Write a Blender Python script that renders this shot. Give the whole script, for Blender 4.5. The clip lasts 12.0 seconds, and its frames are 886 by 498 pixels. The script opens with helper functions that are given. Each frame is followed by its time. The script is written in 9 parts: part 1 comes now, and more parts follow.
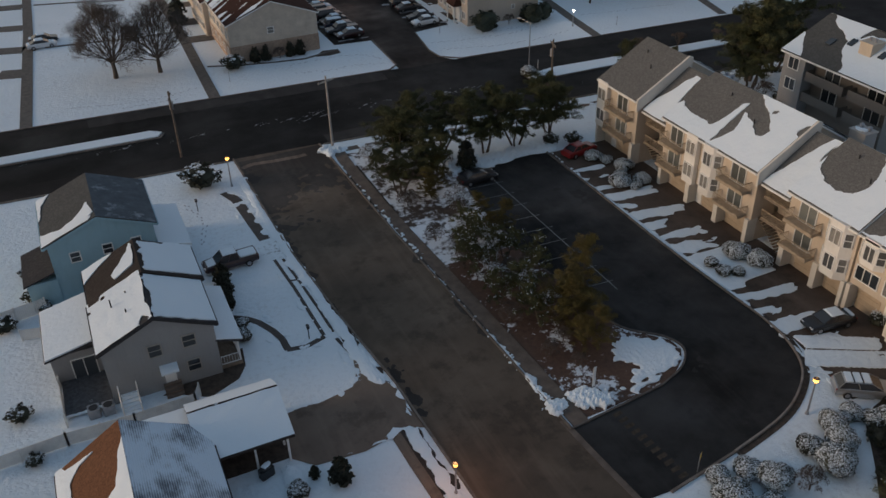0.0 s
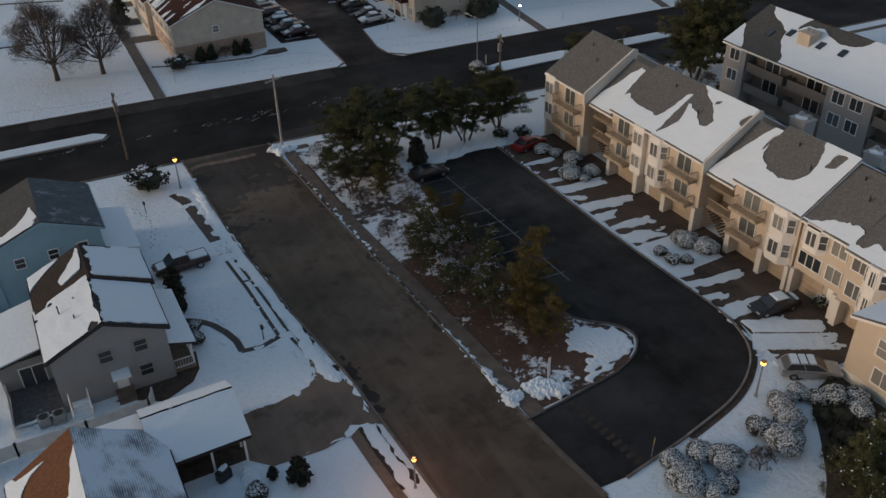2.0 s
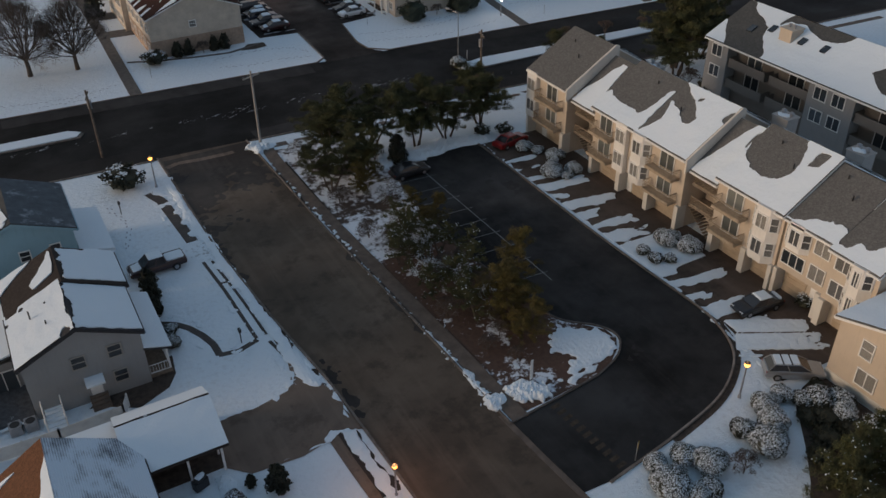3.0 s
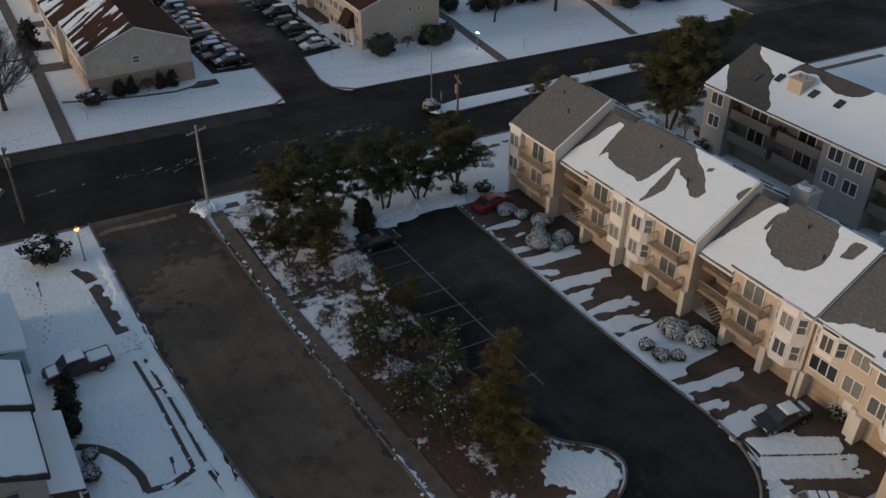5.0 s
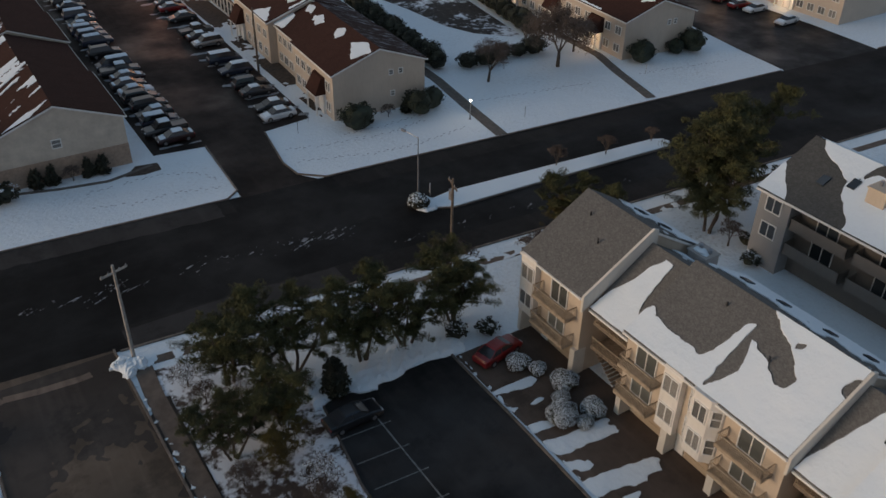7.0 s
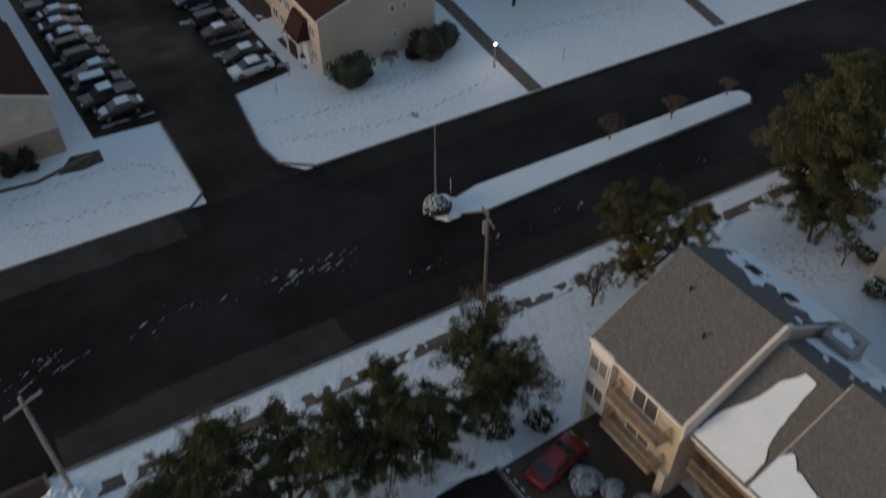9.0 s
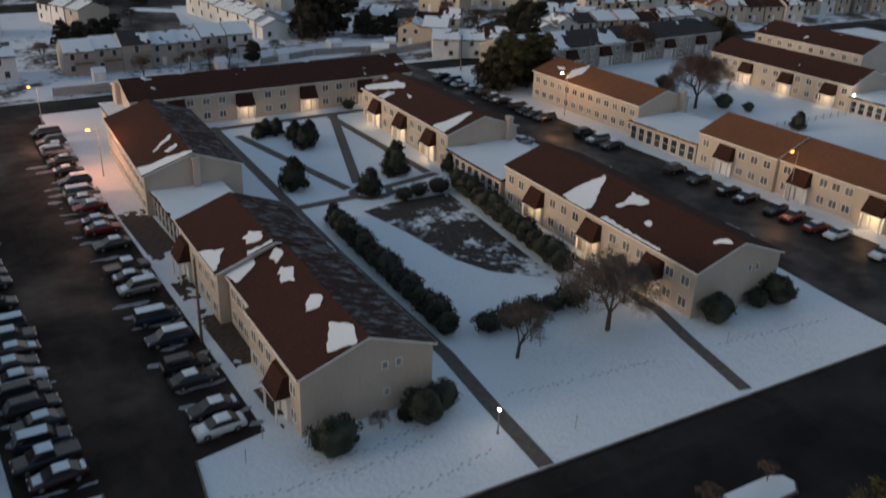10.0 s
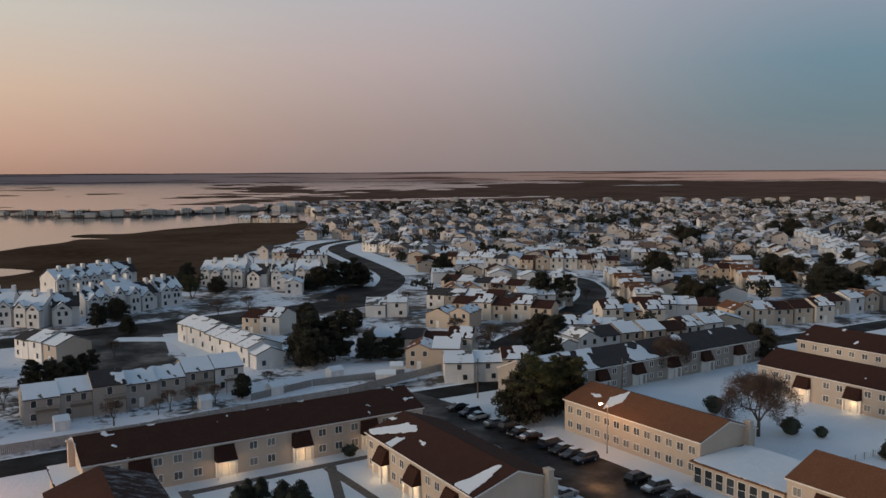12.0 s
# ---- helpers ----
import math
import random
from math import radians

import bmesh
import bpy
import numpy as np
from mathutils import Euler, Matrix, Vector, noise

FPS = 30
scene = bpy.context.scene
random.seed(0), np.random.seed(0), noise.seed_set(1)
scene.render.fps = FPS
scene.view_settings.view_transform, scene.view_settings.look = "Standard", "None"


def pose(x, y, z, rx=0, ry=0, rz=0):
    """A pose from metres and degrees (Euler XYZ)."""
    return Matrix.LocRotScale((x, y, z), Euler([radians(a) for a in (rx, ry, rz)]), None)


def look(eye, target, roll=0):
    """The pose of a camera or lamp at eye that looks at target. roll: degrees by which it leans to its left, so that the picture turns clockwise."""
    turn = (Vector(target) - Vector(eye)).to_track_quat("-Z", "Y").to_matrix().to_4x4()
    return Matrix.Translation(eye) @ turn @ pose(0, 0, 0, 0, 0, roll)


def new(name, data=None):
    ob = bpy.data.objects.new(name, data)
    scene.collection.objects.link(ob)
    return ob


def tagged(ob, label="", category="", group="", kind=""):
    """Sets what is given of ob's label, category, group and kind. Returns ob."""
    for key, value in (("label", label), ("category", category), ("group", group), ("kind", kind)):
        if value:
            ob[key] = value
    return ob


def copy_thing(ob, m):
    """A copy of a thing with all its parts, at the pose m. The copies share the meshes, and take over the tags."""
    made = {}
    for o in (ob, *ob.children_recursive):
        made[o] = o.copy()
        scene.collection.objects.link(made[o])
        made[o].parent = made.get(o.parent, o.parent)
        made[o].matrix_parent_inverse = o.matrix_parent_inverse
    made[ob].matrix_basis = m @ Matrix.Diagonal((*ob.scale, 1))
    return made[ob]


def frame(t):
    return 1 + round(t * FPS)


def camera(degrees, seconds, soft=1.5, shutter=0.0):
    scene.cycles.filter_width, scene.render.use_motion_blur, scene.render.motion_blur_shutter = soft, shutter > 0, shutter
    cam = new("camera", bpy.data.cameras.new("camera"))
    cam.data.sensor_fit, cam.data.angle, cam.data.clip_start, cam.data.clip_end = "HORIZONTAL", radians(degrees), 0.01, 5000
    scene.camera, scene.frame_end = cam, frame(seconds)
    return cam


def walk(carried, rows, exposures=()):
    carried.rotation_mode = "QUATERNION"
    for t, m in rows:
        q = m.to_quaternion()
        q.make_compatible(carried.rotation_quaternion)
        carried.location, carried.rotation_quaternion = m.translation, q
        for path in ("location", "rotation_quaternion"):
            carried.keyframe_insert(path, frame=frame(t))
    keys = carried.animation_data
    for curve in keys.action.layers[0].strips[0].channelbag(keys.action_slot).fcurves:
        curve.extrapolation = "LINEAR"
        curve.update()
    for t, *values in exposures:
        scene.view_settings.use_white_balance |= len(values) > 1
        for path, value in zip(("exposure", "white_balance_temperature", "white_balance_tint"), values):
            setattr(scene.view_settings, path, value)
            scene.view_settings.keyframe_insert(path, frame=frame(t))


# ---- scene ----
cam = camera(54.8, 12.0, shutter=0.24)
PATH = [
    (0, (-10.069, -21.489, 47.237), (-9.387, -19.958, 46.145), -1.7),
    (0.5, (-10.082, -21.546, 47.241), (-9.374, -20.028, 46.146), -1.6),
    (1, (-10.086, -21.61, 47.249), (-9.353, -20.106, 46.152), -1.4),
    (1.5, (-10.08, -21.697, 47.261), (-9.327, -20.205, 46.162), -1.3),
    (2, (-10.038, -21.754, 47.268), (-9.263, -20.274, 46.167), -1.3),
    (2.5, (-9.835, -21.56, 47.277), (-9.048, -20.094, 46.167), -1.1),
    (3, (-9.273, -20.679, 47.282), (-8.468, -19.228, 46.166), -0.8),
    (3.2, (-8.837, -19.894, 47.282), (-8.027, -18.448, 46.163), -0.7),
    (4.8, (-3.616, -9.988, 47.235), (-2.751, -8.566, 46.125), 0.5),
    (5, (-2.772, -8.413, 47.233), (-1.902, -6.995, 46.124), 0.6),
    (5.5, (-0.214, -3.709, 47.23), (0.651, -2.286, 46.125), -0.5),
    (6, (2.645, 1.514, 47.225), (3.543, 2.92, 46.123), 1.0),
    (6.5, (5.611, 6.99, 47.229), (6.52, 8.388, 46.126), 1.2),
    (6.7, (6.817, 9.246, 47.237), (7.731, 10.644, 46.137), 1.2),
    (8.3, (16.477, 27.62, 47.516), (17.286, 28.852, 46.164), 0.1),
    (8.5, (17.694, 29.927, 47.525), (18.455, 31.082, 46.08), -0.1),
    (8.8, (19.525, 33.393, 47.536), (20.287, 34.548, 46.092), -0.1),
    (9, (20.758, 35.704, 47.542), (21.553, 36.907, 46.155), -0.2),
    (9.2, (22.023, 38.054, 47.547), (22.902, 39.326, 46.278), 1.7),
    (9.5, (23.94, 41.599, 47.557), (24.885, 42.97, 46.449), 2.0),
    (10, (27.153, 47.512, 47.579), (28.175, 49.01, 46.736), 2.2),
    (10.5, (30.406, 53.438, 47.596), (31.482, 55.039, 47.065), 2.3),
    (11, (33.717, 59.369, 47.612), (34.81, 61.032, 47.408), 0.8),
    (11.5, (37.062, 65.294, 47.629), (38.16, 66.956, 47.448), 0.2),
    (12, (40.398, 71.224, 47.63), (41.5, 72.883, 47.451), -0.3),
]
EXPOSURES = ()
SKY = 1.03
SUN = 1.9
walk(cam, [(t, look(eye, target, roll)) for t, eye, target, roll in PATH], EXPOSURES)

# ---- sky and sun ----
world = bpy.data.worlds.new("dusk_sky")
scene.world = world
world.use_nodes = True
wn, wl = world.node_tree.nodes, world.node_tree.links
wn.clear()
w_out = wn.new("ShaderNodeOutputWorld")
w_bg = wn.new("ShaderNodeBackground")
w_sky = wn.new("ShaderNodeTexSky")
w_sky.sky_type, w_sky.sun_disc = "NISHITA", False
w_sky.sun_elevation, w_sky.sun_rotation = radians(2.0), radians(-75)
w_co = wn.new("ShaderNodeTexCoord")
w_sep = wn.new("ShaderNodeSeparateXYZ")
wl.new(w_co.outputs["Generated"], w_sep.inputs[0])


def world_ramp(stops):
    r = wn.new("ShaderNodeValToRGB")
    e = r.color_ramp.elements
    for i, (p, c) in enumerate(stops):
        k = e[i] if i < 2 else e.new(p)
        k.position, k.color = p, (*c, 1)
    wl.new(w_sep.outputs["Z"], r.inputs[0])
    return r


# warm side of the twilight (north-west) and cool side (east), by height over the horizon
SKY_WARM = [(0.0, (0.42, 0.25, 0.185)), (0.03, (0.53, 0.328, 0.25)), (0.09, (0.625, 0.448, 0.335)), (0.17, (0.575, 0.53, 0.465)), (0.26, (0.40, 0.42, 0.43)), (1.0, (0.070, 0.153, 0.262))]
SKY_MID = [(0.0, (0.26, 0.21, 0.205)), (0.05, (0.325, 0.255, 0.252)), (0.13, (0.435, 0.355, 0.362)), (0.20, (0.425, 0.41, 0.44)), (0.28, (0.34, 0.36, 0.40)), (1.0, (0.070, 0.153, 0.262))]
SKY_COOL = [(0.0, (0.17, 0.185, 0.205)), (0.06, (0.125, 0.195, 0.24)), (0.12, (0.135, 0.225, 0.295)), (0.20, (0.26, 0.295, 0.365)), (0.28, (0.26, 0.285, 0.345)), (1.0, (0.070, 0.153, 0.262))]
r_warm, r_mid, r_cool = world_ramp(SKY_WARM), world_ramp(SKY_MID), world_ramp(SKY_COOL)
w_az = wn.new("ShaderNodeMath")
w_az.operation = "ARCTAN2"
wl.new(w_sep.outputs["X"], w_az.inputs[0])
wl.new(w_sep.outputs["Y"], w_az.inputs[1])


def world_blend(lo, hi, a, b):
    m = wn.new("ShaderNodeMapRange")
    m.interpolation_type = "SMOOTHSTEP"
    m.inputs[1].default_value, m.inputs[2].default_value = radians(lo), radians(hi)
    wl.new(w_az.outputs[0], m.inputs[0])
    x = wn.new("ShaderNodeMix")
    x.data_type = "RGBA"
    wl.new(m.outputs[0], x.inputs[0])
    wl.new(a, x.inputs[6])
    wl.new(b, x.inputs[7])
    return x.outputs[2]


w_col = world_blend(0, 34, r_warm.outputs[0], r_mid.outputs[0])
w_col = world_blend(28, 60, w_col, r_cool.outputs[0])
w_col = world_blend(-175, -120, r_cool.outputs[0], w_col)
w_add = wn.new("ShaderNodeMix")
w_add.data_type, w_add.blend_type = "RGBA", "ADD"
w_add.inputs[0].default_value = 0.012
wl.new(w_col, w_add.inputs[6])
wl.new(w_sky.outputs[0], w_add.inputs[7])
wl.new(w_add.outputs[2], w_bg.inputs[0])
w_bg.inputs[1].default_value = SKY
wl.new(w_bg.outputs[0], w_out.inputs[0])

sun_data = bpy.data.lights.new("sun", "SUN")
sun_data.energy, sun_data.angle, sun_data.color = SUN, radians(24), (1.0, 0.74, 0.52)
sun = new("sun", sun_data)
sun.matrix_world = look((0, 0, 0), (math.cos(radians(15)), -math.sin(radians(15)), -math.tan(radians(9.5))))


# ---- materials ----
class Mat:
    """A small builder of node materials in object or world space."""

    def __init__(self, name, rough=0.8, metal=0.0):
        self.m = bpy.data.materials.new(name)
        self.m.use_nodes = True
        self.n, self.l = self.m.node_tree.nodes, self.m.node_tree.links
        self.b = self.n["Principled BSDF"]
        self.b.inputs["Roughness"].default_value, self.b.inputs["Metallic"].default_value = rough, metal
        self.geo = self.n.new("ShaderNodeNewGeometry")

    def pos(self, sx=1.0, sy=1.0, sz=1.0, local=False):
        mp = self.n.new("ShaderNodeMapping")
        mp.inputs["Scale"].default_value = (sx, sy, sz)
        if local:
            tc = self.n.new("ShaderNodeTexCoord")
            self.l.new(tc.outputs["Object"], mp.inputs[0])
        else:
            self.l.new(self.geo.outputs["Position"], mp.inputs[0])
        return mp.outputs[0]

    def height(self):
        n = self.m.node_tree.nodes.new("ShaderNodeSeparateXYZ")
        self.m.node_tree.links.new(n.inputs[0], self.m.node_tree.nodes.new("ShaderNodeNewGeometry").outputs["Position"])
        return n.outputs["Z"]

    def noise(self, scale, detail=4.0, co=None, rough=0.6):
        t = self.n.new("ShaderNodeTexNoise")
        t.inputs["Scale"].default_value, t.inputs["Detail"].default_value, t.inputs["Roughness"].default_value = scale, detail, rough
        self.l.new(co or self.pos(), t.inputs["Vector"])
        return t.outputs["Fac"]

    def remap(self, v, lo, hi, a=0.0, b=1.0):
        m = self.n.new("ShaderNodeMapRange")
        for i, x in zip((1, 2, 3, 4), (lo, hi, a, b)):
            m.inputs[i].default_value = x
        self.l.new(v, m.inputs[0])
        return m.outputs[0]

    def mix(self, f, a, b, mode="MIX"):
        x = self.n.new("ShaderNodeMix")
        x.data_type, x.blend_type = "RGBA", mode
        for v, i in ((f, 0), (a, 6), (b, 7)):
            if isinstance(v, (int, float)):
                x.inputs[i].default_value = v if i == 0 else (v, v, v, 1)
            elif isinstance(v, tuple):
                x.inputs[i].default_value = (*v, 1)
            else:
                self.l.new(v, x.inputs[i])
        return x.outputs[2]

    def random(self):
        o = self.n.new("ShaderNodeObjectInfo")
        return o.outputs["Random"]

    def island(self):
        return self.geo.outputs["Random Per Island"]

    def color(self, c):
        if isinstance(c, tuple):
            self.b.inputs["Base Color"].default_value = (*c, 1)
        else:
            self.l.new(c, self.b.inputs["Base Color"])
        return self

    def rough(self, v):
        self.l.new(v, self.b.inputs["Roughness"])
        return self

    def bump(self, v, strength=0.5, dist=0.05):
        b = self.n.new("ShaderNodeBump")
        b.inputs["Strength"].default_value, b.inputs["Distance"].default_value = strength, dist
        self.l.new(v, b.inputs["Height"])
        self.l.new(b.outputs[0], self.b.inputs["Normal"])
        return self

    def wave(self, scale, direction="Z", co=None, dist=0.0):
        t = self.n.new("ShaderNodeTexWave")
        t.bands_direction = direction
        t.inputs["Scale"].default_value, t.inputs["Distortion"].default_value = scale, dist
        self.l.new(co or self.pos(), t.inputs["Vector"])
        return t.outputs["Fac"]


def plain(name, c, rough=0.7, metal=0.0, var=0.18, scale=1.5):
    k = Mat(name, rough, metal)
    n = k.noise(scale, 5)
    lo = tuple(v * (1 - var) for v in c)
    hi = tuple(min(1, v * (1 + var)) for v in c)
    return k.color(k.mix(k.remap(n, 0.3, 0.7), lo, hi)).m


def snow_mat(name, dirt=0.0, tuft=(0.10, 0.075, 0.05)):
    k = Mat(name, 0.65)
    big, fine = k.noise(0.05, 4), k.noise(2.2, 6)
    base = k.mix(k.remap(big, 0.3, 0.7), (0.665, 0.745, 0.805), (0.785, 0.835, 0.87))
    if dirt:
        g = k.n.new("ShaderNodeMath")
        g.operation = "MULTIPLY"
        k.l.new(k.remap(k.noise(0.11, 5), 0.42, 0.72), g.inputs[0])
        k.l.new(k.remap(fine, 0.50, 0.66), g.inputs[1])
        base = k.mix(k.remap(g.outputs[0], 0.0, 1.0, 0.0, dirt), base, tuft)
    k.color(base)
    k.b.inputs["Subsurface Weight"].default_value = 0.0
    lumps = k.mix(0.5, k.noise(0.7, 5), fine)
    return k.bump(lumps if dirt else fine, 0.85 if dirt else 0.5, 0.3 if dirt else 0.12).m


def siding(name, c, period=0.16, vertical=False, local=True):
    k = Mat(name, 0.62)
    co = k.pos(local=local)
    w = k.wave(1.0 / period / 3.1416 * 1.5708 / 10 * 10, "X" if vertical else "Z", co)
    stain = k.noise(0.35, 5)
    grime = k.noise(1.6, 6, k.pos(2.5, 2.5, 0.5))
    col = k.mix(k.remap(stain, 0.3, 0.75, 0.0, 0.5), c, tuple(v * 0.72 for v in c))
    col = k.mix(k.remap(grime, 0.5, 0.8, 0.0, 0.3), col, tuple(v * 0.6 for v in c))
    k.color(col)
    return k.bump(w, 0.35, 0.02).m


def shingle(name, c, c2):
    k = Mat(name, 0.95)
    k.b.inputs["Specular IOR Level"].default_value = 0.15
    n, f = k.noise(0.5, 5), k.noise(7.0, 3, k.pos(1, 1, 2.0))
    t = k.n.new("ShaderNodeTexVoronoi")
    t.inputs["Scale"].default_value = 2.6
    k.l.new(k.pos(1.0, 1.0, 1.6), t.inputs["Vector"])
    col = k.mix(k.remap(n, 0.3, 0.7), c, c2)
    col = k.mix(k.remap(t.outputs["Distance"], 0.0, 0.6, 0.0, 0.55), col, tuple(v * 0.55 for v in c))
    col = k.mix(k.remap(f, 0.35, 0.75, 0.0, 0.6), col, tuple(v * 1.7 for v in c))
    k.color(col)
    return k.bump(f, 0.6, 0.03).m


def asphalt(name, c, patch, wet=0.0, gloss=0.2, along=(0.6, 0.035)):
    k = Mat(name, 0.85)
    a, b, f = k.noise(0.09, 5), k.noise(0.55, 6), k.noise(14, 3)
    streak = k.noise(1.0, 4, k.pos(along[0], along[1], 1))
    col = k.mix(k.remap(a, 0.35, 0.68), c, patch)
    col = k.mix(k.remap(b, 0.5, 0.75, 0, 0.5), col, tuple(v * 0.6 for v in c))
    col = k.mix(k.remap(streak, 0.52, 0.75, 0, 0.4), col, tuple(v * 1.55 for v in patch))
    blot = k.noise(0.22, 6, rough=0.7)
    col = k.mix(k.remap(blot, 0.53, 0.62, 0, 0.5), col, tuple(v * 0.5 for v in c))
    col = k.mix(k.remap(k.noise(0.16, 5, k.pos(1.0, 0.6, 1)), 0.58, 0.68, 0, 0.35), col, tuple(v * 1.35 for v in patch))
    k.color(col)
    k.rough(k.remap(a, 0.35, 0.65, 0.9, 0.9 - wet))
    k.b.inputs["Specular IOR Level"].default_value = gloss
    return k.bump(f, 0.3, 0.02).m


SNOW = snow_mat("snow", 0.0)
LAWN = snow_mat("snow_on_lawn", 0.3, (0.20, 0.17, 0.14))
THIN = snow_mat("thin_snow", 1.0, (0.075, 0.06, 0.045))


def patchy(name, soil, soil2, scale, lo, hi, fine=1.8):
    """Bare ground with patches of snow left on it."""
    k = Mat(name, 0.9)
    a, b, c = k.noise(scale, 6, rough=0.7), k.noise(fine, 5), k.noise(0.02, 3)
    s = k.n.new("ShaderNodeMath")
    s.operation = "MULTIPLY_ADD"
    k.l.new(b, s.inputs[0])
    s.inputs[1].default_value = 0.35
    k.l.new(a, s.inputs[2])
    ground_c = k.mix(k.remap(b, 0.3, 0.7), soil, soil2)
    k.color(k.mix(k.remap(s.outputs[0], lo, hi), ground_c, k.mix(c, (0.66, 0.70, 0.76), (0.78, 0.80, 0.83))))
    return k.bump(b, 0.5, 0.1).m


MULCHY = patchy("snowy_mulch", (0.045, 0.031, 0.024), (0.085, 0.06, 0.045), 0.22, 0.615, 0.70)
TRODDEN = patchy("mulch_with_snow_crumbs", (0.070, 0.039, 0.027), (0.115, 0.064, 0.043), 0.25, 0.745, 0.80, 2.6)
TOWN = patchy("town_yards", (0.035, 0.030, 0.026), (0.085, 0.070, 0.055), 0.045, 0.62, 0.74, 0.3)
BED = plain("mulch_bed", (0.062, 0.045, 0.034), 0.95, var=0.5, scale=2.0)
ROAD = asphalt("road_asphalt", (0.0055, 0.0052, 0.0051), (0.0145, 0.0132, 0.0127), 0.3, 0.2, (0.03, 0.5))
SLUSH = plain("grey_slush", (0.24, 0.245, 0.26), 0.6, var=0.4, scale=2.0)
STREET = asphalt("street_asphalt", (0.082, 0.061, 0.045), (0.145, 0.108, 0.079), 0.2, 0.25)
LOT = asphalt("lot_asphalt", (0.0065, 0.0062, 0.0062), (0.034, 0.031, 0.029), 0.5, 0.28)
DRIVE = asphalt("driveway_paving", (0.072, 0.054, 0.043), (0.122, 0.092, 0.074), 0.15)
DRIVE_L = asphalt("worn_concrete_drive", (0.15, 0.112, 0.088), (0.22, 0.166, 0.130), 0.1)
CONC = plain("concrete", (0.128, 0.097, 0.077), 0.9, var=0.3, scale=0.9)
KERB = plain("kerb_concrete", (0.155, 0.128, 0.108), 0.9, var=0.4, scale=1.2)
PAINT = plain("road_paint", (0.17, 0.17, 0.165), 0.9, var=0.5, scale=3.0)
SID_TAN = siding("tan_siding", (0.55, 0.46, 0.36))
SID_CREAM = siding("cream_siding", (0.66, 0.62, 0.55))
SID_GREY = siding("grey_siding", (0.29, 0.285, 0.28))
SID_BLUE = siding("blue_siding", (0.30, 0.47, 0.54))
SID_TAUPE = siding("taupe_siding", (0.33, 0.30, 0.265))
SID_APT = siding("beige_siding", (0.545, 0.46, 0.375))
SID_WHITE = siding("white_siding", (0.72, 0.72, 0.71))
STUCCO = plain("grey_stucco", (0.52, 0.45, 0.37), 0.9, var=0.15, scale=0.8)
BRICKISH = plain("tan_masonry", (0.33, 0.245, 0.185), 0.9, var=0.2, scale=3.0)
SH_GREY = shingle("grey_shingle", (0.12, 0.117, 0.112), (0.155, 0.15, 0.142))
SH_BROWN = shingle("brown_shingle", (0.044, 0.020, 0.015), (0.066, 0.031, 0.023))
SH_DARK = shingle("dark_shingle", (0.045, 0.043, 0.045), (0.07, 0.066, 0.066))
SH_RUST = shingle("rust_shingle", (0.14, 0.066, 0.036), (0.185, 0.09, 0.05))
TRIM = plain("white_trim", (0.74, 0.73, 0.70), 0.5, var=0.08)
DECKW = plain("weathered_wood", (0.20, 0.155, 0.115), 0.85, var=0.35, scale=4.0)
GDOOR = plain("garage_door_paint", (0.42, 0.33, 0.235), 0.6, var=0.1)
FENCE_W = plain("white_fence_paint", (0.62, 0.62, 0.60), 0.6, var=0.12)
METAL = plain("dull_metal", (0.32, 0.32, 0.33), 0.45, 0.7)
DARKM = plain("dark_metal", (0.03, 0.03, 0.032), 0.5, 0.3)
POLEW = plain("pole_wood", (0.12, 0.095, 0.075), 0.9, var=0.35, scale=3.0)
POLEG = plain("grey_pole_wood", (0.33, 0.31, 0.285), 0.9, var=0.3, scale=3.0)
BARK = plain("bark", (0.075, 0.058, 0.045), 0.95, var=0.4, scale=6.0)
RUBBER = plain("rubber", (0.018, 0.018, 0.018), 0.8)
BALCONY = plain("balcony_board", (0.36, 0.285, 0.205), 0.8, var=0.25, scale=2.0)


def glass_mat(name, c, rough=0.08):
    k = Mat(name, rough)
    k.b.inputs["Specular IOR Level"].default_value = 0.6
    k.color(k.mix(k.remap(k.random(), 0.0, 1.0), c, tuple(min(1, v * 2.6 + 0.01) for v in c)))
    return k.m


GLASS = glass_mat("window_glass", (0.02, 0.024, 0.028))
CARGLASS = glass_mat("car_glass", (0.012, 0.013, 0.015), 0.05)


def blind_mat():
    k = Mat("curtained_glass", 0.25)
    w = k.wave(8.0, "X", k.pos(local=True))
    return k.color(k.mix(k.remap(k.random(), 0, 1), k.mix(w, (0.17, 0.16, 0.145), (0.34, 0.33, 0.30)), (0.07, 0.072, 0.074))).m


BLIND = blind_mat()


def leaf_mat(name, c, c2):
    k = Mat(name, 0.8)
    col = k.mix(k.island(), c, c2)
    col = k.mix(k.remap(k.noise(0.5, 3), 0.35, 0.7), col, tuple(v * 0.5 for v in c))
    return k.color(col).m


PINE = leaf_mat("pine_needles", (0.046, 0.053, 0.017), (0.122, 0.118, 0.038))
YEW = leaf_mat("yew_foliage", (0.022, 0.026, 0.016), (0.052, 0.052, 0.030))
SHRUB = leaf_mat("shrub_foliage", (0.030, 0.036, 0.022), (0.08, 0.072, 0.05))
HAZE = leaf_mat("fine_twigs", (0.12, 0.098, 0.086), (0.20, 0.165, 0.145))
RUSTY = leaf_mat("rusty_twigs", (0.085, 0.048, 0.036), (0.13, 0.08, 0.058))
TWIG = leaf_mat("bare_twigs", (0.085, 0.062, 0.050), (0.15, 0.11, 0.085))
RUSTLEAF = leaf_mat("dry_leaves", (0.10, 0.055, 0.032), (0.16, 0.09, 0.05))


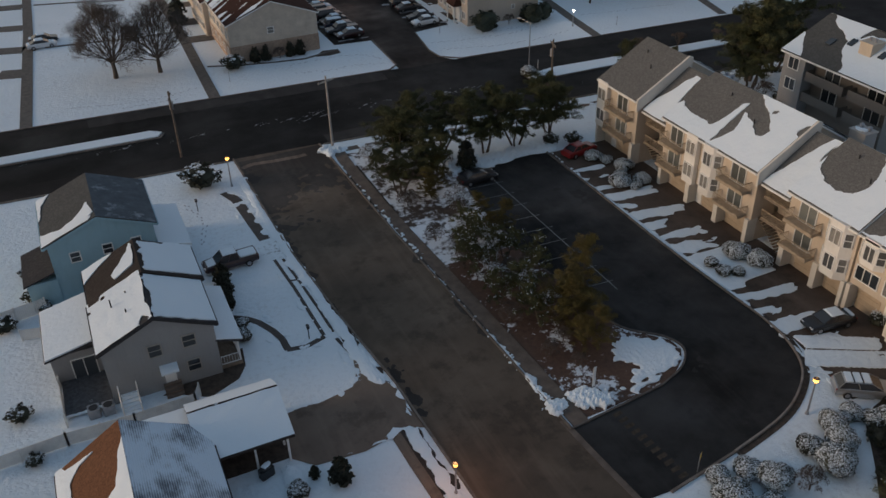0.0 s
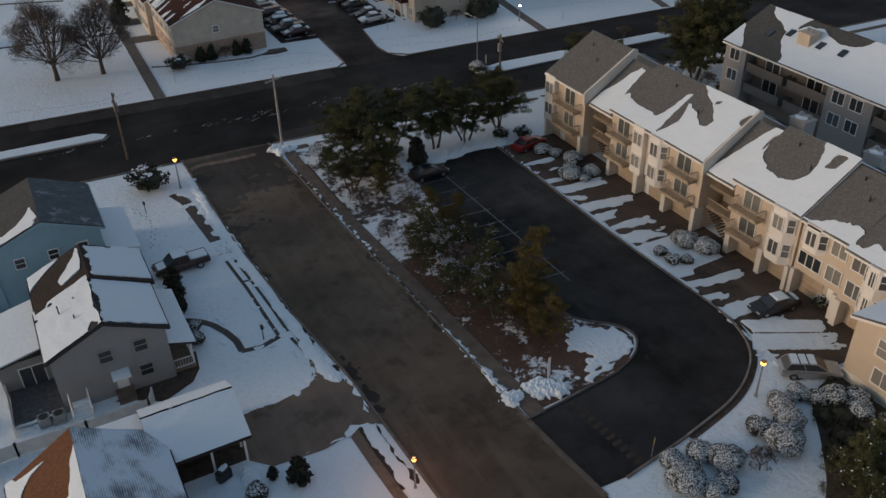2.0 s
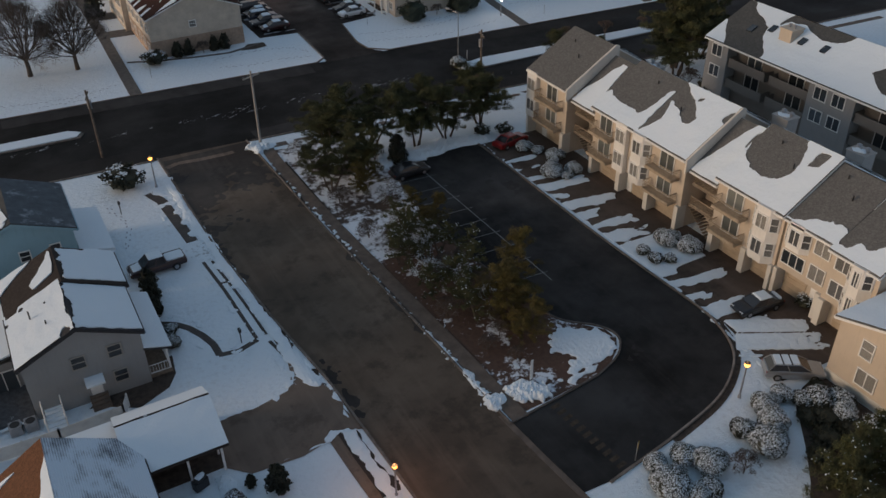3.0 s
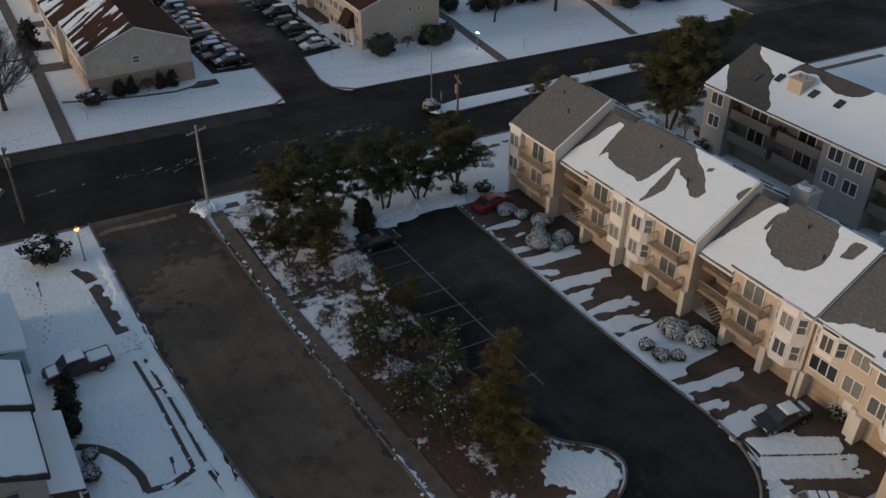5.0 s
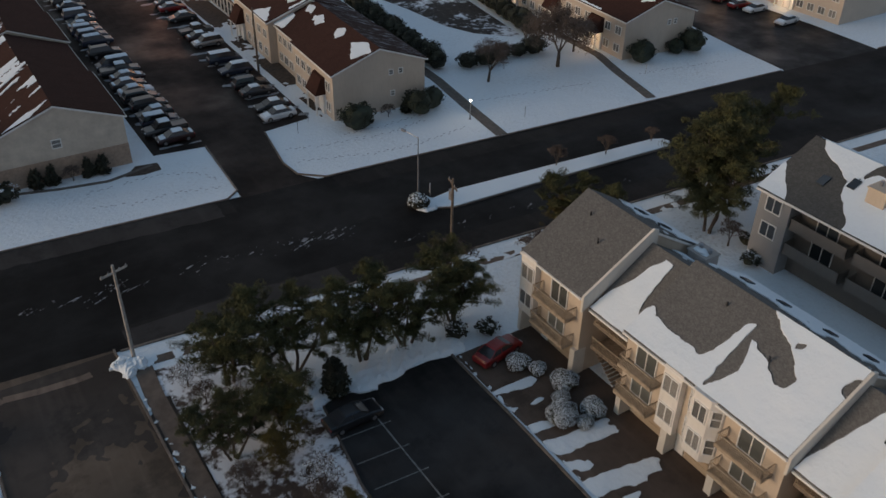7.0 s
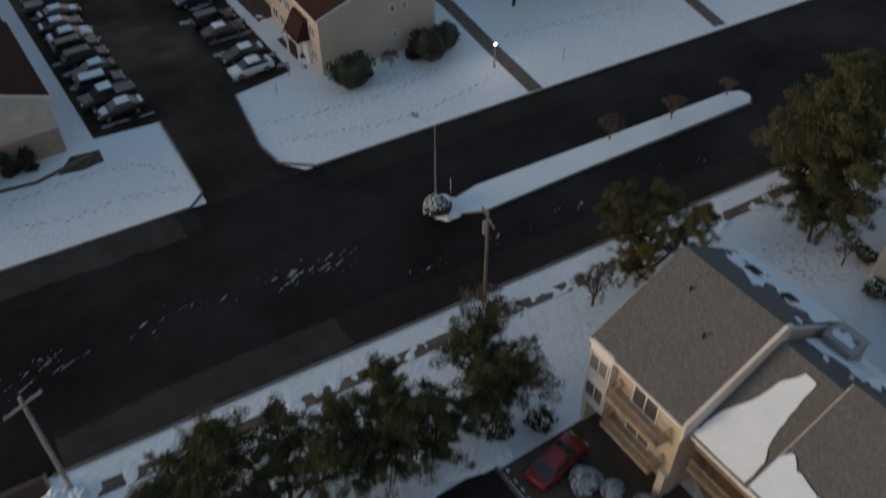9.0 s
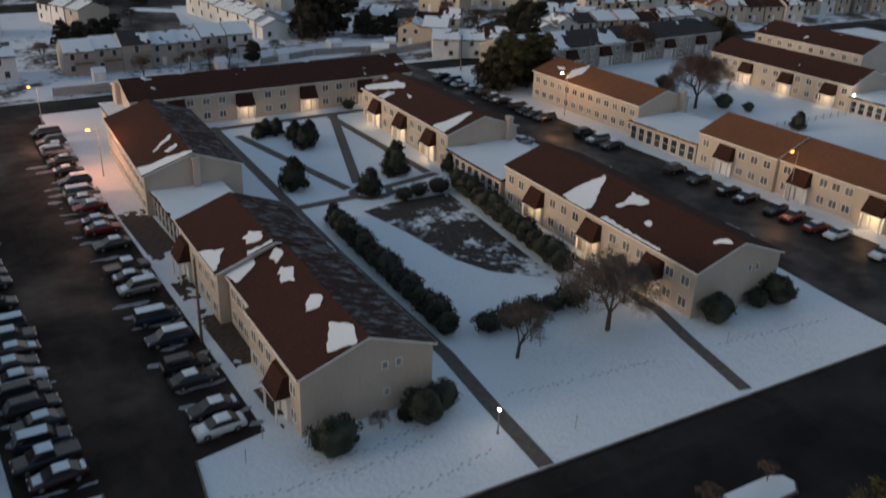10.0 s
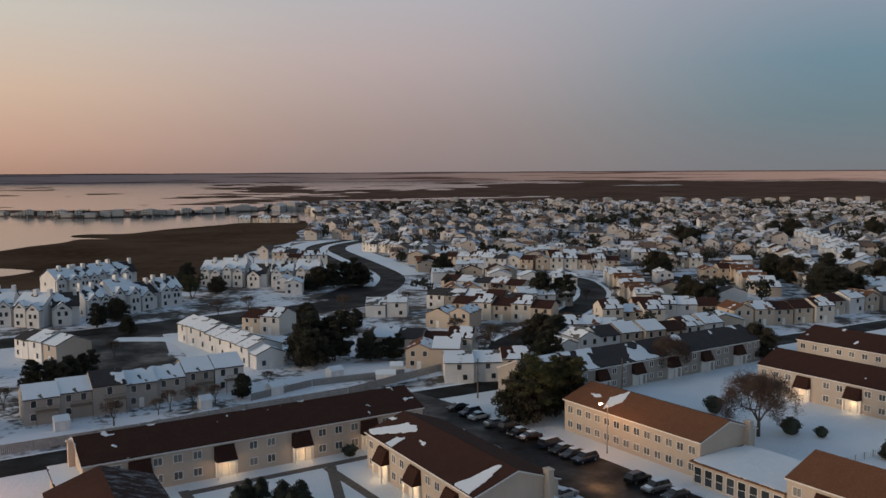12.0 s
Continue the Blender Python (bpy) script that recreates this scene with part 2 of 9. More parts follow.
def paint_mat(name, c, metal=0.0):
    k = Mat(name, 0.28, metal)
    k.b.inputs["Coat Weight"].default_value = 0.4
    k.color(k.mix(k.remap(k.noise(2.5, 5), 0.45, 0.8, 0, 0.4), c, tuple(v * 0.6 + 0.03 for v in c)))
    return k.m


def glow(name, c, s):
    k = Mat(name, 0.5)
    k.color(c)
    k.b.inputs["Emission Color"].default_value = (*c, 1)
    k.b.inputs["Emission Strength"].default_value = s
    return k.m


AMBER = glow("amber_lamp", (1.0, 0.40, 0.07), 5.0)
WARM = glow("warm_lamp", (1.0, 0.66, 0.32), 22.0)
WHITE_L = glow("white_lamp", (1.0, 0.88, 0.70), 30.0)


# ---- geometry helpers ----
class Geo:
    """Vertices, faces and material slots of one mesh."""

    def __init__(self):
        self.v, self.f, self.mi = [], [], []

    def face(self, pts, mi=0):
        k = len(self.v)
        self.v.extend(tuple(p) for p in pts)
        self.f.append(tuple(range(k, k + len(pts))))
        self.mi.append(mi)

    def box(self, x0, y0, z0, x1, y1, z1, mi=0, c=0.0):
        """A box, with chamfered upright edges when c is given."""
        if c:
            ring = [(x0 + c, y0), (x1 - c, y0), (x1, y0 + c), (x1, y1 - c), (x1 - c, y1), (x0 + c, y1), (x0, y1 - c), (x0, y0 + c)]
        else:
            ring = [(x0, y0), (x1, y0), (x1, y1), (x0, y1)]
        self.prism(ring, z0, z1, mi)

    def prism(self, ring, z0, z1, mi=0):
        k, n = len(self.v), len(ring)
        self.v.extend((x, y, z0) for x, y in ring)
        self.v.extend((x, y, z1) for x, y in ring)
        self.f.append(tuple(range(k + n - 1, k - 1, -1)))
        self.f.append(tuple(range(k + n, k + 2 * n)))
        for i in range(n):
            j = (i + 1) % n
            self.f.append((k + i, k + j, k + n + j, k + n + i))
        self.mi.extend([mi] * (n + 2))

    def sweep(self, ring, axis_pts, mi=0):
        """Loft: a list of rings of equal length joined in order, ends capped."""
        k, n = len(self.v), len(axis_pts[0])
        for r in axis_pts:
            self.v.extend(tuple(p) for p in r)
        for a in range(len(axis_pts) - 1):
            for i in range(n):
                j = (i + 1) % n
                self.f.append((k + a * n + i, k + a * n + j, k + (a + 1) * n + j, k + (a + 1) * n + i))
                self.mi.append(mi)
        self.f.append(tuple(range(k + n - 1, k - 1, -1)))
        self.f.append(tuple(range(k + (len(axis_pts) - 1) * n, k + len(axis_pts) * n)))
        self.mi.extend([mi, mi])

    def rod(self, a, b, r0, r1=None, n=6, mi=0):
        """A tapered rod between two points."""
        a, b = Vector(a), Vector(b)
        r1 = r0 if r1 is None else r1
        d = (b - a).normalized() if (b - a).length > 1e-6 else Vector((0, 0, 1))
        u = d.orthogonal().normalized()
        w = d.cross(u)
        rings = []
        for p, r in ((a, r0), (b, r1)):
            rings.append([p + (u * math.cos(2 * math.pi * i / n) + w * math.sin(2 * math.pi * i / n)) * r for i in range(n)])
        self.sweep(None, rings, mi)

    def mesh(self, name, mats):
        me = bpy.data.meshes.new(name)
        me.from_pydata(self.v, [], self.f)
        for m in mats if isinstance(mats, (list, tuple)) else [mats]:
            me.materials.append(m)
        if any(self.mi):
            me.polygons.foreach_set("material_index", self.mi)
        me.update()
        return me


def thing(name, label, category, m=None, group="", kind=""):
    ob = new(name)
    ob.empty_display_size = 0.3
    if m is not None:
        ob.matrix_world = m
    return tagged(ob, label, category, group, kind)


def part(name, geo, mat, parent, label="", m=None):
    me = geo if isinstance(geo, bpy.types.Mesh) else geo.mesh(name, mat)
    ob = new(name, me)
    ob.parent = parent
    if m is not None:
        ob.matrix_local = m
    return tagged(ob, label)


def solo(name, geo, mat, label, category, m=None, group="", kind=""):
    ob = new(name, geo if isinstance(geo, bpy.types.Mesh) else geo.mesh(name, mat))
    if m is not None:
        ob.matrix_world = m
    return tagged(ob, label, category, group, kind)


def field_sheet(geo, u0, u1, v0, v1, nu, nv, f, place, skirt=None, mi=0):
    """A sheet over the part of a grid where f(u, v) > 0, with smooth outlines; skirt(u, v) gives the lower edge."""
    us = [u0 + (u1 - u0) * i / nu for i in range(nu + 1)]
    vs = [v0 + (v1 - v0) * j / nv for j in range(nv + 1)]
    F = [[f(u, v) for v in vs] for u in us]
    for i in range(nu):
        for j in range(nv):
            c = [(us[i], vs[j], F[i][j]), (us[i + 1], vs[j], F[i + 1][j]), (us[i + 1], vs[j + 1], F[i + 1][j + 1]), (us[i], vs[j + 1], F[i][j + 1])]
            if max(q[2] for q in c) <= 0:
                continue
            poly, cut = [], []
            for a in range(4):
                p, q = c[a], c[(a + 1) % 4]
                if p[2] > 0:
                    poly.append((p[0], p[1]))
                if (p[2] > 0) != (q[2] > 0):
                    t = p[2] / (p[2] - q[2])
                    e = (p[0] + (q[0] - p[0]) * t, p[1] + (q[1] - p[1]) * t)
                    poly.append(e)
                    cut.append(e)
            if len(poly) > 2:
                geo.face([place(*q) for q in poly], mi)
            if skirt and len(cut) == 2:
                geo.face([place(*cut[0]), place(*cut[1]), skirt(*cut[1]), skirt(*cut[0])], mi)


def sheet_pieces(u0, u1, v0, v1, nu, nv, f, place, skirt, least=10):
    """The same sheet, as one Geo for each separate patch; the smallest are gathered in a last Geo."""
    us = [u0 + (u1 - u0) * i / nu for i in range(nu + 1)]
    vs = [v0 + (v1 - v0) * j / nv for j in range(nv + 1)]
    F = [[f(u, v) for v in vs] for u in us]
    live = {(i, j) for i in range(nu) for j in range(nv) if max(F[i][j], F[i + 1][j], F[i][j + 1], F[i + 1][j + 1]) > 0}
    big, crumbs = [], set()
    while live:
        todo, group = [live.pop()], set()
        while todo:
            c = todo.pop()
            group.add(c)
            for d in ((1, 0), (-1, 0), (0, 1), (0, -1)):
                k = (c[0] + d[0], c[1] + d[1])
                if k in live:
                    live.remove(k)
                    todo.append(k)
        if len(group) >= least:
            big.append(group)
        else:
            crumbs |= group
    out = []
    for group in big + ([crumbs] if crumbs else []):
        g = Geo()
        for i, j in sorted(group):
            c = [(us[i], vs[j], F[i][j]), (us[i + 1], vs[j], F[i + 1][j]), (us[i + 1], vs[j + 1], F[i + 1][j + 1]), (us[i], vs[j + 1], F[i][j + 1])]
            poly, cut = [], []
            for a in range(4):
                p, q = c[a], c[(a + 1) % 4]
                if p[2] > 0:
                    poly.append((p[0], p[1]))
                if (p[2] > 0) != (q[2] > 0):
                    t = p[2] / (p[2] - q[2])
                    e = (p[0] + (q[0] - p[0]) * t, p[1] + (q[1] - p[1]) * t)
                    poly.append(e)
                    cut.append(e)
            if len(poly) > 2:
                g.face([place(*q) for q in poly])
            if len(cut) == 2:
                g.face([place(*cut[0]), place(*cut[1]), skirt(*cut[1]), skirt(*cut[0])])
        out.append(g)
    return out, bool(crumbs)


def nz(x, y, s=1.0, seed=0.0):
    return noise.noise(Vector((x / s + seed * 17.3, y / s - seed * 9.1, seed * 3.7)))


def fbm(x, y, s=1.0, seed=0.0):
    return nz(x, y, s, seed) + 0.5 * nz(x, y, s / 2.1, seed + 1) + 0.25 * nz(x, y, s / 4.3, seed + 2)


def inside(poly, x, y):
    c = False
    for (x0, y0), (x1, y1) in zip(poly, poly[1:] + poly[:1]):
        if (y0 > y) != (y1 > y) and x < (x1 - x0) * (y - y0) / (y1 - y0) + x0:
            c = not c
    return c


def edge_dist(poly, x, y):
    d = 1e9
    for (x0, y0), (x1, y1) in zip(poly, poly[1:] + poly[:1]):
        ex, ey = x1 - x0, y1 - y0
        t = max(0.0, min(1.0, ((x - x0) * ex + (y - y0) * ey) / (ex * ex + ey * ey + 1e-9)))
        d = min(d, math.hypot(x - x0 - ex * t, y - y0 - ey * t))
    return d if inside(poly, x, y) else -d


def flat(name, ring, z, mat, label, category, thick=0.0, kind="structure"):
    g = Geo()
    if thick:
        g.prism(ring, z - thick, z)
    else:
        g.face([(x, y, z) for x, y in ring])
    return solo(name, g, mat, label, category, kind=kind)


def strip(geo, pts, w, z0, z1, side=0.0, mi=0):
    """A raised band along a polyline; side shifts it to the left of the way."""
    for i, ((x0, y0), (x1, y1)) in enumerate(zip(pts, pts[1:])):
        L = math.hypot(x1 - x0, y1 - y0)
        nx, ny = -(y1 - y0) / L, (x1 - x0) / L
        a, b = side - w / 2, side + w / 2
        geo.prism([(x0 + nx * a, y0 + ny * a), (x1 + nx * a, y1 + ny * a), (x1 + nx * b, y1 + ny * b), (x0 + nx * b, y0 + ny * b)], z0 - 0.003 * (i % 2), z1 + 0.003 * (i % 2), mi)


# ---- ground, roads and water ----
def ring_disc(r, n=96):
    return [(r * math.cos(2 * math.pi * i / n), r * math.sin(2 * math.pi * i / n)) for i in range(n)]


flat("ground", ring_disc(4900), 0.0, LAWN, "snow-covered ground with dry grass showing through", "ground")


flat("yards", [(-300, 229.5), (136, 228.5), (330, 217), (420, 190), (1500, 190), (1500, 1400), (450, 1110), (330, 850), (290, 640), (205, 475), (165, 462), (-300, 440)], 0.012, TOWN, "yards of patchy snow, dry grass and bare soil", "ground")


def south_edge(x):
    return 74.5 - 0.07 * x


def north_edge(x):
    return 95.2 - 0.07 * x


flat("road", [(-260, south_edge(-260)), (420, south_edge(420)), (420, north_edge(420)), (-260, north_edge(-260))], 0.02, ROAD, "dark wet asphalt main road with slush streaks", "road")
SHOULDER = asphalt("worn_shoulder", (0.014, 0.0125, 0.0118), (0.026, 0.0232, 0.0215), 0.15)
for lo, hi, x0, x1, f in ((0.3, 3.6, -260, 4, south_edge), (0.3, 3.4, 17, 420, south_edge), (-3.0, -0.3, -260, 33, north_edge), (-3.2, -0.3, 45, 420, north_edge)):
    n = 40
    top = [(x0 + (x1 - x0) * i / n, f(x0 + (x1 - x0) * i / n) + hi + 0.5 * nz(i, 2, 3)) for i in range(n + 1)]
    flat("road_shoulder", [(x0, f(x0) + lo), (x1, f(x1) + lo)] + top[::-1], 0.0245, SHOULDER, "worn greyish shoulder of the main road", "road")
STREET_W = [(5.0, 74.6), (5.2, 62), (5.3, 53), (6.3, 39), (7.4, 28.8), (7.9, 15.5), (8.4, 0), (9.4, -60)]
STREET_E = [(15.8, 73.8), (16.1, 60), (16.3, 50), (16.9, 37.4), (17.3, 27.2), (17.6, 17.5), (18.3, 9.6), (18.7, 0), (20.2, -60)]
flat("road", STREET_W + STREET_E[::-1], 0.028, STREET, "brown-grey asphalt side street, swept of snow", "street")
def curve_pts(ctrl, n=10):
    """A smooth polyline through control points."""
    out = []
    P = [ctrl[0]] + ctrl + [ctrl[-1]]
    for i in range(1, len(P) - 2):
        for k in range(n):
            t = k / n
            out.append(tuple(0.5 * ((2 * P[i][d]) + (-P[i - 1][d] + P[i + 1][d]) * t + (2 * P[i - 1][d] - 5 * P[i][d] + 4 * P[i + 1][d] - P[i + 2][d]) * t * t + (-P[i - 1][d] + 3 * P[i][d] - 3 * P[i + 1][d] + P[i + 2][d]) * t ** 3) for d in (0, 1)))
    return out + [ctrl[-1]]


LOT_BEND = curve_pts([(39.7, 24.9), (39.75, 19.6), (38.4, 15.6), (35.9, 13.2), (32.4, 11.5), (27.0, 10.3)], 5)
LOT_TIP = curve_pts([(26.7, 18.35), (29.6, 19.5), (31.2, 21.4), (30.6, 23.5), (28.2, 26.0), (27.2, 30)], 5)
LOT_OUTER = [(39.6, 58.8), (39.6, 48), (39.4, 38), (39.5, 31)] + LOT_BEND + [(20.5, 9.3)]
LOT_INNER = [(17.6, 17.4), (22.7, 17.9)] + LOT_TIP + [(26.4, 41), (26.7, 50), (27.9, 58.8)]
LOT_RING = LOT_OUTER + [(18.3, 9.4)] + LOT_INNER
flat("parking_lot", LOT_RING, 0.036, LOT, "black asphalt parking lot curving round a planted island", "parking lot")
flat("north_lane", [(34.4, 92.4), (34.9, 99.0), (35.3, 106.4), (29.2, 107.2), (29.2, 219.4), (51.0, 219.4), (51.0, 170), (49.6, 107.5), (43.0, 106.6), (41.6, 97.6), (41.8, 94.4), (43.6, 92.0)], 0.024, asphalt("lane_asphalt", (0.012, 0.0088, 0.0074), (0.030, 0.0205, 0.0165), 0.45, 0.2), "dark asphalt lane with parking bays on both sides", "parking lot")
flat("east_lane", [(117.5, 86.0), (118.5, 96), (121, 112), (123, 138), (125.6, 175), (127.5, 213), (118, 219), (118, 227), (136, 227), (138, 213), (139, 178), (139, 98), (138, 84.5)], 0.024, asphalt("east_lane_asphalt", (0.0095, 0.0078, 0.007), (0.022, 0.0168, 0.0145), 0.6, 0.35), "dark asphalt lane between apartment rows", "lane")
flat("back_lane", [(-40, 219), (118, 219), (118, 227.5), (-40, 229)], 0.022, ROAD, "narrow asphalt lane behind the apartment row", "lane")
flat("back_lane", [(136, 219), (330, 207), (332, 216), (136, 227)], 0.022, ROAD, "narrow asphalt lane running east", "lane")
flat("crossing_road", [(-60, 334), (66, 331), (118, 326), (150, 331), (185, 338), (205, 365), (193, 372), (172, 352), (140, 349), (90, 344), (-60, 350)], 0.03, ROAD, "dark curving neighbourhood road", "road")
flat("court_lot", [(82, 331), (110, 328), (104, 300), (96, 281), (80, 285)], 0.026, LOT, "asphalt court beside white row houses", "parking lot")


def ribbon(name, ctrl, w, z, mat, label, category="road"):
    pts = curve_pts(ctrl)
    left, right = [], []
    for i, (x, y) in enumerate(pts):
        a, b = pts[max(0, i - 1)], pts[min(len(pts) - 1, i + 1)]
        L = math.hypot(b[0] - a[0], b[1] - a[1]) or 1
        nx, ny = -(b[1] - a[1]) / L, (b[0] - a[0]) / L
        left.append((x + nx * w / 2, y + ny * w / 2, z))
        right.append((x - nx * w / 2, y - ny * w / 2, z))
    g = Geo()
    for i in range(len(pts) - 1):
        g.face([left[i], right[i], right[i + 1], left[i + 1]])
    return solo(name, g, mat, label, category, kind="structure")


flat("yards", [(-60, 231), (55, 231), (150, 236), (165, 262), (140, 300), (130, 328), (40, 332), (-60, 330)], 0.016, patchy("near_yards", (0.04, 0.034, 0.030), (0.08, 0.068, 0.055), 0.055, 0.55, 0.64, 0.5), "snowy back yards with worn bare patches", "ground")
S_ROAD = [(20, 336), (70, 341), (110, 344), (150, 348), (185, 356), (212, 384), (231, 414), (246, 462), (259, 510), (272, 552), (292, 582), (322, 604), (380, 640), (470, 700), (560, 760)]
S_BEND = S_ROAD[5:12]


def shifted(pts, d):
    out = []
    for i, (x, y) in enumerate(pts):
        a, b = pts[max(0, i - 1)], pts[min(len(pts) - 1, i + 1)]
        L = math.hypot(b[0] - a[0], b[1] - a[1]) or 1
        out.append((x - (b[1] - a[1]) / L * d, y + (b[0] - a[0]) / L * d))
    return out


ribbon("verge", shifted(S_BEND[1:], 19), 13, 0.035, SNOW, "broad snowy verge beside the winding road", "verge")
ribbon("verge", shifted(S_BEND[1:], -18.5), 12, 0.035, SNOW, "broad snowy verge beside the winding road", "verge")
ribbon("road", S_ROAD[:6], 11, 0.05, ROAD, "road past the condominiums towards the bay")
ribbon("road", S_ROAD[4:], 25, 0.06, ROAD, "winding dual road with a snowy verge between the lanes")
ribbon("verge", shifted(S_BEND, 1), 5.0, 0.12, SNOW, "narrow snow-covered verge between road lanes", "verge")
for pts in ([(96, 326), (104, 321), (111, 313), (109, 290), (103, 283)], [(121, 296), (136, 286), (150, 292), (160, 310)]):
    ribbon("snow_verge", pts, 6.5, 0.07, SNOW, "snow-covered lawn strip beside a parking court", "verge")
ribbon("road", [(88, 338), (92, 318), (97, 290), (101, 272)], 13, 0.05, LOT, "dark parking court between terraced houses")
LOOP = [(176, 246), (185, 256), (200, 265), (218, 276), (250, 296), (272, 314), (288, 334), (298, 356), (286, 378), (256, 388)]
ribbon("snow_verge", LOOP[1:], 13.5, 0.03, SNOW, "snow banked along the loop road's edges", "verge")
ribbon("road", LOOP, 10, 0.05, ROAD, "loop road curving between terraced houses")
LOOP_B = [(262, 248), (285, 272), (312, 298), (334, 322), (336, 340), (322, 352)]
ribbon("snow_verge", LOOP_B, 12, 0.03, SNOW, "snow banked along a side road", "verge")
ribbon("road", LOOP_B, 8.5, 0.05, ROAD, "side road between terraced houses")
for k, pts in enumerate([[(300, 205), (420, 196), (640, 190), (900, 180)], [(360, 230), (470, 330), (600, 430), (780, 520)], [(330, 640), (520, 560), (760, 470), (1040, 380)], [(300, 395), (380, 372), (500, 345)], [(420, 700), (640, 700), (900, 640), (1250, 560)]]):
    ribbon("road", pts, 9, 0.05, ROAD, "distant asphalt road with snowy edges")

# median islands and pavements
for ring, lab in (([(50.6, 79.9), (51.8, 81.5), (54.6, 82.0), (66, 81.1), (83.6, 79.8), (84.9, 79.1), (85.1, 78.0), (84.2, 77.1), (64, 78.2), (53.4, 78.6)], "raised median strip under smooth snow"),
                  ([(-120, 93.4), (-2.6, 87.3), (-1.2, 86.1), (-1.9, 84.9), (-120, 91.2)], "raised median strip under smooth snow")):
    g = Geo()
    g.prism(ring, 0.0, 0.16, 0)
    cx, cy = sum(p[0] for p in ring) / len(ring), sum(p[1] for p in ring) / len(ring)
    k = [(cx + (x - cx) * 0.993, cy + (y - cy) * 0.9) for x, y in ring]
    g.prism(k, 0.16, 0.27, 1)
    solo("median", g, [KERB, SNOW], lab, "median", kind="structure")
g = Geo()
strip(g, [(17.4, 70.9), (32.9, 69.6), (47.0, 68.8), (53.4, 68.2), (74.8, 66.8), (120, 63.6)], 0.95, 0, 0.05)
strip(g, [(17.2, 70.4), (17.0, 66.5)] + [(x + 0.95, y) for x, y in STREET_E[1:6]], 1.45, 0, 0.07)
solo("pavement", g, CONC, "brown concrete pavement along the street", "pavement", kind="structure")
g = Geo()
strip(g, STREET_E[:6], 0.18, 0, 0.15, -0.05)
strip(g, STREET_W, 0.18, 0, 0.15, 0.05)
strip(g, LOT_OUTER, 0.2, 0, 0.15, 0.1)
strip(g, [(-260, south_edge(-260)), (4.6, south_edge(4.6))], 0.18, 0, 0.15)
strip(g, [(16.2, south_edge(16.2)), (420, south_edge(420))], 0.18, 0, 0.15)
strip(g, [(-260, north_edge(-260)), (33.0, north_edge(33.0)), (34.6, 94.2), (34.9, 99.0), (35.3, 106.4)], 0.18, 0, 0.15)
strip(g, [(43.0, 106.6), (41.6, 97.6), (41.9, 94.3), (44.5, north_edge(44.5)), (117, north_edge(117))], 0.18, 0, 0.15)
strip(g, [(138.5, north_edge(138.5)), (420, north_edge(420))], 0.18, 0, 0.15)
solo("kerb", g, KERB, "low concrete kerb along road edges", "kerb", kind="structure")
g = Geo()
strip(g, LOT_INNER, 0.16, 0, 0.15, 0.08)
solo("kerb", g, plain("damp_kerb", (0.10, 0.085, 0.075), 0.85, var=0.4, scale=1.5), "damp dark kerb round the planted island", "kerb", kind="structure")
g = Geo()
strip(g, LOT_BEND, 0.5, 0, 0.04, 0.42)
solo("kerb_strip", g, BED, "bare brown soil strip behind the lot's kerb", "soil strip", kind="structure")
g = Geo()
strip(g, LOT_BEND, 0.14, 0, 0.19, 0.07)
solo("kerb", g, plain("worn_brown_kerb", (0.25, 0.21, 0.18), 0.9, var=0.35, scale=1.2), "worn brownish concrete kerb round the lot's bend", "kerb", kind="structure")

# courtyard paths
PATHS = [([(68.3, 90.8), (69.4, 100), (70.8, 110), (72.0, 137), (73.6, 155), (76.8, 197)], 1.6), ([(93.0, 89.6), (95.5, 99.3), (97.6, 106), (98.4, 121)], 1.5), ([(7.2, 94.8), (7.9, 120), (8.4, 170)], 1.6),
         ([(-17.6, 96.5), (-15.4, 138), (-14, 180)], 1.6), ([(100, 194.2), (86.5, 159)], 1.6), ([(79, 190), (84, 157.5)], 1.5), ([(73.5, 154), (84, 154)], 1.4), ([(90, 155.5), (100, 157)], 1.4), ([(98.9, 158), (99.2, 194)], 1.5), ([(76.8, 195.6), (121, 194.6)], 1.6)]
TRODDEN_LINES = [([(8.8, 107.6), (13.0, 105.9), (18.0, 104.5), (23.1, 103.6), (28.4, 105.0)], 0.45), ([(-13.2, 129.2), (-7.1, 128.3), (0.8, 126.8), (9.0, 126.3)], 0.5), ([(-13.6, 155.4), (-6.7, 153.4), (2.0, 150.0)], 0.5), ([(8.6, 131.2), (14.2, 130.2)], 3.4), ([(8.4, 121.4), (13.6, 120.8)], 3.2), ([(8.6, 142.0), (14.4, 141.2)], 3.0), ([(-20.4, 143.2), (-15.9, 142.0)], 3.0), ([(-20.4, 131.0), (-16.4, 129.8)], 3.0), ([(-20.4, 119.4), (-16.8, 118.4)], 3.6), ([(-20.4, 156.4), (-15.6, 155.4)], 3.0)]
g = Geo()
for k, (pts, w) in enumerate(PATHS + TRODDEN_LINES):
    strip(g, pts, w, -0.008 * (k % 7), 0.055 + 0.008 * (k % 7))
g.prism([(86.6 + 3.6 * math.cos(a * 0.3927), 154.6 + 3.2 * math.sin(a * 0.3927)) for a in range(16)], 0, 0.05)
solo("garden_path", g, plain("path_concrete", (0.115, 0.10, 0.088), 0.9, var=0.3), "dark swept concrete footpaths through the snow", "path", kind="structure")
g = Geo()
g.prism([(84.8, 154.6 - 1.4), (88.4, 154.6 - 1.4), (88.9, 154.6), (88.4, 156), (84.8, 156), (84.3, 154.6)], 0.0, 0.12)
solo("planting_bed", g, SNOW, "round snowy bed in the path crossing", "bed", kind="structure")
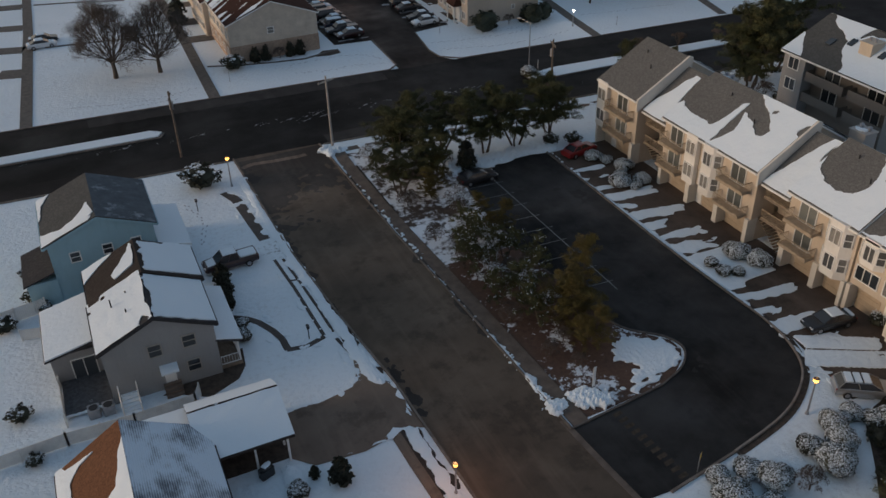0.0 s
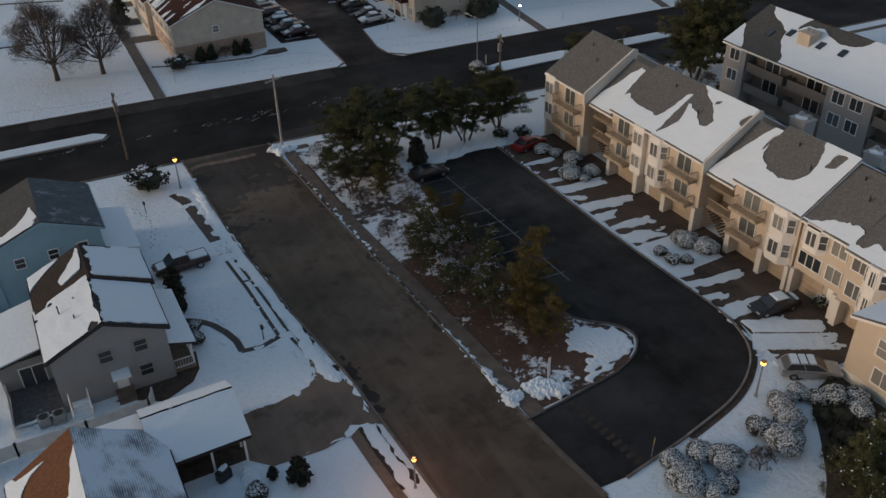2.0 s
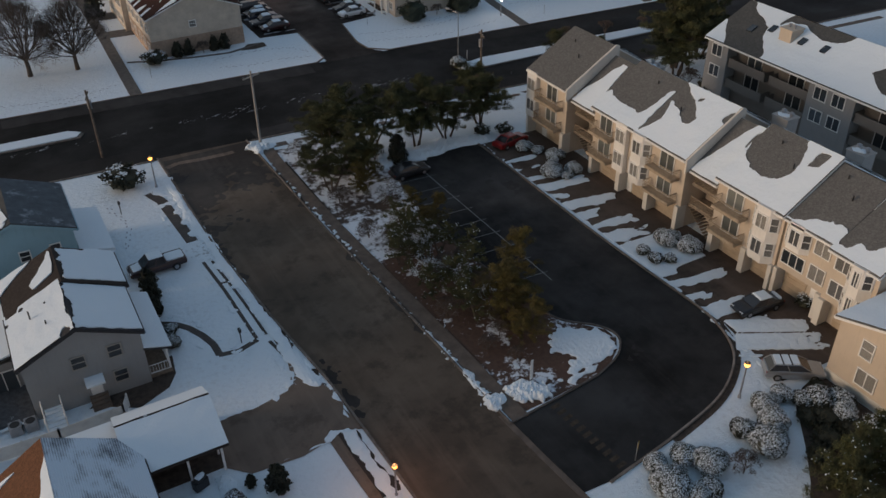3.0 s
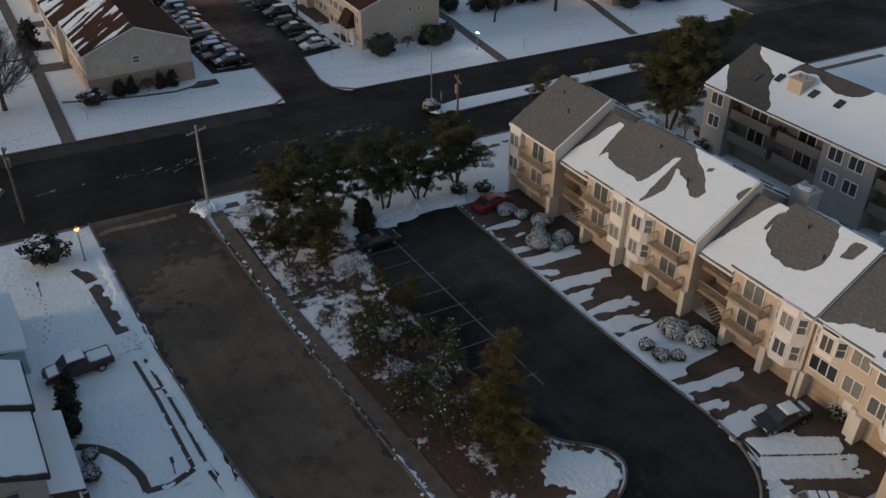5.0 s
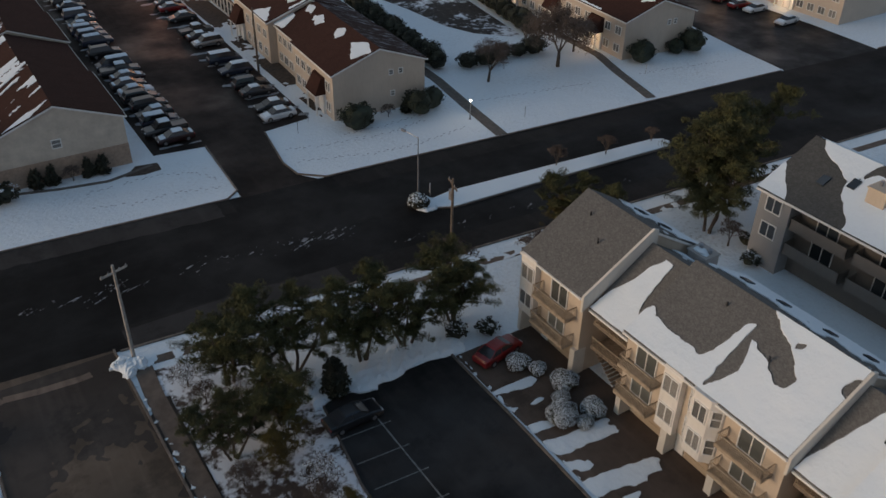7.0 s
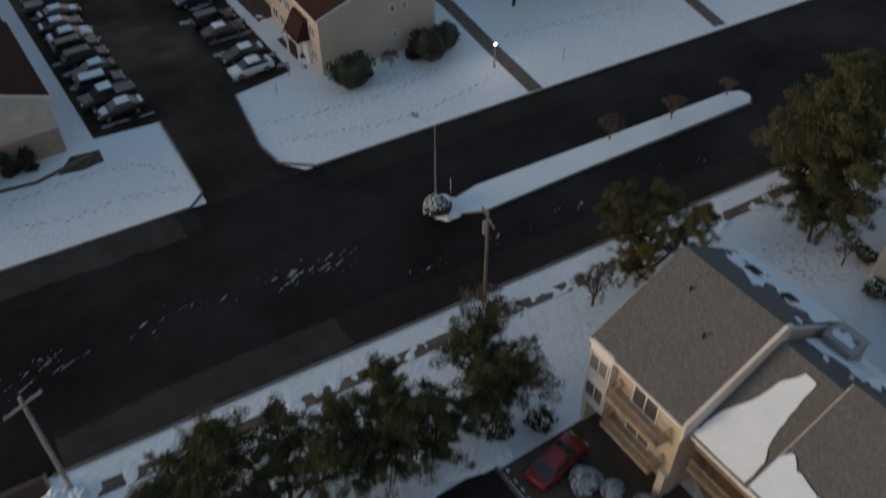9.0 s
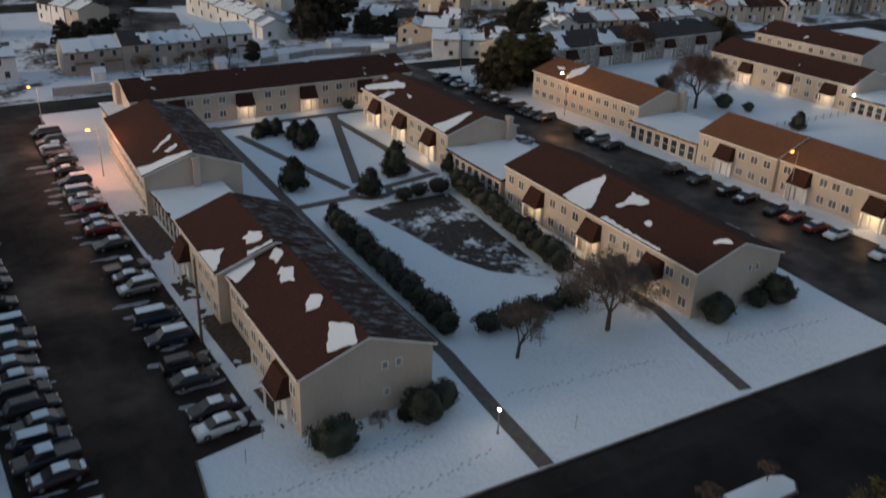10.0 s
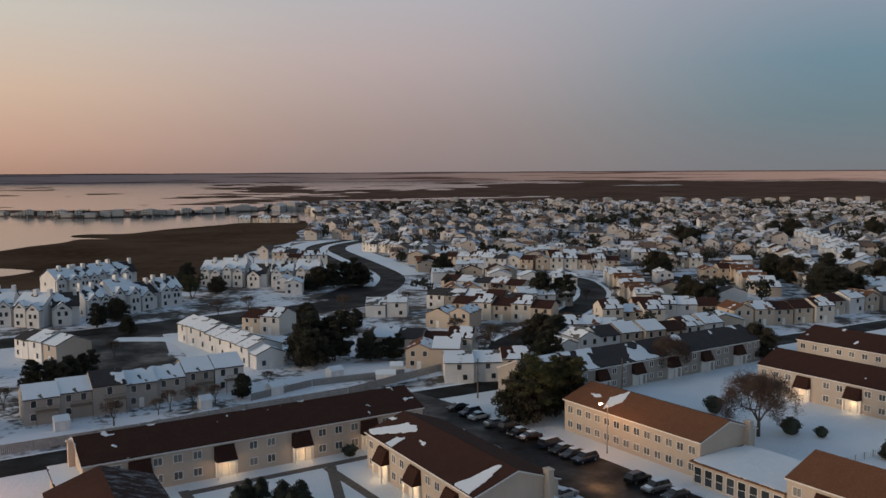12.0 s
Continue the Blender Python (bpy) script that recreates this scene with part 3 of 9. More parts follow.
flat("garden_plot", [(81.8, 148.3), (86.8, 149.4), (96.8, 148.7), (92.6, 119.4), (90.8, 119.2), (86.4, 123.6), (84.3, 128.8), (83.4, 139.3)], 0.03, patchy("garden_soil", (0.022, 0.018, 0.015), (0.05, 0.04, 0.033), 0.16, 0.70, 0.80, 1.2), "dark bare soil of the courtyard garden", "garden plot")

# driveways, beds and dark ground near the houses
flat("driveway", [(39.9, 58.2), (48.6, 58.2), (48.6, 10), (38.9, 10.5), (40.2, 18), (40.3, 30)], 0.015, DRIVE, "brown paved driveways in front of the townhouses", "driveway")
flat("driveway", [(-2.4, 29.3), (-1.3, 29.3), (1.1, 28.8), (4.2, 29.4), (5.0, 30.8), (5.4, 32.6), (6.3, 32.2), (6.6, 29.4), (7.3, 27.8), (7.65, 22.6), (6.0, 23.3), (4.9, 22.8), (2.7, 22.3), (-1.1, 22.6), (-2.5, 24.0)], 0.038, DRIVE_L, "brown concrete driveway with snow at its edges", "driveway")
flat("driveway", [(-3.4, 53.4), (6.0, 54.4), (6.0, 50.4), (-3.4, 49.6)], 0.010, THIN, "trodden driveway with thin snow", "driveway")
flat("flower_bed", [(17.8, 42), (26.3, 42), (27.0, 30.2), (28.0, 26.0), (29.6, 24.2), (30.8, 22.8), (30.9, 21.4), (30.0, 20.2), (28.6, 19.2), (26.6, 18.55), (21.5, 18.1), (18.4, 18.0)], 0.012, TRODDEN, "brown mulch bed on the parking island", "flower bed")
flat("flower_bed", [(-10, 35.3), (-8.8, 34.9), (-6.5, 33.4), (-3.9, 34.6), (-3.0, 36.0), (-2.7, 38.4), (-6, 37.9)], 0.012, BED, "dark bare bed along the house wall", "flower bed")
# Littered snow whose darker colour also stands for the pines' shade.
flat("flower_bed", [(68.6, 62.0), (70.2, 63.9), (73, 65.2), (77, 65.8), (81, 65.2), (83.6, 63.2), (82.4, 60.8), (79, 58.8), (75.6, 58.2), (73, 56.6), (70.2, 57.2), (68.8, 59.2)], 0.012, THIN, "thin snow with dry litter under the pines, darker for their shade", "flower bed")
WETC = plain("wet_concrete", (0.040, 0.033, 0.030), 0.6, var=0.5, scale=0.8)
g = Geo()
strip(g, [(2.2, 66.8), (3.0, 64.4), (3.65, 54.8)], 1.15, 0, 0.035)
strip(g, [(3.55, 50.6), (3.95, 45.0), (4.1, 39.8), (4.2, 36.9)], 0.32, 0, 0.035)
strip(g, [(4.35, 50.4), (4.75, 45.0), (5.0, 40.6), (5.1, 37.0)], 0.26, 0, 0.035)
strip(g, [(3.7, 46.4), (4.9, 46.2)], 0.2, 0, 0.036)
strip(g, [(-2.6, 43.2), (-1.4, 42.4), (-0.5, 41.3), (0.3, 39.6), (0.75, 38.0), (0.8, 36.4)], 0.62, 0, 0.03)
strip(g, [(0.7, 36.4), (2.4, 36.1), (4.2, 36.7)], 0.5, 0, 0.033)
strip(g, [(5.05, 36.0), (5.5, 33.4), (5.9, 31.5)], 0.3, 0, 0.033)
g2 = Geo()
strip(g2, [(5.3, 23.6), (5.45, 19.5), (5.65, 16), (6.0, 12), (6.4, 0)], 0.8, 0, 0.06)
solo("pavement_strip", g2, DRIVE_L, "brown swept pavement beside the lamp post", "pavement", kind="structure")
g2 = Geo()
strip(g2, [(5.4, 71.7), (6.8, 72.2), (9.3, 71.8), (12.6, 71.6), (13.4, 71.7)], 0.75, 0, 0.041)
solo("gutter", g2, DRIVE_L, "pale concrete gutter across the side street's mouth", "gutter", kind="structure")
solo("pavement_strip", g, WETC, "dark wet pavement dug free between strips of snow", "pavement", kind="structure")
flat("flower_bed", [(41.6, 9.6), (39.7, 9.2), (37.6, 8.0), (36.2, 6.2), (34.6, 4.3), (32.6, 2.2), (30.6, 0.6), (29.0, -4), (42.2, -4), (42.2, 9.2)], 0.014, BED, "dark bare bed under the pines beside the house", "flower bed")
flat("flower_bed", [(17.6, 69.6), (27, 68.8), (27.6, 59.5), (26.5, 42), (17.9, 42)], 0.010, MULCHY, "thin snow over mulch under the pines", "flower bed")


def snow_patch(name, x0, x1, y0, y1, step, f, h, label, mat=None, rough=1.3):
    """Loose snow lying where f > 0, with a soft rim."""
    g = Geo()

    def top(x, y):
        return (x, y, 0.05 + h * (0.45 + 0.55 * abs(fbm(x, y, rough, 4.0))) * min(1.0, 0.25 + max(0.0, f(x, y)) * 2.2))

    field_sheet(g, x0, x1, y0, y1, max(2, int((x1 - x0) / step)), max(2, int((y1 - y0) / step)), f, top, lambda x, y: (x, y, 0.0))
    return solo(name, g, mat or SNOW, label, "snow", kind="stuff")


def drive_snow(x, y):
    u, v = 0.87 * x - 0.49 * y, 0.49 * x + 0.87 * y
    if v < 36.0:
        # the angled drives at the corner: two snowed ones with dark edges, then a swept one
        end = 33.4 + 1.2 * fbm(x, y, 1.5, 61) - u
        if v > 32.0:
            return min(0.5, 0.8 * end, 2.6 * (abs(v - 34.25) - 0.1), 1.5 * (x - min(40.4, 38.6 + (y - 15.2) * 0.94))) + 0.12 * fbm(u * 0.4, v * 2, 0.8, 62)
        return 0.15 - 1.6 * abs(v - 31.3) + 0.25 * fbm(u, v, 0.7, 63) if u < 28.2 else -1
    if edge_dist([(39.9, 53), (47.6, 53), (47.6, 10), (38.9, 10.5), (40.0, 18), (40.1, 30)], x, y) < 0:
        return -1
    if 26.6 < y < 32.4:
        return 0.5 - max(0, x - 45.8)
    k = (y + 0.12 * (x - 40)) / 2.35
    stripe = 0.60 + 0.22 * math.sin(math.floor(k) * 4.1) - abs((k % 1.0) - 0.5) * 2.0
    reach = 43.9 + 2.2 * math.sin(math.floor(k) * 2.7) - x
    return min(stripe * 1.3, reach * 0.5) + 0.55 * fbm(x * 0.6, y * 1.4, 1.1, 3) + (1.0 if y < 15.5 else 0) * (0.4 - 0.1 * abs(x - 43)) - (0.35 if y > 46 else 0)


snow_patch("driveway_snow", 37.5, 48, 10, 53, 0.2, drive_snow, 0.10, "streaks of trodden snow across the driveways")
snow_patch("island_snow", 23, 31.6, 17.8, 25.6, 0.2, lambda x, y: min(edge_dist([(26.1, 24.8), (27.6, 25.0), (29.3, 24.0), (30.6, 23.1), (30.8, 21.3), (29.6, 19.9), (26.7, 18.7), (24.3, 18.4), (23.5, 19.5), (24.6, 20.6), (26.2, 21.2), (24.8, 22.6)], x, y), 0.8) * 1.3 + 0.75 * fbm(x, y, 0.5, 8) - 0.22 - 0.9 * max(0.0, 21.6 - y) * max(0.0, nz(x * 0.6, y * 1.8, 0.7, 9) + 0.05), 0.13, "patchy snow on the tip of the parking island", SNOW, 0.5)
snow_patch("snow_bank", 16, 19, 21, 32, 0.12, lambda x, y: 0.02 + 0.26 * max(0.0, min(1.0, (31 - y) / 8)) - abs(x - 17.45 - 0.03 * (26 - y)) * 1.1 + 0.42 * fbm(x, y, 0.45, 5), 0.3, "crumbled ploughed snow along the island kerb", None, 0.25)
snow_patch("snow_bank", 15.8, 19.6, 18, 22.4, 0.11, lambda x, y: 0.85 - math.hypot((x - 17.6) / 1.15, (y - 20.1) / 0.95) + 0.4 * fbm(x, y, 0.5, 25), 0.55, "crumbled ploughed snow heaped at the street corner of the island", None, 0.25)
snow_patch("snow_bank", 18, 24, 16.6, 22.8, 0.12, lambda x, y: 0.95 - math.hypot(((x - 20.7) * 0.83 - (y - 19.6) * 0.56) / 2.0, ((x - 20.7) * 0.56 + (y - 19.6) * 0.83) / 1.15) + 0.42 * fbm(x, y, 0.55, 26), 0.75, "lumpy ploughed snow heaped at the lot entrance", None, 0.28)
snow_patch("snow_bank", 14.6, 21, 66, 75, 0.2, lambda x, y: 1.0 - math.hypot((x - 16.2) * 0.85, (y - 70.9) * 0.72) + 0.7 * fbm(x, y, 1.2, 6), 0.8, "lumpy ploughed snow at the street corner", None, 0.55)
snow_patch("snow_bank", 27, 42.5, 56.6, 64, 0.35, lambda x, y: 1.5 - abs(y - 60.0 - 0.6 * math.sin(x * 0.9)) + 0.8 * fbm(x, y, 1.8, 7) - max(0, x - 41) * 2, 0.6, "ploughed snow along the lot's far edge", None, 0.7)
snow_patch("snow_bank", 48.0, 52.6, 79, 83, 0.25, lambda x, y: 1.2 - abs(math.hypot(x - 50.9, y - 80.9) - 1.1) * 1.4 - 0.5 + 0.6 * fbm(x, y, 0.9, 9), 0.4, "slush heaped at the nose of the median")


def verge_rubble(x, y):
    e = 16.05 + 1.35 * (60 - y) / 45
    return 0.10 - abs(x - e - 0.3) + 0.7 * fbm(x, y, 0.5, 11) - 0.22 + 0.3 * nz(y, 3, 5, 2.0)


snow_patch("kerb_snow", 15, 19, 26, 70, 0.16, verge_rubble, 0.22, "broken lumps of snow along the kerb", None, 0.3)
snow_patch("kerb_snow", 3.4, 9, 14, 69, 0.3, lambda x, y: min(0.5 - abs(x - (4.6 + 0.045 * max(0, 62 - y)) - 0.1), 1.2 * abs(y - 26.1 + 0.5 * (x - 6)) - 3.4) + 0.35 * fbm(x, y, 1.1, 12), 0.22, "strip of snow between street and pavement")
def wisps(x, y, cx, cy, seed, wide):
    u, v = (x - cx) * 0.92 + (y - cy) * 0.39, (y - cy) * 0.92 - (x - cx) * 0.39
    band = abs((y - cy + 0.07 * (x - cx)) / wide) ** 2
    return 0.8 * fbm(u * 0.55, v * 4.2, 0.9, seed) + 0.55 * nz(u * 1.6, v * 5.0, 0.5, seed + 3) + 0.3 * nz(u, v, 3.0, seed + 5) - 0.46 - 0.28 * band


snow_patch("road_slush", 14, 45, 78.5, 87, 0.1, lambda x, y: wisps(x, y, 27, 81.9, 14, 1.6) - 0.02 * max(0.0, abs(x - 27) - 9), 0.012, "thin wisps of slush drawn along the wet road", SLUSH)
snow_patch("road_slush", 35, 42, 79, 82.4, 0.09, lambda x, y: wisps(x, y, 38.2, 80.8, 17, 1.1) + 0.25 - 0.10 * max(0.0, abs(x - 38.2) - 1.2), 0.012, "thin wisps of slush drawn along the wet road", SLUSH)
snow_patch("road_slush", 44, 74, 72.5, 78, 0.12, lambda x, y: wisps(x, y, 58, 75.2, 15, 1.2) - 0.08, 0.012, "thin wisps of slush drawn along the wet road", SLUSH)
snow_patch("road_slush", -30, 14, 80, 86, 0.13, lambda x, y: wisps(x, y, -6, 83.9, 19, 0.9) - 0.05, 0.012, "thin wisps of slush drawn along the wet road", SLUSH)
snow_patch("lot_edge_snow", 37, 42, 12, 58, 0.2, lambda x, y: 0.02 - 1.3 * abs(x - 40.1 - (max(0, 22 - y) * -0.12)) + 0.5 * fbm(x, y, 0.7, 16), 0.12, "thin broken snow along the lot's kerb")

for x0, x1, y0, y1, line, seed in ((1.4, 4.6, 54, 67.5, ((2.2, 66.8), (3.0, 64.4), (3.65, 54.8)), 71), (3.0, 5.6, 36.6, 51, ((3.95, 50.6), (4.35, 45.0), (4.6, 37.0)), 72), (-3, 5, 35.6, 44, ((-2.6, 43.2), (-0.5, 41.3), (0.75, 38.0), (0.8, 36.3), (4.3, 36.7)), 73), (4.6, 8.4, 13, 36.5, ((5.05, 36.0), (5.9, 31.5)), 74)):
    def broken(x, y, line=line, seed=seed):
        d = min(math.hypot(x - (p[0] + (q[0] - p[0]) * t), y - (p[1] + (q[1] - p[1]) * t)) for p, q in zip(line, line[1:]) for t in [max(0.0, min(1.0, ((x - p[0]) * (q[0] - p[0]) + (y - p[1]) * (q[1] - p[1])) / ((q[0] - p[0]) ** 2 + (q[1] - p[1]) ** 2)))])
        return 0.75 * fbm(x, y, 1.3, seed) - 0.42 + 0.35 * min(1.0, d) - 2.0 * max(0.0, d - 1.0)
    snow_patch("pavement_snow", x0, x1, y0, y1, 0.14, broken, 0.09, "broken crusts of snow left on the pavement", None, 0.5)
snow_patch("kerb_crumbs", 14.8, 19.4, 36, 70, 0.13, lambda x, y: 0.62 * fbm(x, y, 0.4, 81) - 0.46 - 0.25 * min(1.0, abs(x - 18.3 + 0.01 * (y - 37))), 0.1, "crumbs of snow scattered along the brown pavement", None, 0.3)
snow_patch("island_crumbs", 17.8, 27, 18, 42, 0.14, lambda x, y: 0.7 * fbm(x, y, 0.8, 82) - 0.56 + 0.10 * nz(x, y, 4, 5), 0.07, "scraps of snow on the mulch", None, 0.4)

for x0, x1, off, seed in ((29.3, 36.2, 0.0, 91), (43.6, 50.4, 0.6, 92)):
    snow_patch("bay_snow", x0, x1, 108, 190, 0.3, lambda x, y, x0=x0, x1=x1, off=off, seed=seed: 0.62 * fbm(x * 0.5, y * 1.3, 1.6, seed) - 0.40 + 0.36 * math.cos((y - 109.8 - off) / 2.75 * 6.283 + 3.14) - 0.35 * max(0.0, abs(x - (x0 + x1) / 2) - 2.4), 0.05, "thin driven-over snow between the parked cars", SLUSH, 0.6)

snow_patch("verge_crumbs", 17, 76, 65, 72, 0.2, lambda x, y: 0.6 * fbm(x, y, 1.1, 84) - 0.08 - 0.8 * max(0.0, abs(y - 70.9 + 0.075 * (x - 17.4)) - 0.5), 0.09, "crusts of snow lying over the roadside pavement", None, 0.4)


def stain(name, x0, x1, y0, y1, step, f, z, mat, label):
    g = Geo()
    field_sheet(g, x0, x1, y0, y1, int((x1 - x0) / step), int((y1 - y0) / step), f, lambda x, y: (x, y, z))
    return solo(name, g, mat, label, "road", kind="stuff")


WET = asphalt("wet_dark_asphalt", (0.037, 0.029, 0.024), (0.066, 0.052, 0.043), 0.3, 0.3)
stain("wet_patch", 5.4, 15.6, 52, 73.5, 0.3, lambda x, y: 0.18 + 0.30 * (y - 63) / 6 + 0.32 * fbm(x, y, 4.5, 101) + 0.36 * fbm(x, y, 0.8, 102) - 0.2 * (x - 9) / 6, 0.0325, WET, "dark wet asphalt where the side street joins")
stain("wet_patch", 5.4, 10.2, 16, 60, 0.2, lambda x, y: 0.35 - 1.1 * (x - 5.4 - 0.045 * (60 - y)) + 0.8 * fbm(x, y, 1.4, 103) - 0.25, 0.033, WET, "dark wet gutter along the side street")
stain("wet_patch", 12.5, 18, 30, 66, 0.25, lambda x, y: 0.05 - 0.9 * (16.0 + 0.035 * (60 - y) - x) + 0.9 * fbm(x, y, 2.0, 104), 0.0335, WET, "dark wet streaks beside the pavement")
SWEPT = asphalt("pale_dry_asphalt", (0.034, 0.031, 0.0295), (0.050, 0.0455, 0.043), 0.1)
DARKEST = asphalt("darkest_asphalt", (0.019, 0.016, 0.0145), (0.034, 0.028, 0.025), 0.3, 0.35)
# Ragged patch of darker asphalt colour beside the gutter.
stain("wet_patch", 7.2, 9.6, 23, 32, 0.12, lambda x, y: 0.42 - 0.75 * abs(x - 8.1) - 0.2 * abs(abs(y - 27.6) - 2.0) + 0.5 * fbm(x, y, 0.8, 107), 0.0345, DARKEST, "dark ragged patch beside the street gutter")
stain("wet_patch", 5.2, 8.0, 64, 72, 0.14, lambda x, y: 0.5 - 0.6 * abs(x - 5.9) - 0.28 * abs(y - 68.8) + 0.6 * fbm(x, y, 1.0, 108), 0.0345, DARKEST, "dark soaked patch at the street corner")
DUSTY = asphalt("dusty_asphalt", (0.020, 0.019, 0.0185), (0.040, 0.037, 0.035), 0.2, 0.3)
stain("worn_patch", 20, 38.5, 10.5, 56, 0.2, lambda x, y: min(0.55 * fbm(x, y, 3.2, 109) + 0.42 * fbm(x, y, 0.8, 110) - 0.30, 1.5 * edge_dist(LOT_RING, x, y) - 1.2), 0.0405, DUSTY, "paler worn patches on the lot's asphalt")
stain("bare_ground", 51.1, 55.2, 107, 166, 0.2, lambda x, y: max(0.16 * (r - abs(y - c)) for c, r in ((155, 8.5), (137.8, 2.6), (125, 6), (111, 3.5))) + 0.6 * fbm(x, y, 1.2, 111) - 0.1, 0.02, BED, "bare brown ground along the apartment wall between patches of snow")
stain("dry_patch", 17, 38, 71.5, 76, 0.25, lambda x, y: min(1.5 - abs(y - 74.4 + 0.06 * (x - 27)), (37.2 - x), (x - 15)) + 0.25 * fbm(x, y, 1.2, 105), 0.0315, SWEPT, "pale dry asphalt left in the road's near lane")
stain("dry_patch", -10, 32, 88.5, 95.5, 0.3, lambda x, y: min(1.7 - abs(y - 92.2 + 0.075 * (x - 20)), (31.5 - x) * 0.6) + 0.25 * fbm(x, y, 1.4, 106), 0.0315, SWEPT, "pale dry asphalt along the road's far lane")

# painted bay lines on the lot
g = Geo()
for y in [54.7, 51.9, 49.2, 46.4, 43.7, 41.0, 38.2, 35.5, 32.7]:
    g.prism([(27.2, y), (31.5, y - 0.25), (31.5, y - 0.34), (27.2, y - 0.09)], 0.03, 0.044)
g.prism([(30.7, 55.5), (30.82, 55.5), (31.1, 31), (30.98, 31)], 0.03, 0.0435)
solo("bay_lines", g, PAINT, "faded white parking bay lines", "road marking", kind="structure")
g = Geo()
for i in range(11):
    x = 21.2 + 0.06 * i
    y = 17.4 - i * 0.72
    g.prism([(x, y), (x + 0.8, y + 0.12), (x + 0.8, y - 0.25), (x, y - 0.37)], 0.03, 0.046)
solo("entry_marking", g, plain("rubbed_yellow_paint", (0.045, 0.033, 0.022), 0.9, var=0.5, scale=3), "worn striped marking across the lot entrance", "road marking", kind="structure")

# bay water, marsh and far shore
WATER = Mat("bay_water", 0.12)
WATER.color((0.055, 0.06, 0.07))
WATER.bump(WATER.noise(0.05, 3, WATER.pos(0.4, 1, 1)), 0.05, 0.3)
WATER = WATER.m
MARSH = Mat("marsh_grass", 0.95)
MARSH.color(MARSH.mix(MARSH.remap(MARSH.noise(0.012, 6), 0.35, 0.7), MARSH.mix(MARSH.remap(MARSH.noise(0.15, 5), 0.3, 0.7), (0.040, 0.024, 0.016), (0.092, 0.056, 0.036)), (0.125, 0.082, 0.055)))
MARSH.b.inputs["Specular IOR Level"].default_value = 0.0
MARSH.bump(MARSH.noise(0.5, 4), 0.6, 0.4)
MARSH = MARSH.m


def ragged(ctrl, amp, n=8, seed=1.0):
    pts = curve_pts(ctrl + [ctrl[0]], n)[:-1]
    return [(x + amp * fbm(x, y, 60, seed), y + amp * fbm(x, y, 60, seed + 5)) for x, y in pts]


# Far marsh grass, paled in colour to stand for the haze.
patchy_marsh = plain("haze_paled_marsh_grass", (0.115, 0.074, 0.055), 1.0, var=0.35, scale=0.01)
patchy_marsh.node_tree.nodes["Principled BSDF"].inputs["Specular IOR Level"].default_value = 0.0
SHORE_LINE = [(40, 1400), (100, 1270), (159, 1168), (205, 1088), (255, 1049), (319, 1053), (394, 1078), (438, 1099), (520, 1120)]
flat("water", [(-900, 400), (40, 455), (300, 700), (400, 840), (540, 1100)] + shifted(SHORE_LINE, 8)[::-1] + [(-900, 1600)], 0.05, WATER, "still bay water mirroring the dusk sky", "water")
BAY_MARSH = [(-60, 438), (81, 456), (110, 455), (155, 432), (190, 470), (214, 541), (250, 590), (280, 619), (330, 719), (366, 785), (395, 860), (340, 862), (312, 845), (280, 828), (251, 813), (209, 776), (177, 786), (165, 765), (186, 722), (164, 736), (148, 713), (123, 687), (104, 666), (66, 620), (70, 570), (92, 555), (104, 530), (87, 512), (40, 505), (-60, 490)]
flat("marsh", ragged(BAY_MARSH, 4, 5, seed=3.0), 0.2, MARSH, "flat brown salt marsh beside the bay", "marsh")
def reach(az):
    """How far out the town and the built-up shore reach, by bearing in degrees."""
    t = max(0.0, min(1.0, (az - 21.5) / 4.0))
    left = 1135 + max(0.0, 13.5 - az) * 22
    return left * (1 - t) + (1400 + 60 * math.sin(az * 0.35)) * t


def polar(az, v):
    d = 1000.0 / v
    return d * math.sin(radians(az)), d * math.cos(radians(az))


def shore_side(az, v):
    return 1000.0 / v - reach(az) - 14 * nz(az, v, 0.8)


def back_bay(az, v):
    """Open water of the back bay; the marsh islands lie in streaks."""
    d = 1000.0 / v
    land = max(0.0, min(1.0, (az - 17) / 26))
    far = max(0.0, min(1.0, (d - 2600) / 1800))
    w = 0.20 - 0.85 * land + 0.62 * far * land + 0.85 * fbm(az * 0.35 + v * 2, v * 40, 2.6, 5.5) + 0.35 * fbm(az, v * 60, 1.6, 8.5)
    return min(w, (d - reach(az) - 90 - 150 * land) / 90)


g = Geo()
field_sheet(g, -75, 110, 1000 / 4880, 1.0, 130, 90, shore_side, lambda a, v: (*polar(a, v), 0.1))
solo("marsh", g, patchy_marsh, "brown salt marsh stretching to the horizon, its colour paled for haze", "marsh", kind="structure")
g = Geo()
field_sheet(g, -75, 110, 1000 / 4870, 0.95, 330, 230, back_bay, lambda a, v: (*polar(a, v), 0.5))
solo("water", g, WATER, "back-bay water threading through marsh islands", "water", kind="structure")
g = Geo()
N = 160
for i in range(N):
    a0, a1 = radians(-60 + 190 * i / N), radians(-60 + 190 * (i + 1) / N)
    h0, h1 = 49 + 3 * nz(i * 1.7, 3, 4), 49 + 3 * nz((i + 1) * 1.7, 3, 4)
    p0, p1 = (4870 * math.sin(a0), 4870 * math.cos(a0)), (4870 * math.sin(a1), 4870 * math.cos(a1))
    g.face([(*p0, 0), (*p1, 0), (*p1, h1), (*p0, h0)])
# Haze and the sky's reflection on far water are painted into the bands.
k = Mat("haze_painted_distance", 1.0)
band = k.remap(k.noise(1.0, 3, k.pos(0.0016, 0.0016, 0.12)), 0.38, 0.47)
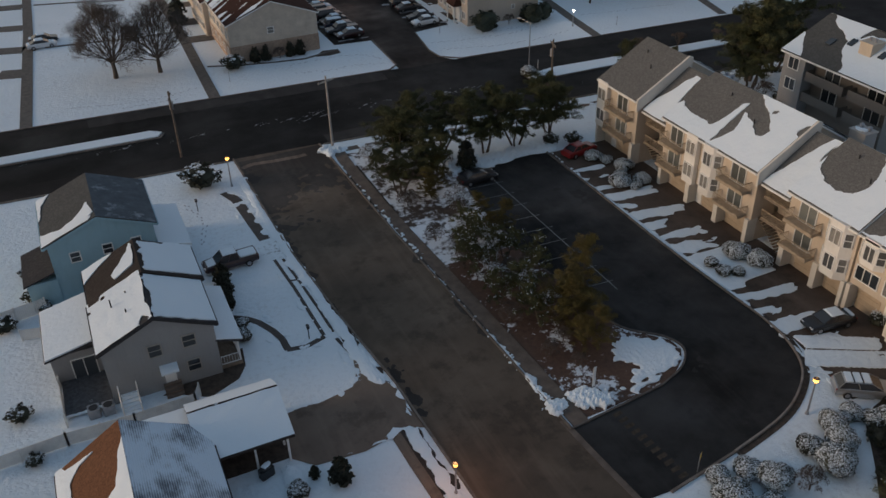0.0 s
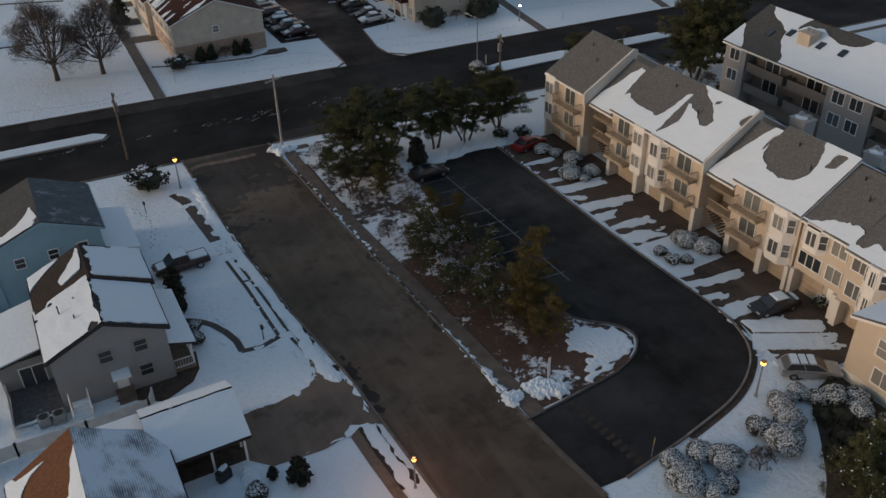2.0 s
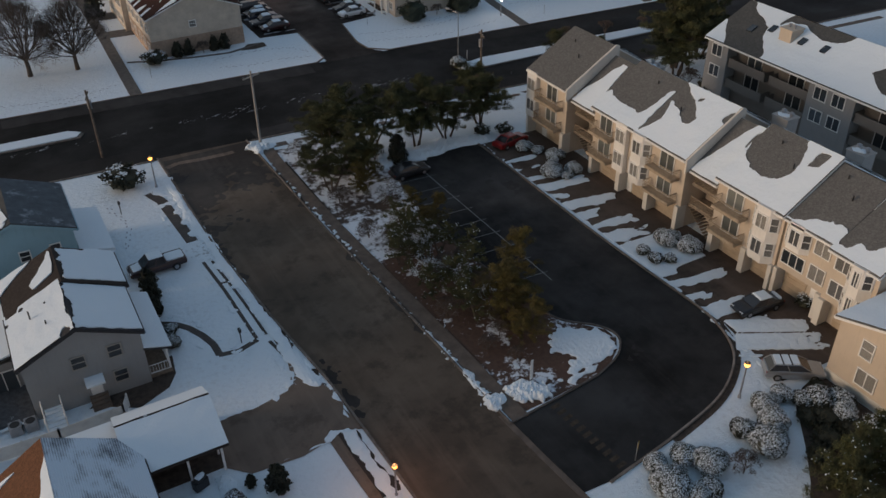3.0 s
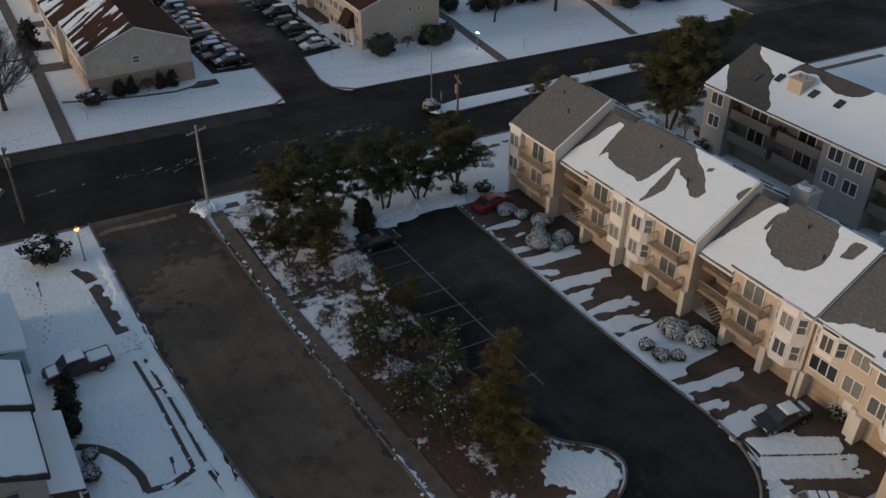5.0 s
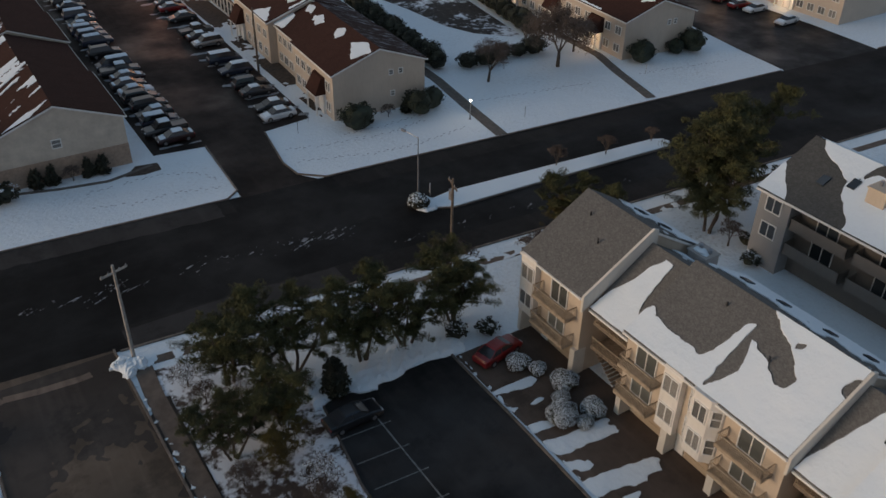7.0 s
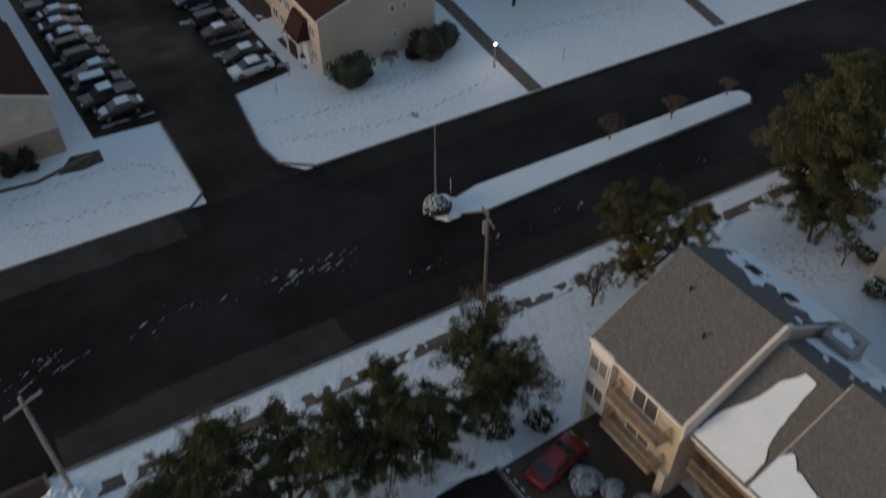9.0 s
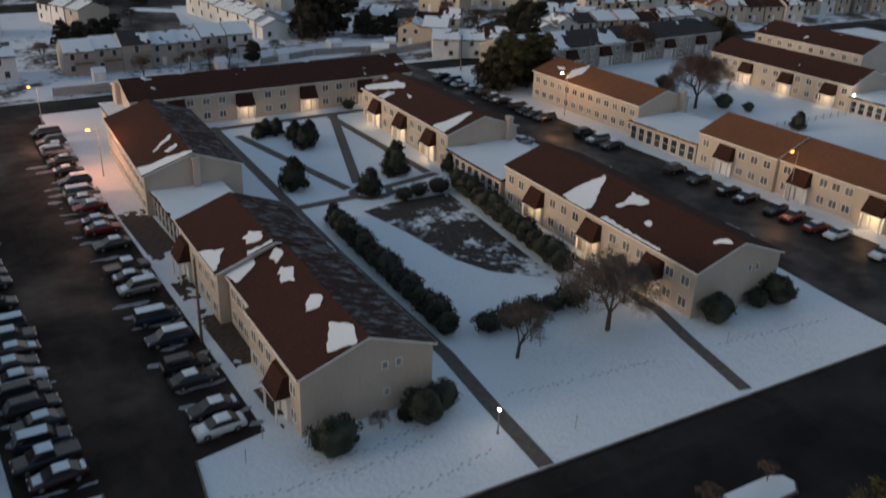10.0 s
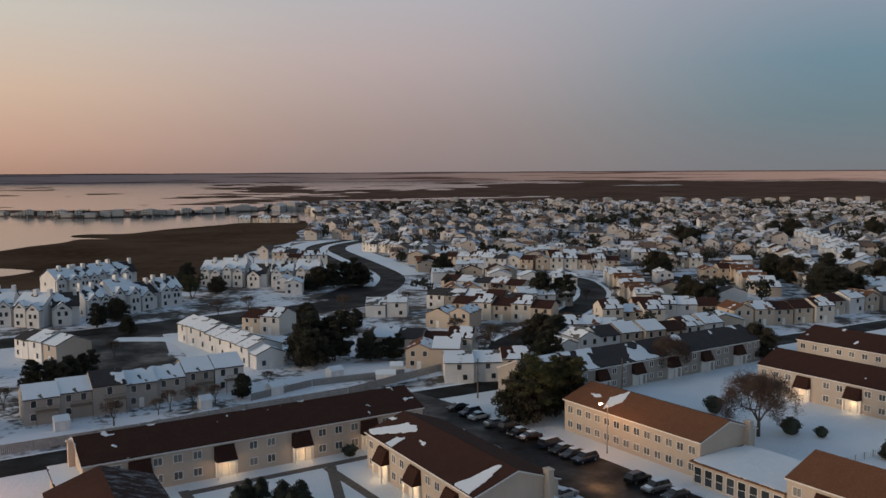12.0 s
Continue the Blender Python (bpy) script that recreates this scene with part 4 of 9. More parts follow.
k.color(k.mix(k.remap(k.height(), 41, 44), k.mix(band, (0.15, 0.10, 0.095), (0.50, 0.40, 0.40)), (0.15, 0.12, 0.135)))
solo("backdrop", g, k.m, "backdrop of far marsh, water and treeline with haze painted in", "backdrop", kind="structure")

flat("flower_bed", [(24.9, 103.6), (26.6, 105.7), (29.1, 105.3), (29.0, 103.4), (27.0, 103.1)], 0.014, BED, "patch of bare brown soil in the snow", "flower bed")

# lines of footprints in the snow, flat marks coloured for their shaded hollows
random.seed(77)
g = Geo()
for pts in ([(20.4, 102), (24.2, 102.2), (28.2, 102.3), (31.9, 100.9), (34.2, 97.4)], [(20.4, 98.6), (23.8, 97.2), (28.7, 97.4), (34, 95.6)], [(43.5, 100.9), (47, 99.6), (51.7, 99), (56.6, 98.6), (62.6, 99.6)], [(43.5, 97.2), (47.6, 96), (52.2, 94.5), (58.3, 94), (66, 95)],
            [(51.5, 101), (56.8, 100.6), (63.8, 101.2)], [(72, 101), (80, 99.5), (90, 98)], [(-12, 101), (-5, 99), (0, 98.5), (6, 100)], [(-2.4, 66), (-1.2, 61), (-2.6, 56)], [(-5, 97.5), (3, 96.8)], [(98, 97), (106, 95.5), (114, 94)], [(71, 118), (72.5, 128), (71.5, 140)]):
    for (x0, y0), (x1, y1) in zip(pts, pts[1:]):
        L = math.hypot(x1 - x0, y1 - y0)
        for i in range(int(L / 0.55)):
            t, s = i * 0.55 / L, (0.14 if i % 2 else -0.14)
            x, y = x0 + (x1 - x0) * t - (y1 - y0) / L * s + random.gauss(0, 0.08), y0 + (y1 - y0) * t + (x1 - x0) / L * s + random.gauss(0, 0.08)
            c, d = (x1 - x0) / L, (y1 - y0) / L
            g.face([(x + c * a - d * b, y + d * a + c * b, 0.006) for a, b in ((-0.17, -0.07), (0.1, -0.08), (0.19, 0.0), (0.1, 0.08), (-0.17, 0.07))])
solo("footprints", g, plain("footprint_shade", (0.38, 0.405, 0.45), 0.9, var=0.3, scale=2.0), "trails of footprints, shaded hollows coloured flat on the snow", "footprints", kind="stuff")

for x0, x1, y0, y1, seed in ((-2.5, 5.2, 28.2, 30.4, 51), (1.0, 7.2, 22.6, 25.2, 52), (5.0, 7.4, 24, 32, 53)):
    snow_patch("drive_edge_snow", x0, x1, y0, y1, 0.2, lambda x, y, seed=seed, e=edge_dist: 0.28 - abs(e([(-2.4, 29.3), (-1.3, 29.3), (1.1, 28.8), (4.2, 29.4), (5.0, 30.8), (5.4, 32.6), (6.3, 32.2), (6.6, 29.4), (7.3, 27.8), (7.65, 22.6), (6.0, 23.3), (4.9, 22.8), (2.7, 22.3), (-1.1, 22.6), (-2.5, 24.0)], x, y)) + 0.55 * fbm(x, y, 0.9, seed) - 0.1, 0.1, "ragged snow along the driveway's edge")
g = Geo()
strip(g, [(17.4, 18.6), (17.75, 13.6), (18.2, 8.6)], 0.5, 0, 0.05)
solo("gutter", g, CONC, "worn brown concrete gutter across the lot entrance", "gutter", kind="structure")


# ---- building parts ----
FACE = {"S": 0, "E": 90, "N": 180, "W": -90}
WINDOW_CACHE = {}


def window_meshes(w, h, sashes, pane_mat, frame_mat):
    key = (round(w, 2), round(h, 2), sashes, pane_mat.name, frame_mat.name)
    if key in WINDOW_CACHE:
        return WINDOW_CACHE[key]
    t, d = 0.09, 0.10
    g = Geo()
    g.box(-w / 2 - t, -d, -t, w / 2 + t, 0.02, 0)
    g.box(-w / 2 - t, -d, h, w / 2 + t, 0.02, h + t)
    g.box(-w / 2 - t, -d, 0, -w / 2, 0.02, h)
    g.box(w / 2, -d, 0, w / 2 + t, 0.02, h)
    for i in range(1, sashes):
        x = -w / 2 + w * i / sashes
        g.box(x - 0.035, -d + 0.01, 0, x + 0.035, 0.02, h)
    if sashes == 1:
        g.box(-w / 2, -d + 0.02, h / 2 - 0.03, w / 2, 0.02, h / 2 + 0.03)
    p = Geo()
    p.box(-w / 2, -0.035, 0, w / 2, -0.012, h)
    WINDOW_CACHE[key] = (g.mesh("window", frame_mat), p.mesh("pane", pane_mat))
    return WINDOW_CACHE[key]


def face_pose(rect, face, s, z, out=0.0):
    """The pose of a fitting on a wall of the rectangle (x0, y0, x1, y1), s metres along it."""
    x0, y0, x1, y1 = rect
    p = {"S": (x0 + s, y0 - out), "N": (x0 + s, y1 + out), "W": (x0 - out, y0 + s), "E": (x1 + out, y0 + s)}[face]
    return pose(p[0], p[1], z, 0, 0, FACE[face])


def window(parent, rect, face, s, z, w=1.1, h=1.3, sashes=2, pane=None, casing=None, out=0.0):
    fm, pm = window_meshes(w, h, sashes, pane or BLIND, casing or TRIM)
    ob = part("window", fm, None, parent, m=face_pose(rect, face, s, z, out))
    part("pane", pm, None, ob)
    return ob


def gable_block(rect, axis, z0, he, hr, ridge=0.5):
    """Walls with gable ends as one closed block; the ridge runs along axis."""
    x0, y0, x1, y1 = rect
    g = Geo()
    if axis == "y":
        xr = x0 + (x1 - x0) * ridge
        prof = [(x0, z0), (x1, z0), (x1, he), (xr, hr), (x0, he)]
        rings = [[(x, y, z) for x, z in prof] for y in (y1, y0)]
    else:
        yr = y0 + (y1 - y0) * ridge
        prof = [(y0, z0), (y1, z0), (y1, he), (yr, hr), (y0, he)]
        rings = [[(x, y, z) for y, z in prof] for x in (x0, x1)]
    g.sweep(None, rings)
    return g


def gable_roof(rect, axis, he, hr, over=0.35, rake=0.25, thick=0.16, ridge=0.5, lift=0.05):
    """Two roof slabs over a gable block."""
    x0, y0, x1, y1 = rect
    g = Geo()
    a0, a1, b0, b1 = (x0, x1, y0, y1) if axis == "y" else (y0, y1, x0, x1)
    r = a0 + (a1 - a0) * ridge
    for e, s in ((a0, -1), (a1, 1)):
        slope = (hr - he) / abs(r - e)
        eo, zo = e + s * over, he - slope * over
        sec = [(eo, zo + lift), (r, hr + lift), (r, hr + lift + thick), (eo, zo + lift + thick)]
        rings = []
        for b in (b0 - rake, b1 + rake):
            rings.append([((a, b, z) if axis == "y" else (b, a, z)) for a, z in sec])
        g.sweep(None, rings)
    return g


def fascia(ob, rect, axis, he, hr, over=0.35, rake=0.25, ridge=0.5, mat=None):
    """Pale boards along the rakes and gutters along the eaves, each a part."""
    x0, y0, x1, y1 = rect
    a0, a1, b0, b1 = (x0, x1, y0, y1) if axis == "y" else (y0, y1, x0, x1)
    r = a0 + (a1 - a0) * ridge
    for e, s in ((a0, -1), (a1, 1)):
        slope = (hr - he) / abs(r - e)
        eo, zo = e + s * over, he - slope * over
        for b, t in ((b0 - rake, -1), (b1 + rake, 1)):
            g = Geo()
            rings = []
            for bb in (b, b + t * 0.06):
                q = [(eo, zo - 0.1), (r, hr - 0.1), (r, hr + 0.1), (eo, zo + 0.1)]
                rings.append([((a, bb, z) if axis == "y" else (bb, a, z)) for a, z in q])
            g.sweep(None, rings)
            part("rake_board", g, mat or TRIM, ob)
        lo, hi = min(eo, eo + s * 0.1), max(eo, eo + s * 0.1)
        g = Geo()
        if axis == "y":
            g.box(lo, b0 - rake, zo - 0.06, hi, b1 + rake, zo + 0.12)
        else:
            g.box(b0 - rake, lo, zo - 0.06, b1 + rake, hi, zo + 0.12)
        part("gutter", g, mat or TRIM, ob)


def roof_snow(ob, rect, axis, he, hr, f, label="", over=0.35, rake=0.25, thick=0.16, ridge=0.5, step=0.4, depth=0.09, mat=None, name="roof_snow", keep=99, least=10):
    """Snow on the roof slabs where f(side, along, up) > 0, a part for each patch; up runs from 0 at the eave to 1 at the ridge."""
    x0, y0, x1, y1 = rect
    a0, a1, b0, b1 = (x0, x1, y0, y1) if axis == "y" else (y0, y1, x0, x1)
    r = a0 + (a1 - a0) * ridge
    for side, (e, s) in enumerate(((a0, -1), (a1, 1))):
        slope = (hr - he) / abs(r - e)
        eo, zo = e + s * over, he - slope * over

        def at(b, u, dz):
            a, z = eo + (r - eo) * u, zo + (hr - zo) * u + 0.05 + thick + dz
            return (a, b, z) if axis == "y" else (b, a, z)

        L = b1 - b0 + 2 * rake
        run = abs(r - eo)
        pieces, crumbs = sheet_pieces(b0 - rake, b1 + rake, 0.0, 1.0, max(3, int(L / step)), max(3, int(run / step)),
                                      lambda b, u: f(side, b, u), lambda b, u: at(b, u, depth * (0.8 + 0.4 * nz(b, u * 8, 1.5))), lambda b, u: at(b, u, 0.0), least)
        if keep < 99:
            pieces, crumbs = sorted(pieces[:len(pieces) - bool(crumbs)], key=lambda q: -len(q.f))[:keep], False
        for i, g in enumerate(pieces):
            p = part(name, g, mat or SNOW, ob, label)
            p["kind"] = "stuff"


def awning(parent, rect, face, s, w=3.4, z=2.75, lamp=True, roof=None, depth=1.5, top=5.0, glow_mat=None):
    """A steep mansard hood over a lit entrance, with door and posts."""
    m = face_pose(rect, face, s, 0)
    g = Geo()
    lo = [(-w / 2, 0, z), (w / 2, 0, z), (w / 2, -depth, z), (-w / 2, -depth, z)]
    hi = [(-w / 2 + 0.05, 0, top), (w / 2 - 0.05, 0, top), (w / 2 - 0.25, -0.45, top - 0.1), (-w / 2 + 0.25, -0.45, top - 0.1)]
    g.sweep(None, [lo, hi])
    hood = part("porch_roof", g, roof or SH_BROWN, parent, "steep brown shingled porch hood", m)
    b = Geo()
    for x in (-w / 2 + 0.1, w / 2 - 0.28):
        b.box(x, -depth + 0.1, 0, x + 0.18, -depth + 0.28, z)
    b.box(-w / 2, -depth + 0.05, z - 0.22, w / 2, -depth + 0.2, z - 0.002)
    b.box(-w / 2 + 0.1, -0.32, 0.0, -0.62, 0.0, z - 0.004)
    b.box(0.62, -0.32, 0.0, w / 2 - 0.1, 0.0, z - 0.004)
    part("porch_frame", b, TRIM, parent, "white porch posts and panels", m)
    d = Geo()
    d.box(-0.5, -0.12, 0.05, 0.5, 0.0, 2.1)
    part("door", d, TRIM, parent, "white entrance door", m)
    if lamp:
        for x in (-w / 4, w / 4):
            l = Geo()
            l.box(x - 0.09, -depth + 0.22, z - 0.24, x + 0.09, -depth + 0.42, z - 0.01, c=0.03)
            part("porch_lamp", l, WARM, parent, "lit porch lamp", m)
    return hood


LAMPS = []


def porch_light(x, y, z, power=22.0, color=(1.0, 0.60, 0.28), size=0.25, name="porch_light"):
    d = bpy.data.lights.new(name, "POINT")
    d.energy, d.color, d.shadow_soft_size = power, color, size
    ob = new(name, d)
    ob.location = (x, y, z)
    LAMPS.append(ob)


def apartment(x0, y0, x1, y1, axis, he, hr, label, wall, roof, front, bays, awnings=(), snow=None, back=None, gable=(), chimney=(), lamps=True, z_rows=(0.9, 3.6), group="apartment buildings", over=0.3, skirt=None, rake=0.2, light=105.0, win=(1.25, 1.15), film=False, turn=0.0):
    """A two-storey apartment block: bays are window places along the front wall, awnings the entrances."""
    base = pose(x0, y0, 0, 0, 0, turn)
    ob = thing("apartment_building", label, "building", base, group)
    rect = (0, 0, x1 - x0, y1 - y0)
    part("wall", gable_block(rect, axis, 0, he, hr), wall, ob)
    if skirt:
        g = Geo()
        g.box(-0.04, -0.04, 0, rect[2] + 0.04, rect[3] + 0.04, skirt)
        part("lower_wall", g, BRICKISH, ob, "tan lower wall course")
    part("roof", gable_roof(rect, axis, he, hr, over, rake), roof, ob)
    fascia(ob, rect, axis, he, hr, over, rake)
    if snow:
        roof_snow(ob, rect, axis, he, hr, snow, "patch of snow on the shingles", over=over, rake=rake, step=0.35 if axis == "y" else 0.5)
    if film:
        roof_snow(ob, rect, axis, he, hr, lambda s, b, u: 0.4 - 8 * max(0.0, u - 0.96) if s else -1, "thin film of frost on the shaded slope", over=over - 0.05, rake=rake - 0.05, step=0.8, depth=0.012, mat=FROSTY, name="roof_frost")
    for fc, places in ((front, bays), (back, bays if back else ())):
        for s in places:
            for z in z_rows:
                if fc == front and any(abs(s - a) < 2.3 for a in awnings):
                    continue
                window(ob, rect, fc, s, z, win[0], win[1], 2)
    for a in awnings:
        awning(ob, rect, front, a, lamp=lamps)
        if lamps:
            q = (base @ face_pose(rect, front, a, 2.25, 1.05)).translation
            porch_light(q.x, q.y, q.z, light)
    for fc, s, z, w, h in gable:
        window(ob, rect, fc, s, z, w, h, 1)
    for cx, cy in chimney:
        g = Geo()
        g.box(cx - 0.45, cy - 0.6, 0, cx + 0.45, cy + 0.6, hr - 0.6)
        g.box(cx - 0.52, cy - 0.67, hr - 0.6, cx + 0.52, cy + 0.67, hr - 0.42)
        part("chimney", g, wall, ob, "boxed siding-clad chimney")
    return ob


def flat_link(x0, y0, x1, y1, h, label, wall, snow=True, cols=None, roof=None, turn=0.0):
    """A low flat-roofed link between blocks, open or windowed on one side."""
    ob = thing("link_building", label, "building", pose(x0, y0, 0, 0, 0, turn), "apartment buildings")
    w, d = x1 - x0, y1 - y0
    g = Geo()
    g.box(0, 0, 0, w, d, h)
    part("wall", g, wall, ob)
    g = Geo()
    g.box(-0.4, -0.4, h, w + 0.4, d + 0.4, h + 0.22)
    part("roof", g, roof or SH_BROWN, ob)
    if snow:
        g = Geo()
        field_sheet(g, -0.35, w + 0.35, -0.35, d + 0.35, int(w / 0.5), int(d / 0.5), lambda u, v: min(u + 0.4, w + 0.4 - u, v + 0.4, d + 0.4 - v) * 0.9 + 0.5 * fbm(u, v, 2.5, h * w) - 0.05,
                    lambda u, v: (u, v, h + 0.33 + 0.03 * nz(u, v, 1.2)), lambda u, v: (u, v, h + 0.22))
        part("roof_snow", g, SNOW, ob, "even snow on the flat roof")
    if cols:
        rect = (0, 0, w, d)
        L = d if cols in "WE" else w
        n = int(L / 1.9)
        for i in range(n):
            window(ob, rect, cols, (i + 0.5) * L / n, 0.3, 1.3, h - 0.9, 1, GLASS)
    return ob


# ---- apartment blocks north of the main road ----
def bays(L, n, m=1.6):
    return [m + (L - 2 * m) * i / (n - 1) for i in range(n)]


LB = "beige two-storey apartment block with brown roof"
FROSTY = Mat("frosted_brown_shingle", 0.95)
FROSTY.color(FROSTY.mix(FROSTY.remap(FROSTY.noise(0.7, 6, FROSTY.pos(0.5, 1.6, 1.6), 0.7), 0.50, 0.78, 0.0, 0.75), FROSTY.mix(FROSTY.remap(FROSTY.noise(3.0, 4), 0.35, 0.7), (0.035, 0.02, 0.017), (0.07, 0.045, 0.038)), (0.48, 0.50, 0.54)))
FROSTY.b.inputs["Specular IOR Level"].default_value = 0.1
FROSTY = FROSTY.m


def frost(b, u, seed):
    """Thin frost left on a shaded slope."""
    return 0.6 * fbm(b * 0.6, u * 7, 1.6, seed) - 0.75 + 0.5 * (u < 0.05)


def patches(*rings, rough=0.42, size=0.7, seed=1):
    """Snow left in the outlined patches of a roof slope (metres along, share of the way up)."""
    return lambda s, b, u: frost(b, u, seed) if s else 1.3 * max(edge_dist([(p, q * 7.0) for p, q in ring], b, u * 7.0) for ring in rings) + rough * fbm(b, u * 6, size, seed) + 0.16 * nz(b * 2.1, u * 11, 0.4, seed + 1)


apartment(52.0, 105.0, 65.2, 118.5, "y", 6.2, 8.6, LB + ", porch beside parking", SID_APT, SH_BROWN, "W", bays(13.5, 6), (4.2,), patches([(4.6, 0.74), (2.4, 0.95), (-0.3, 0.82), (0.4, 0.66), (0.8, 0.46), (2.2, 0.56)], [(10.4, 0.82), (8.8, 0.92), (7.4, 0.78), (8.0, 0.62), (9.2, 0.68)], seed=2, rough=0.2), gable=[("S", 8.2, 4.9, 0.5, 0.6), ("S", 9.6, 4.9, 0.5, 0.6), ("S", 8.4, 2.0, 0.5, 0.6)], back="E", lamps=False, film=True, turn=-3)
apartment(53.6, 118.5, 66.2, 127.5, "y", 5.8, 8.2, LB + " set back", SID_APT, SH_BROWN, "W", bays(9.0, 4), (), patches([(8.8, 0.86), (7.0, 0.92), (5.8, 0.72), (7.6, 0.66)], [(3.7, 0.84), (1.0, 0.72), (2.4, 0.56), (4.6, 0.68)], [(9.2, 0.0), (9.2, 0.5), (7.4, 0.4), (6.2, 0.06)], seed=3), back="E", film=True, turn=-3)
apartment(52.9, 127.6, 66.1, 143.3, "y", 6.2, 8.6, LB + ", snowy eaves", SID_APT, SH_BROWN, "W", bays(15.7, 6), (12.8,), patches([(4.5, 0.8), (2.9, 0.92), (1.4, 0.84), (2.2, 0.66), (3.6, 0.64)], [(6.0, -0.06), (5.4, 0.12), (3.7, 0.3), (2.4, 0.2), (0.6, 0.1), (0.4, -0.06)], [(0.3, 0.96), (-0.3, 0.96), (-0.3, 0.5), (0.5, 0.6)], seed=5), back="E", lamps=False, film=True, turn=-3)
flat_link(55.0, 143.4, 64.4, 160.6, 3.4, "low flat-roofed laundry link under snow, beige walls", SID_APT, cols="W", turn=-2)
apartment(54.7, 161.0, 68.3, 190.6, "y", 6.0, 8.4, LB + " and chimney", SID_APT, SH_BROWN, "W", bays(29.6, 11), (), patches([(3.4, -0.06), (2.0, 0.3), (2.2, 0.6), (0.9, 0.9), (0.2, 1.06), (-0.4, 1.06), (-0.4, -0.06)], [(9.8, 0.9), (9.2, 0.78), (7.6, 0.56), (6.4, 0.4), (6.2, 0.48), (7.4, 0.66), (8.4, 0.86)], [(5.4, 0.84), (4.4, 0.9), (3.6, 0.66), (4.4, 0.6)], seed=6), chimney=[(7.0, -0.45)], back="E", film=True, turn=-4.3)
flat_link(59.4, 192.6, 64.2, 209.0, 3.3, "low annex with a snow-dusted brown roof", SID_APT, turn=-3)
apartment(63.4, 200.4, 120.6, 214.4, "x", 5.5, 7.9, "long beige apartment row with lit white porches and brown roof", SID_APT, SH_BROWN, "S", bays(57.2, 19), (8.0, 20.9, 33.8, 46.4), lambda s, b, u: fbm(b, u * 7, 2.2, 12) - 0.78 + 0.2 * (u > 0.8), chimney=[(-0.45, 7.2)], light=70, turn=-1.5)
apartment(102.8, 158.2, 116.4, 190.7, "y", 5.8, 8.1, "beige apartment block with lit courtyard porches and roof snow", SID_APT, SH_BROWN, "W", bays(32.5, 12), (5.5, 16.0, 26.2), patches([(32.6, 0.1), (30.0, 0.45), (27.8, 0.74), (25.4, 0.78), (23.6, 0.66), (25.4, 0.5), (27.4, 0.3), (30.6, 0.02)], [(25.2, 0.3), (23.6, 0.36), (23.2, 0.0), (25.4, -0.06)], [(20.4, 0.5), (18.8, 0.54), (18.6, 0.44)], [(5.2, 0.0), (4.2, 0.3), (3.6, 0.88), (2.6, 0.9), (1.4, 0.4), (0.9, 0.0)], [(32.8, 0.7), (31.0, 0.75), (31.0, 0.66), (32.8, 0.6)], seed=14), chimney=[(11.6, -0.45)], light=70, turn=-3.5)
flat_link(101.8, 142.2, 114.2, 157.8, 3.3, "low flat-roofed community room with white colonnade and snowy roof", SID_APT, cols="W", turn=-3.5)
apartment(99.2, 102.4, 112.6, 141.6, "y", 5.9, 8.3, "beige apartment block with lit porches facing the hedge", SID_APT, SH_BROWN, "W", bays(39.2, 15), (6.8, 18.4, 31.0), patches([(25.4, 0.06), (25.2, 0.5), (24.4, 0.9), (23.6, 0.88), (22.6, 0.66), (21.2, 0.4), (19.7, 0.1), (20.6, -0.06)], [(18.0, 0.84), (16.4, 0.88), (14.3, 0.84), (14.8, 0.72), (16.2, 0.62), (16.6, 0.42), (17.6, 0.4), (17.4, 0.66)], [(11.8, 0.46), (10.8, 0.46), (10.8, 0.36), (11.8, 0.32)], [(3.0, 0.7), (1.4, 0.9), (0.9, 0.84), (2.2, 0.66)], [(17.0, 0.1), (10.0, 0.04), (6.0, 0.06), (6.0, -0.06), (17.0, -0.06)], seed=16), gable=[("S", 8.4, 4.4, 0.5, 0.7), ("S", 9.6, 4.4, 0.5, 0.7)], light=70, turn=-4.2)
LE = "beige two-storey apartment block with rust-brown roof"
apartment(144.7, 156.6, 158.1, 187.8, "y", 5.8, 8.0, LE + " beside the lit street", SID_APT, SH_RUST, "W", bays(31.2, 13), (), lambda s, b, u: -1 if s else max(1.1 - abs(b - 21.5) * 0.6 - abs(u - .55) * 2.2, 0.6 - abs(b - 26) * .4 - abs(u - .5) * 6) + 0.4 * fbm(b, u * 6, 1.4, 16) - 0.1, chimney=[(11.0, -0.45)])
flat_link(142.6, 140.4, 155.4, 156.2, 3.3, "low link building with big windows, roof under snow", SID_APT, cols="W", roof=SH_RUST)
for y0, y1, dx, hh in ((124.4, 140.0, 0, 0.0), (110.4, 124.3, 0.7, -0.2), (96.0, 110.3, 0.2, 0.05)):
    apartment(142.5 + dx, y0, 155.9 + dx, y1, "y", 5.7 + hh, 8.2 + hh, LE + " stepping along the street", SID_APT, SH_RUST, "W", bays(y1 - y0, 6), (9.6 if y0 > 100 else 11.0,), None, lamps=y0 < 100)
apartment(151.2, 203.6, 224, 216.6, "x", 5.4, 8.1, "long taupe apartment row with dark roof and white entrances", SID_TAUPE, SH_DARK, "S", bays(72.8, 25), (18, 29, 40.5, 52, 64), lambda s, b, u: 0.9 * fbm(b, u * 6, 5.0, 18) - 0.3, lamps=False, gable=[("W", 6, 3.8, 1.0, 1.2)])
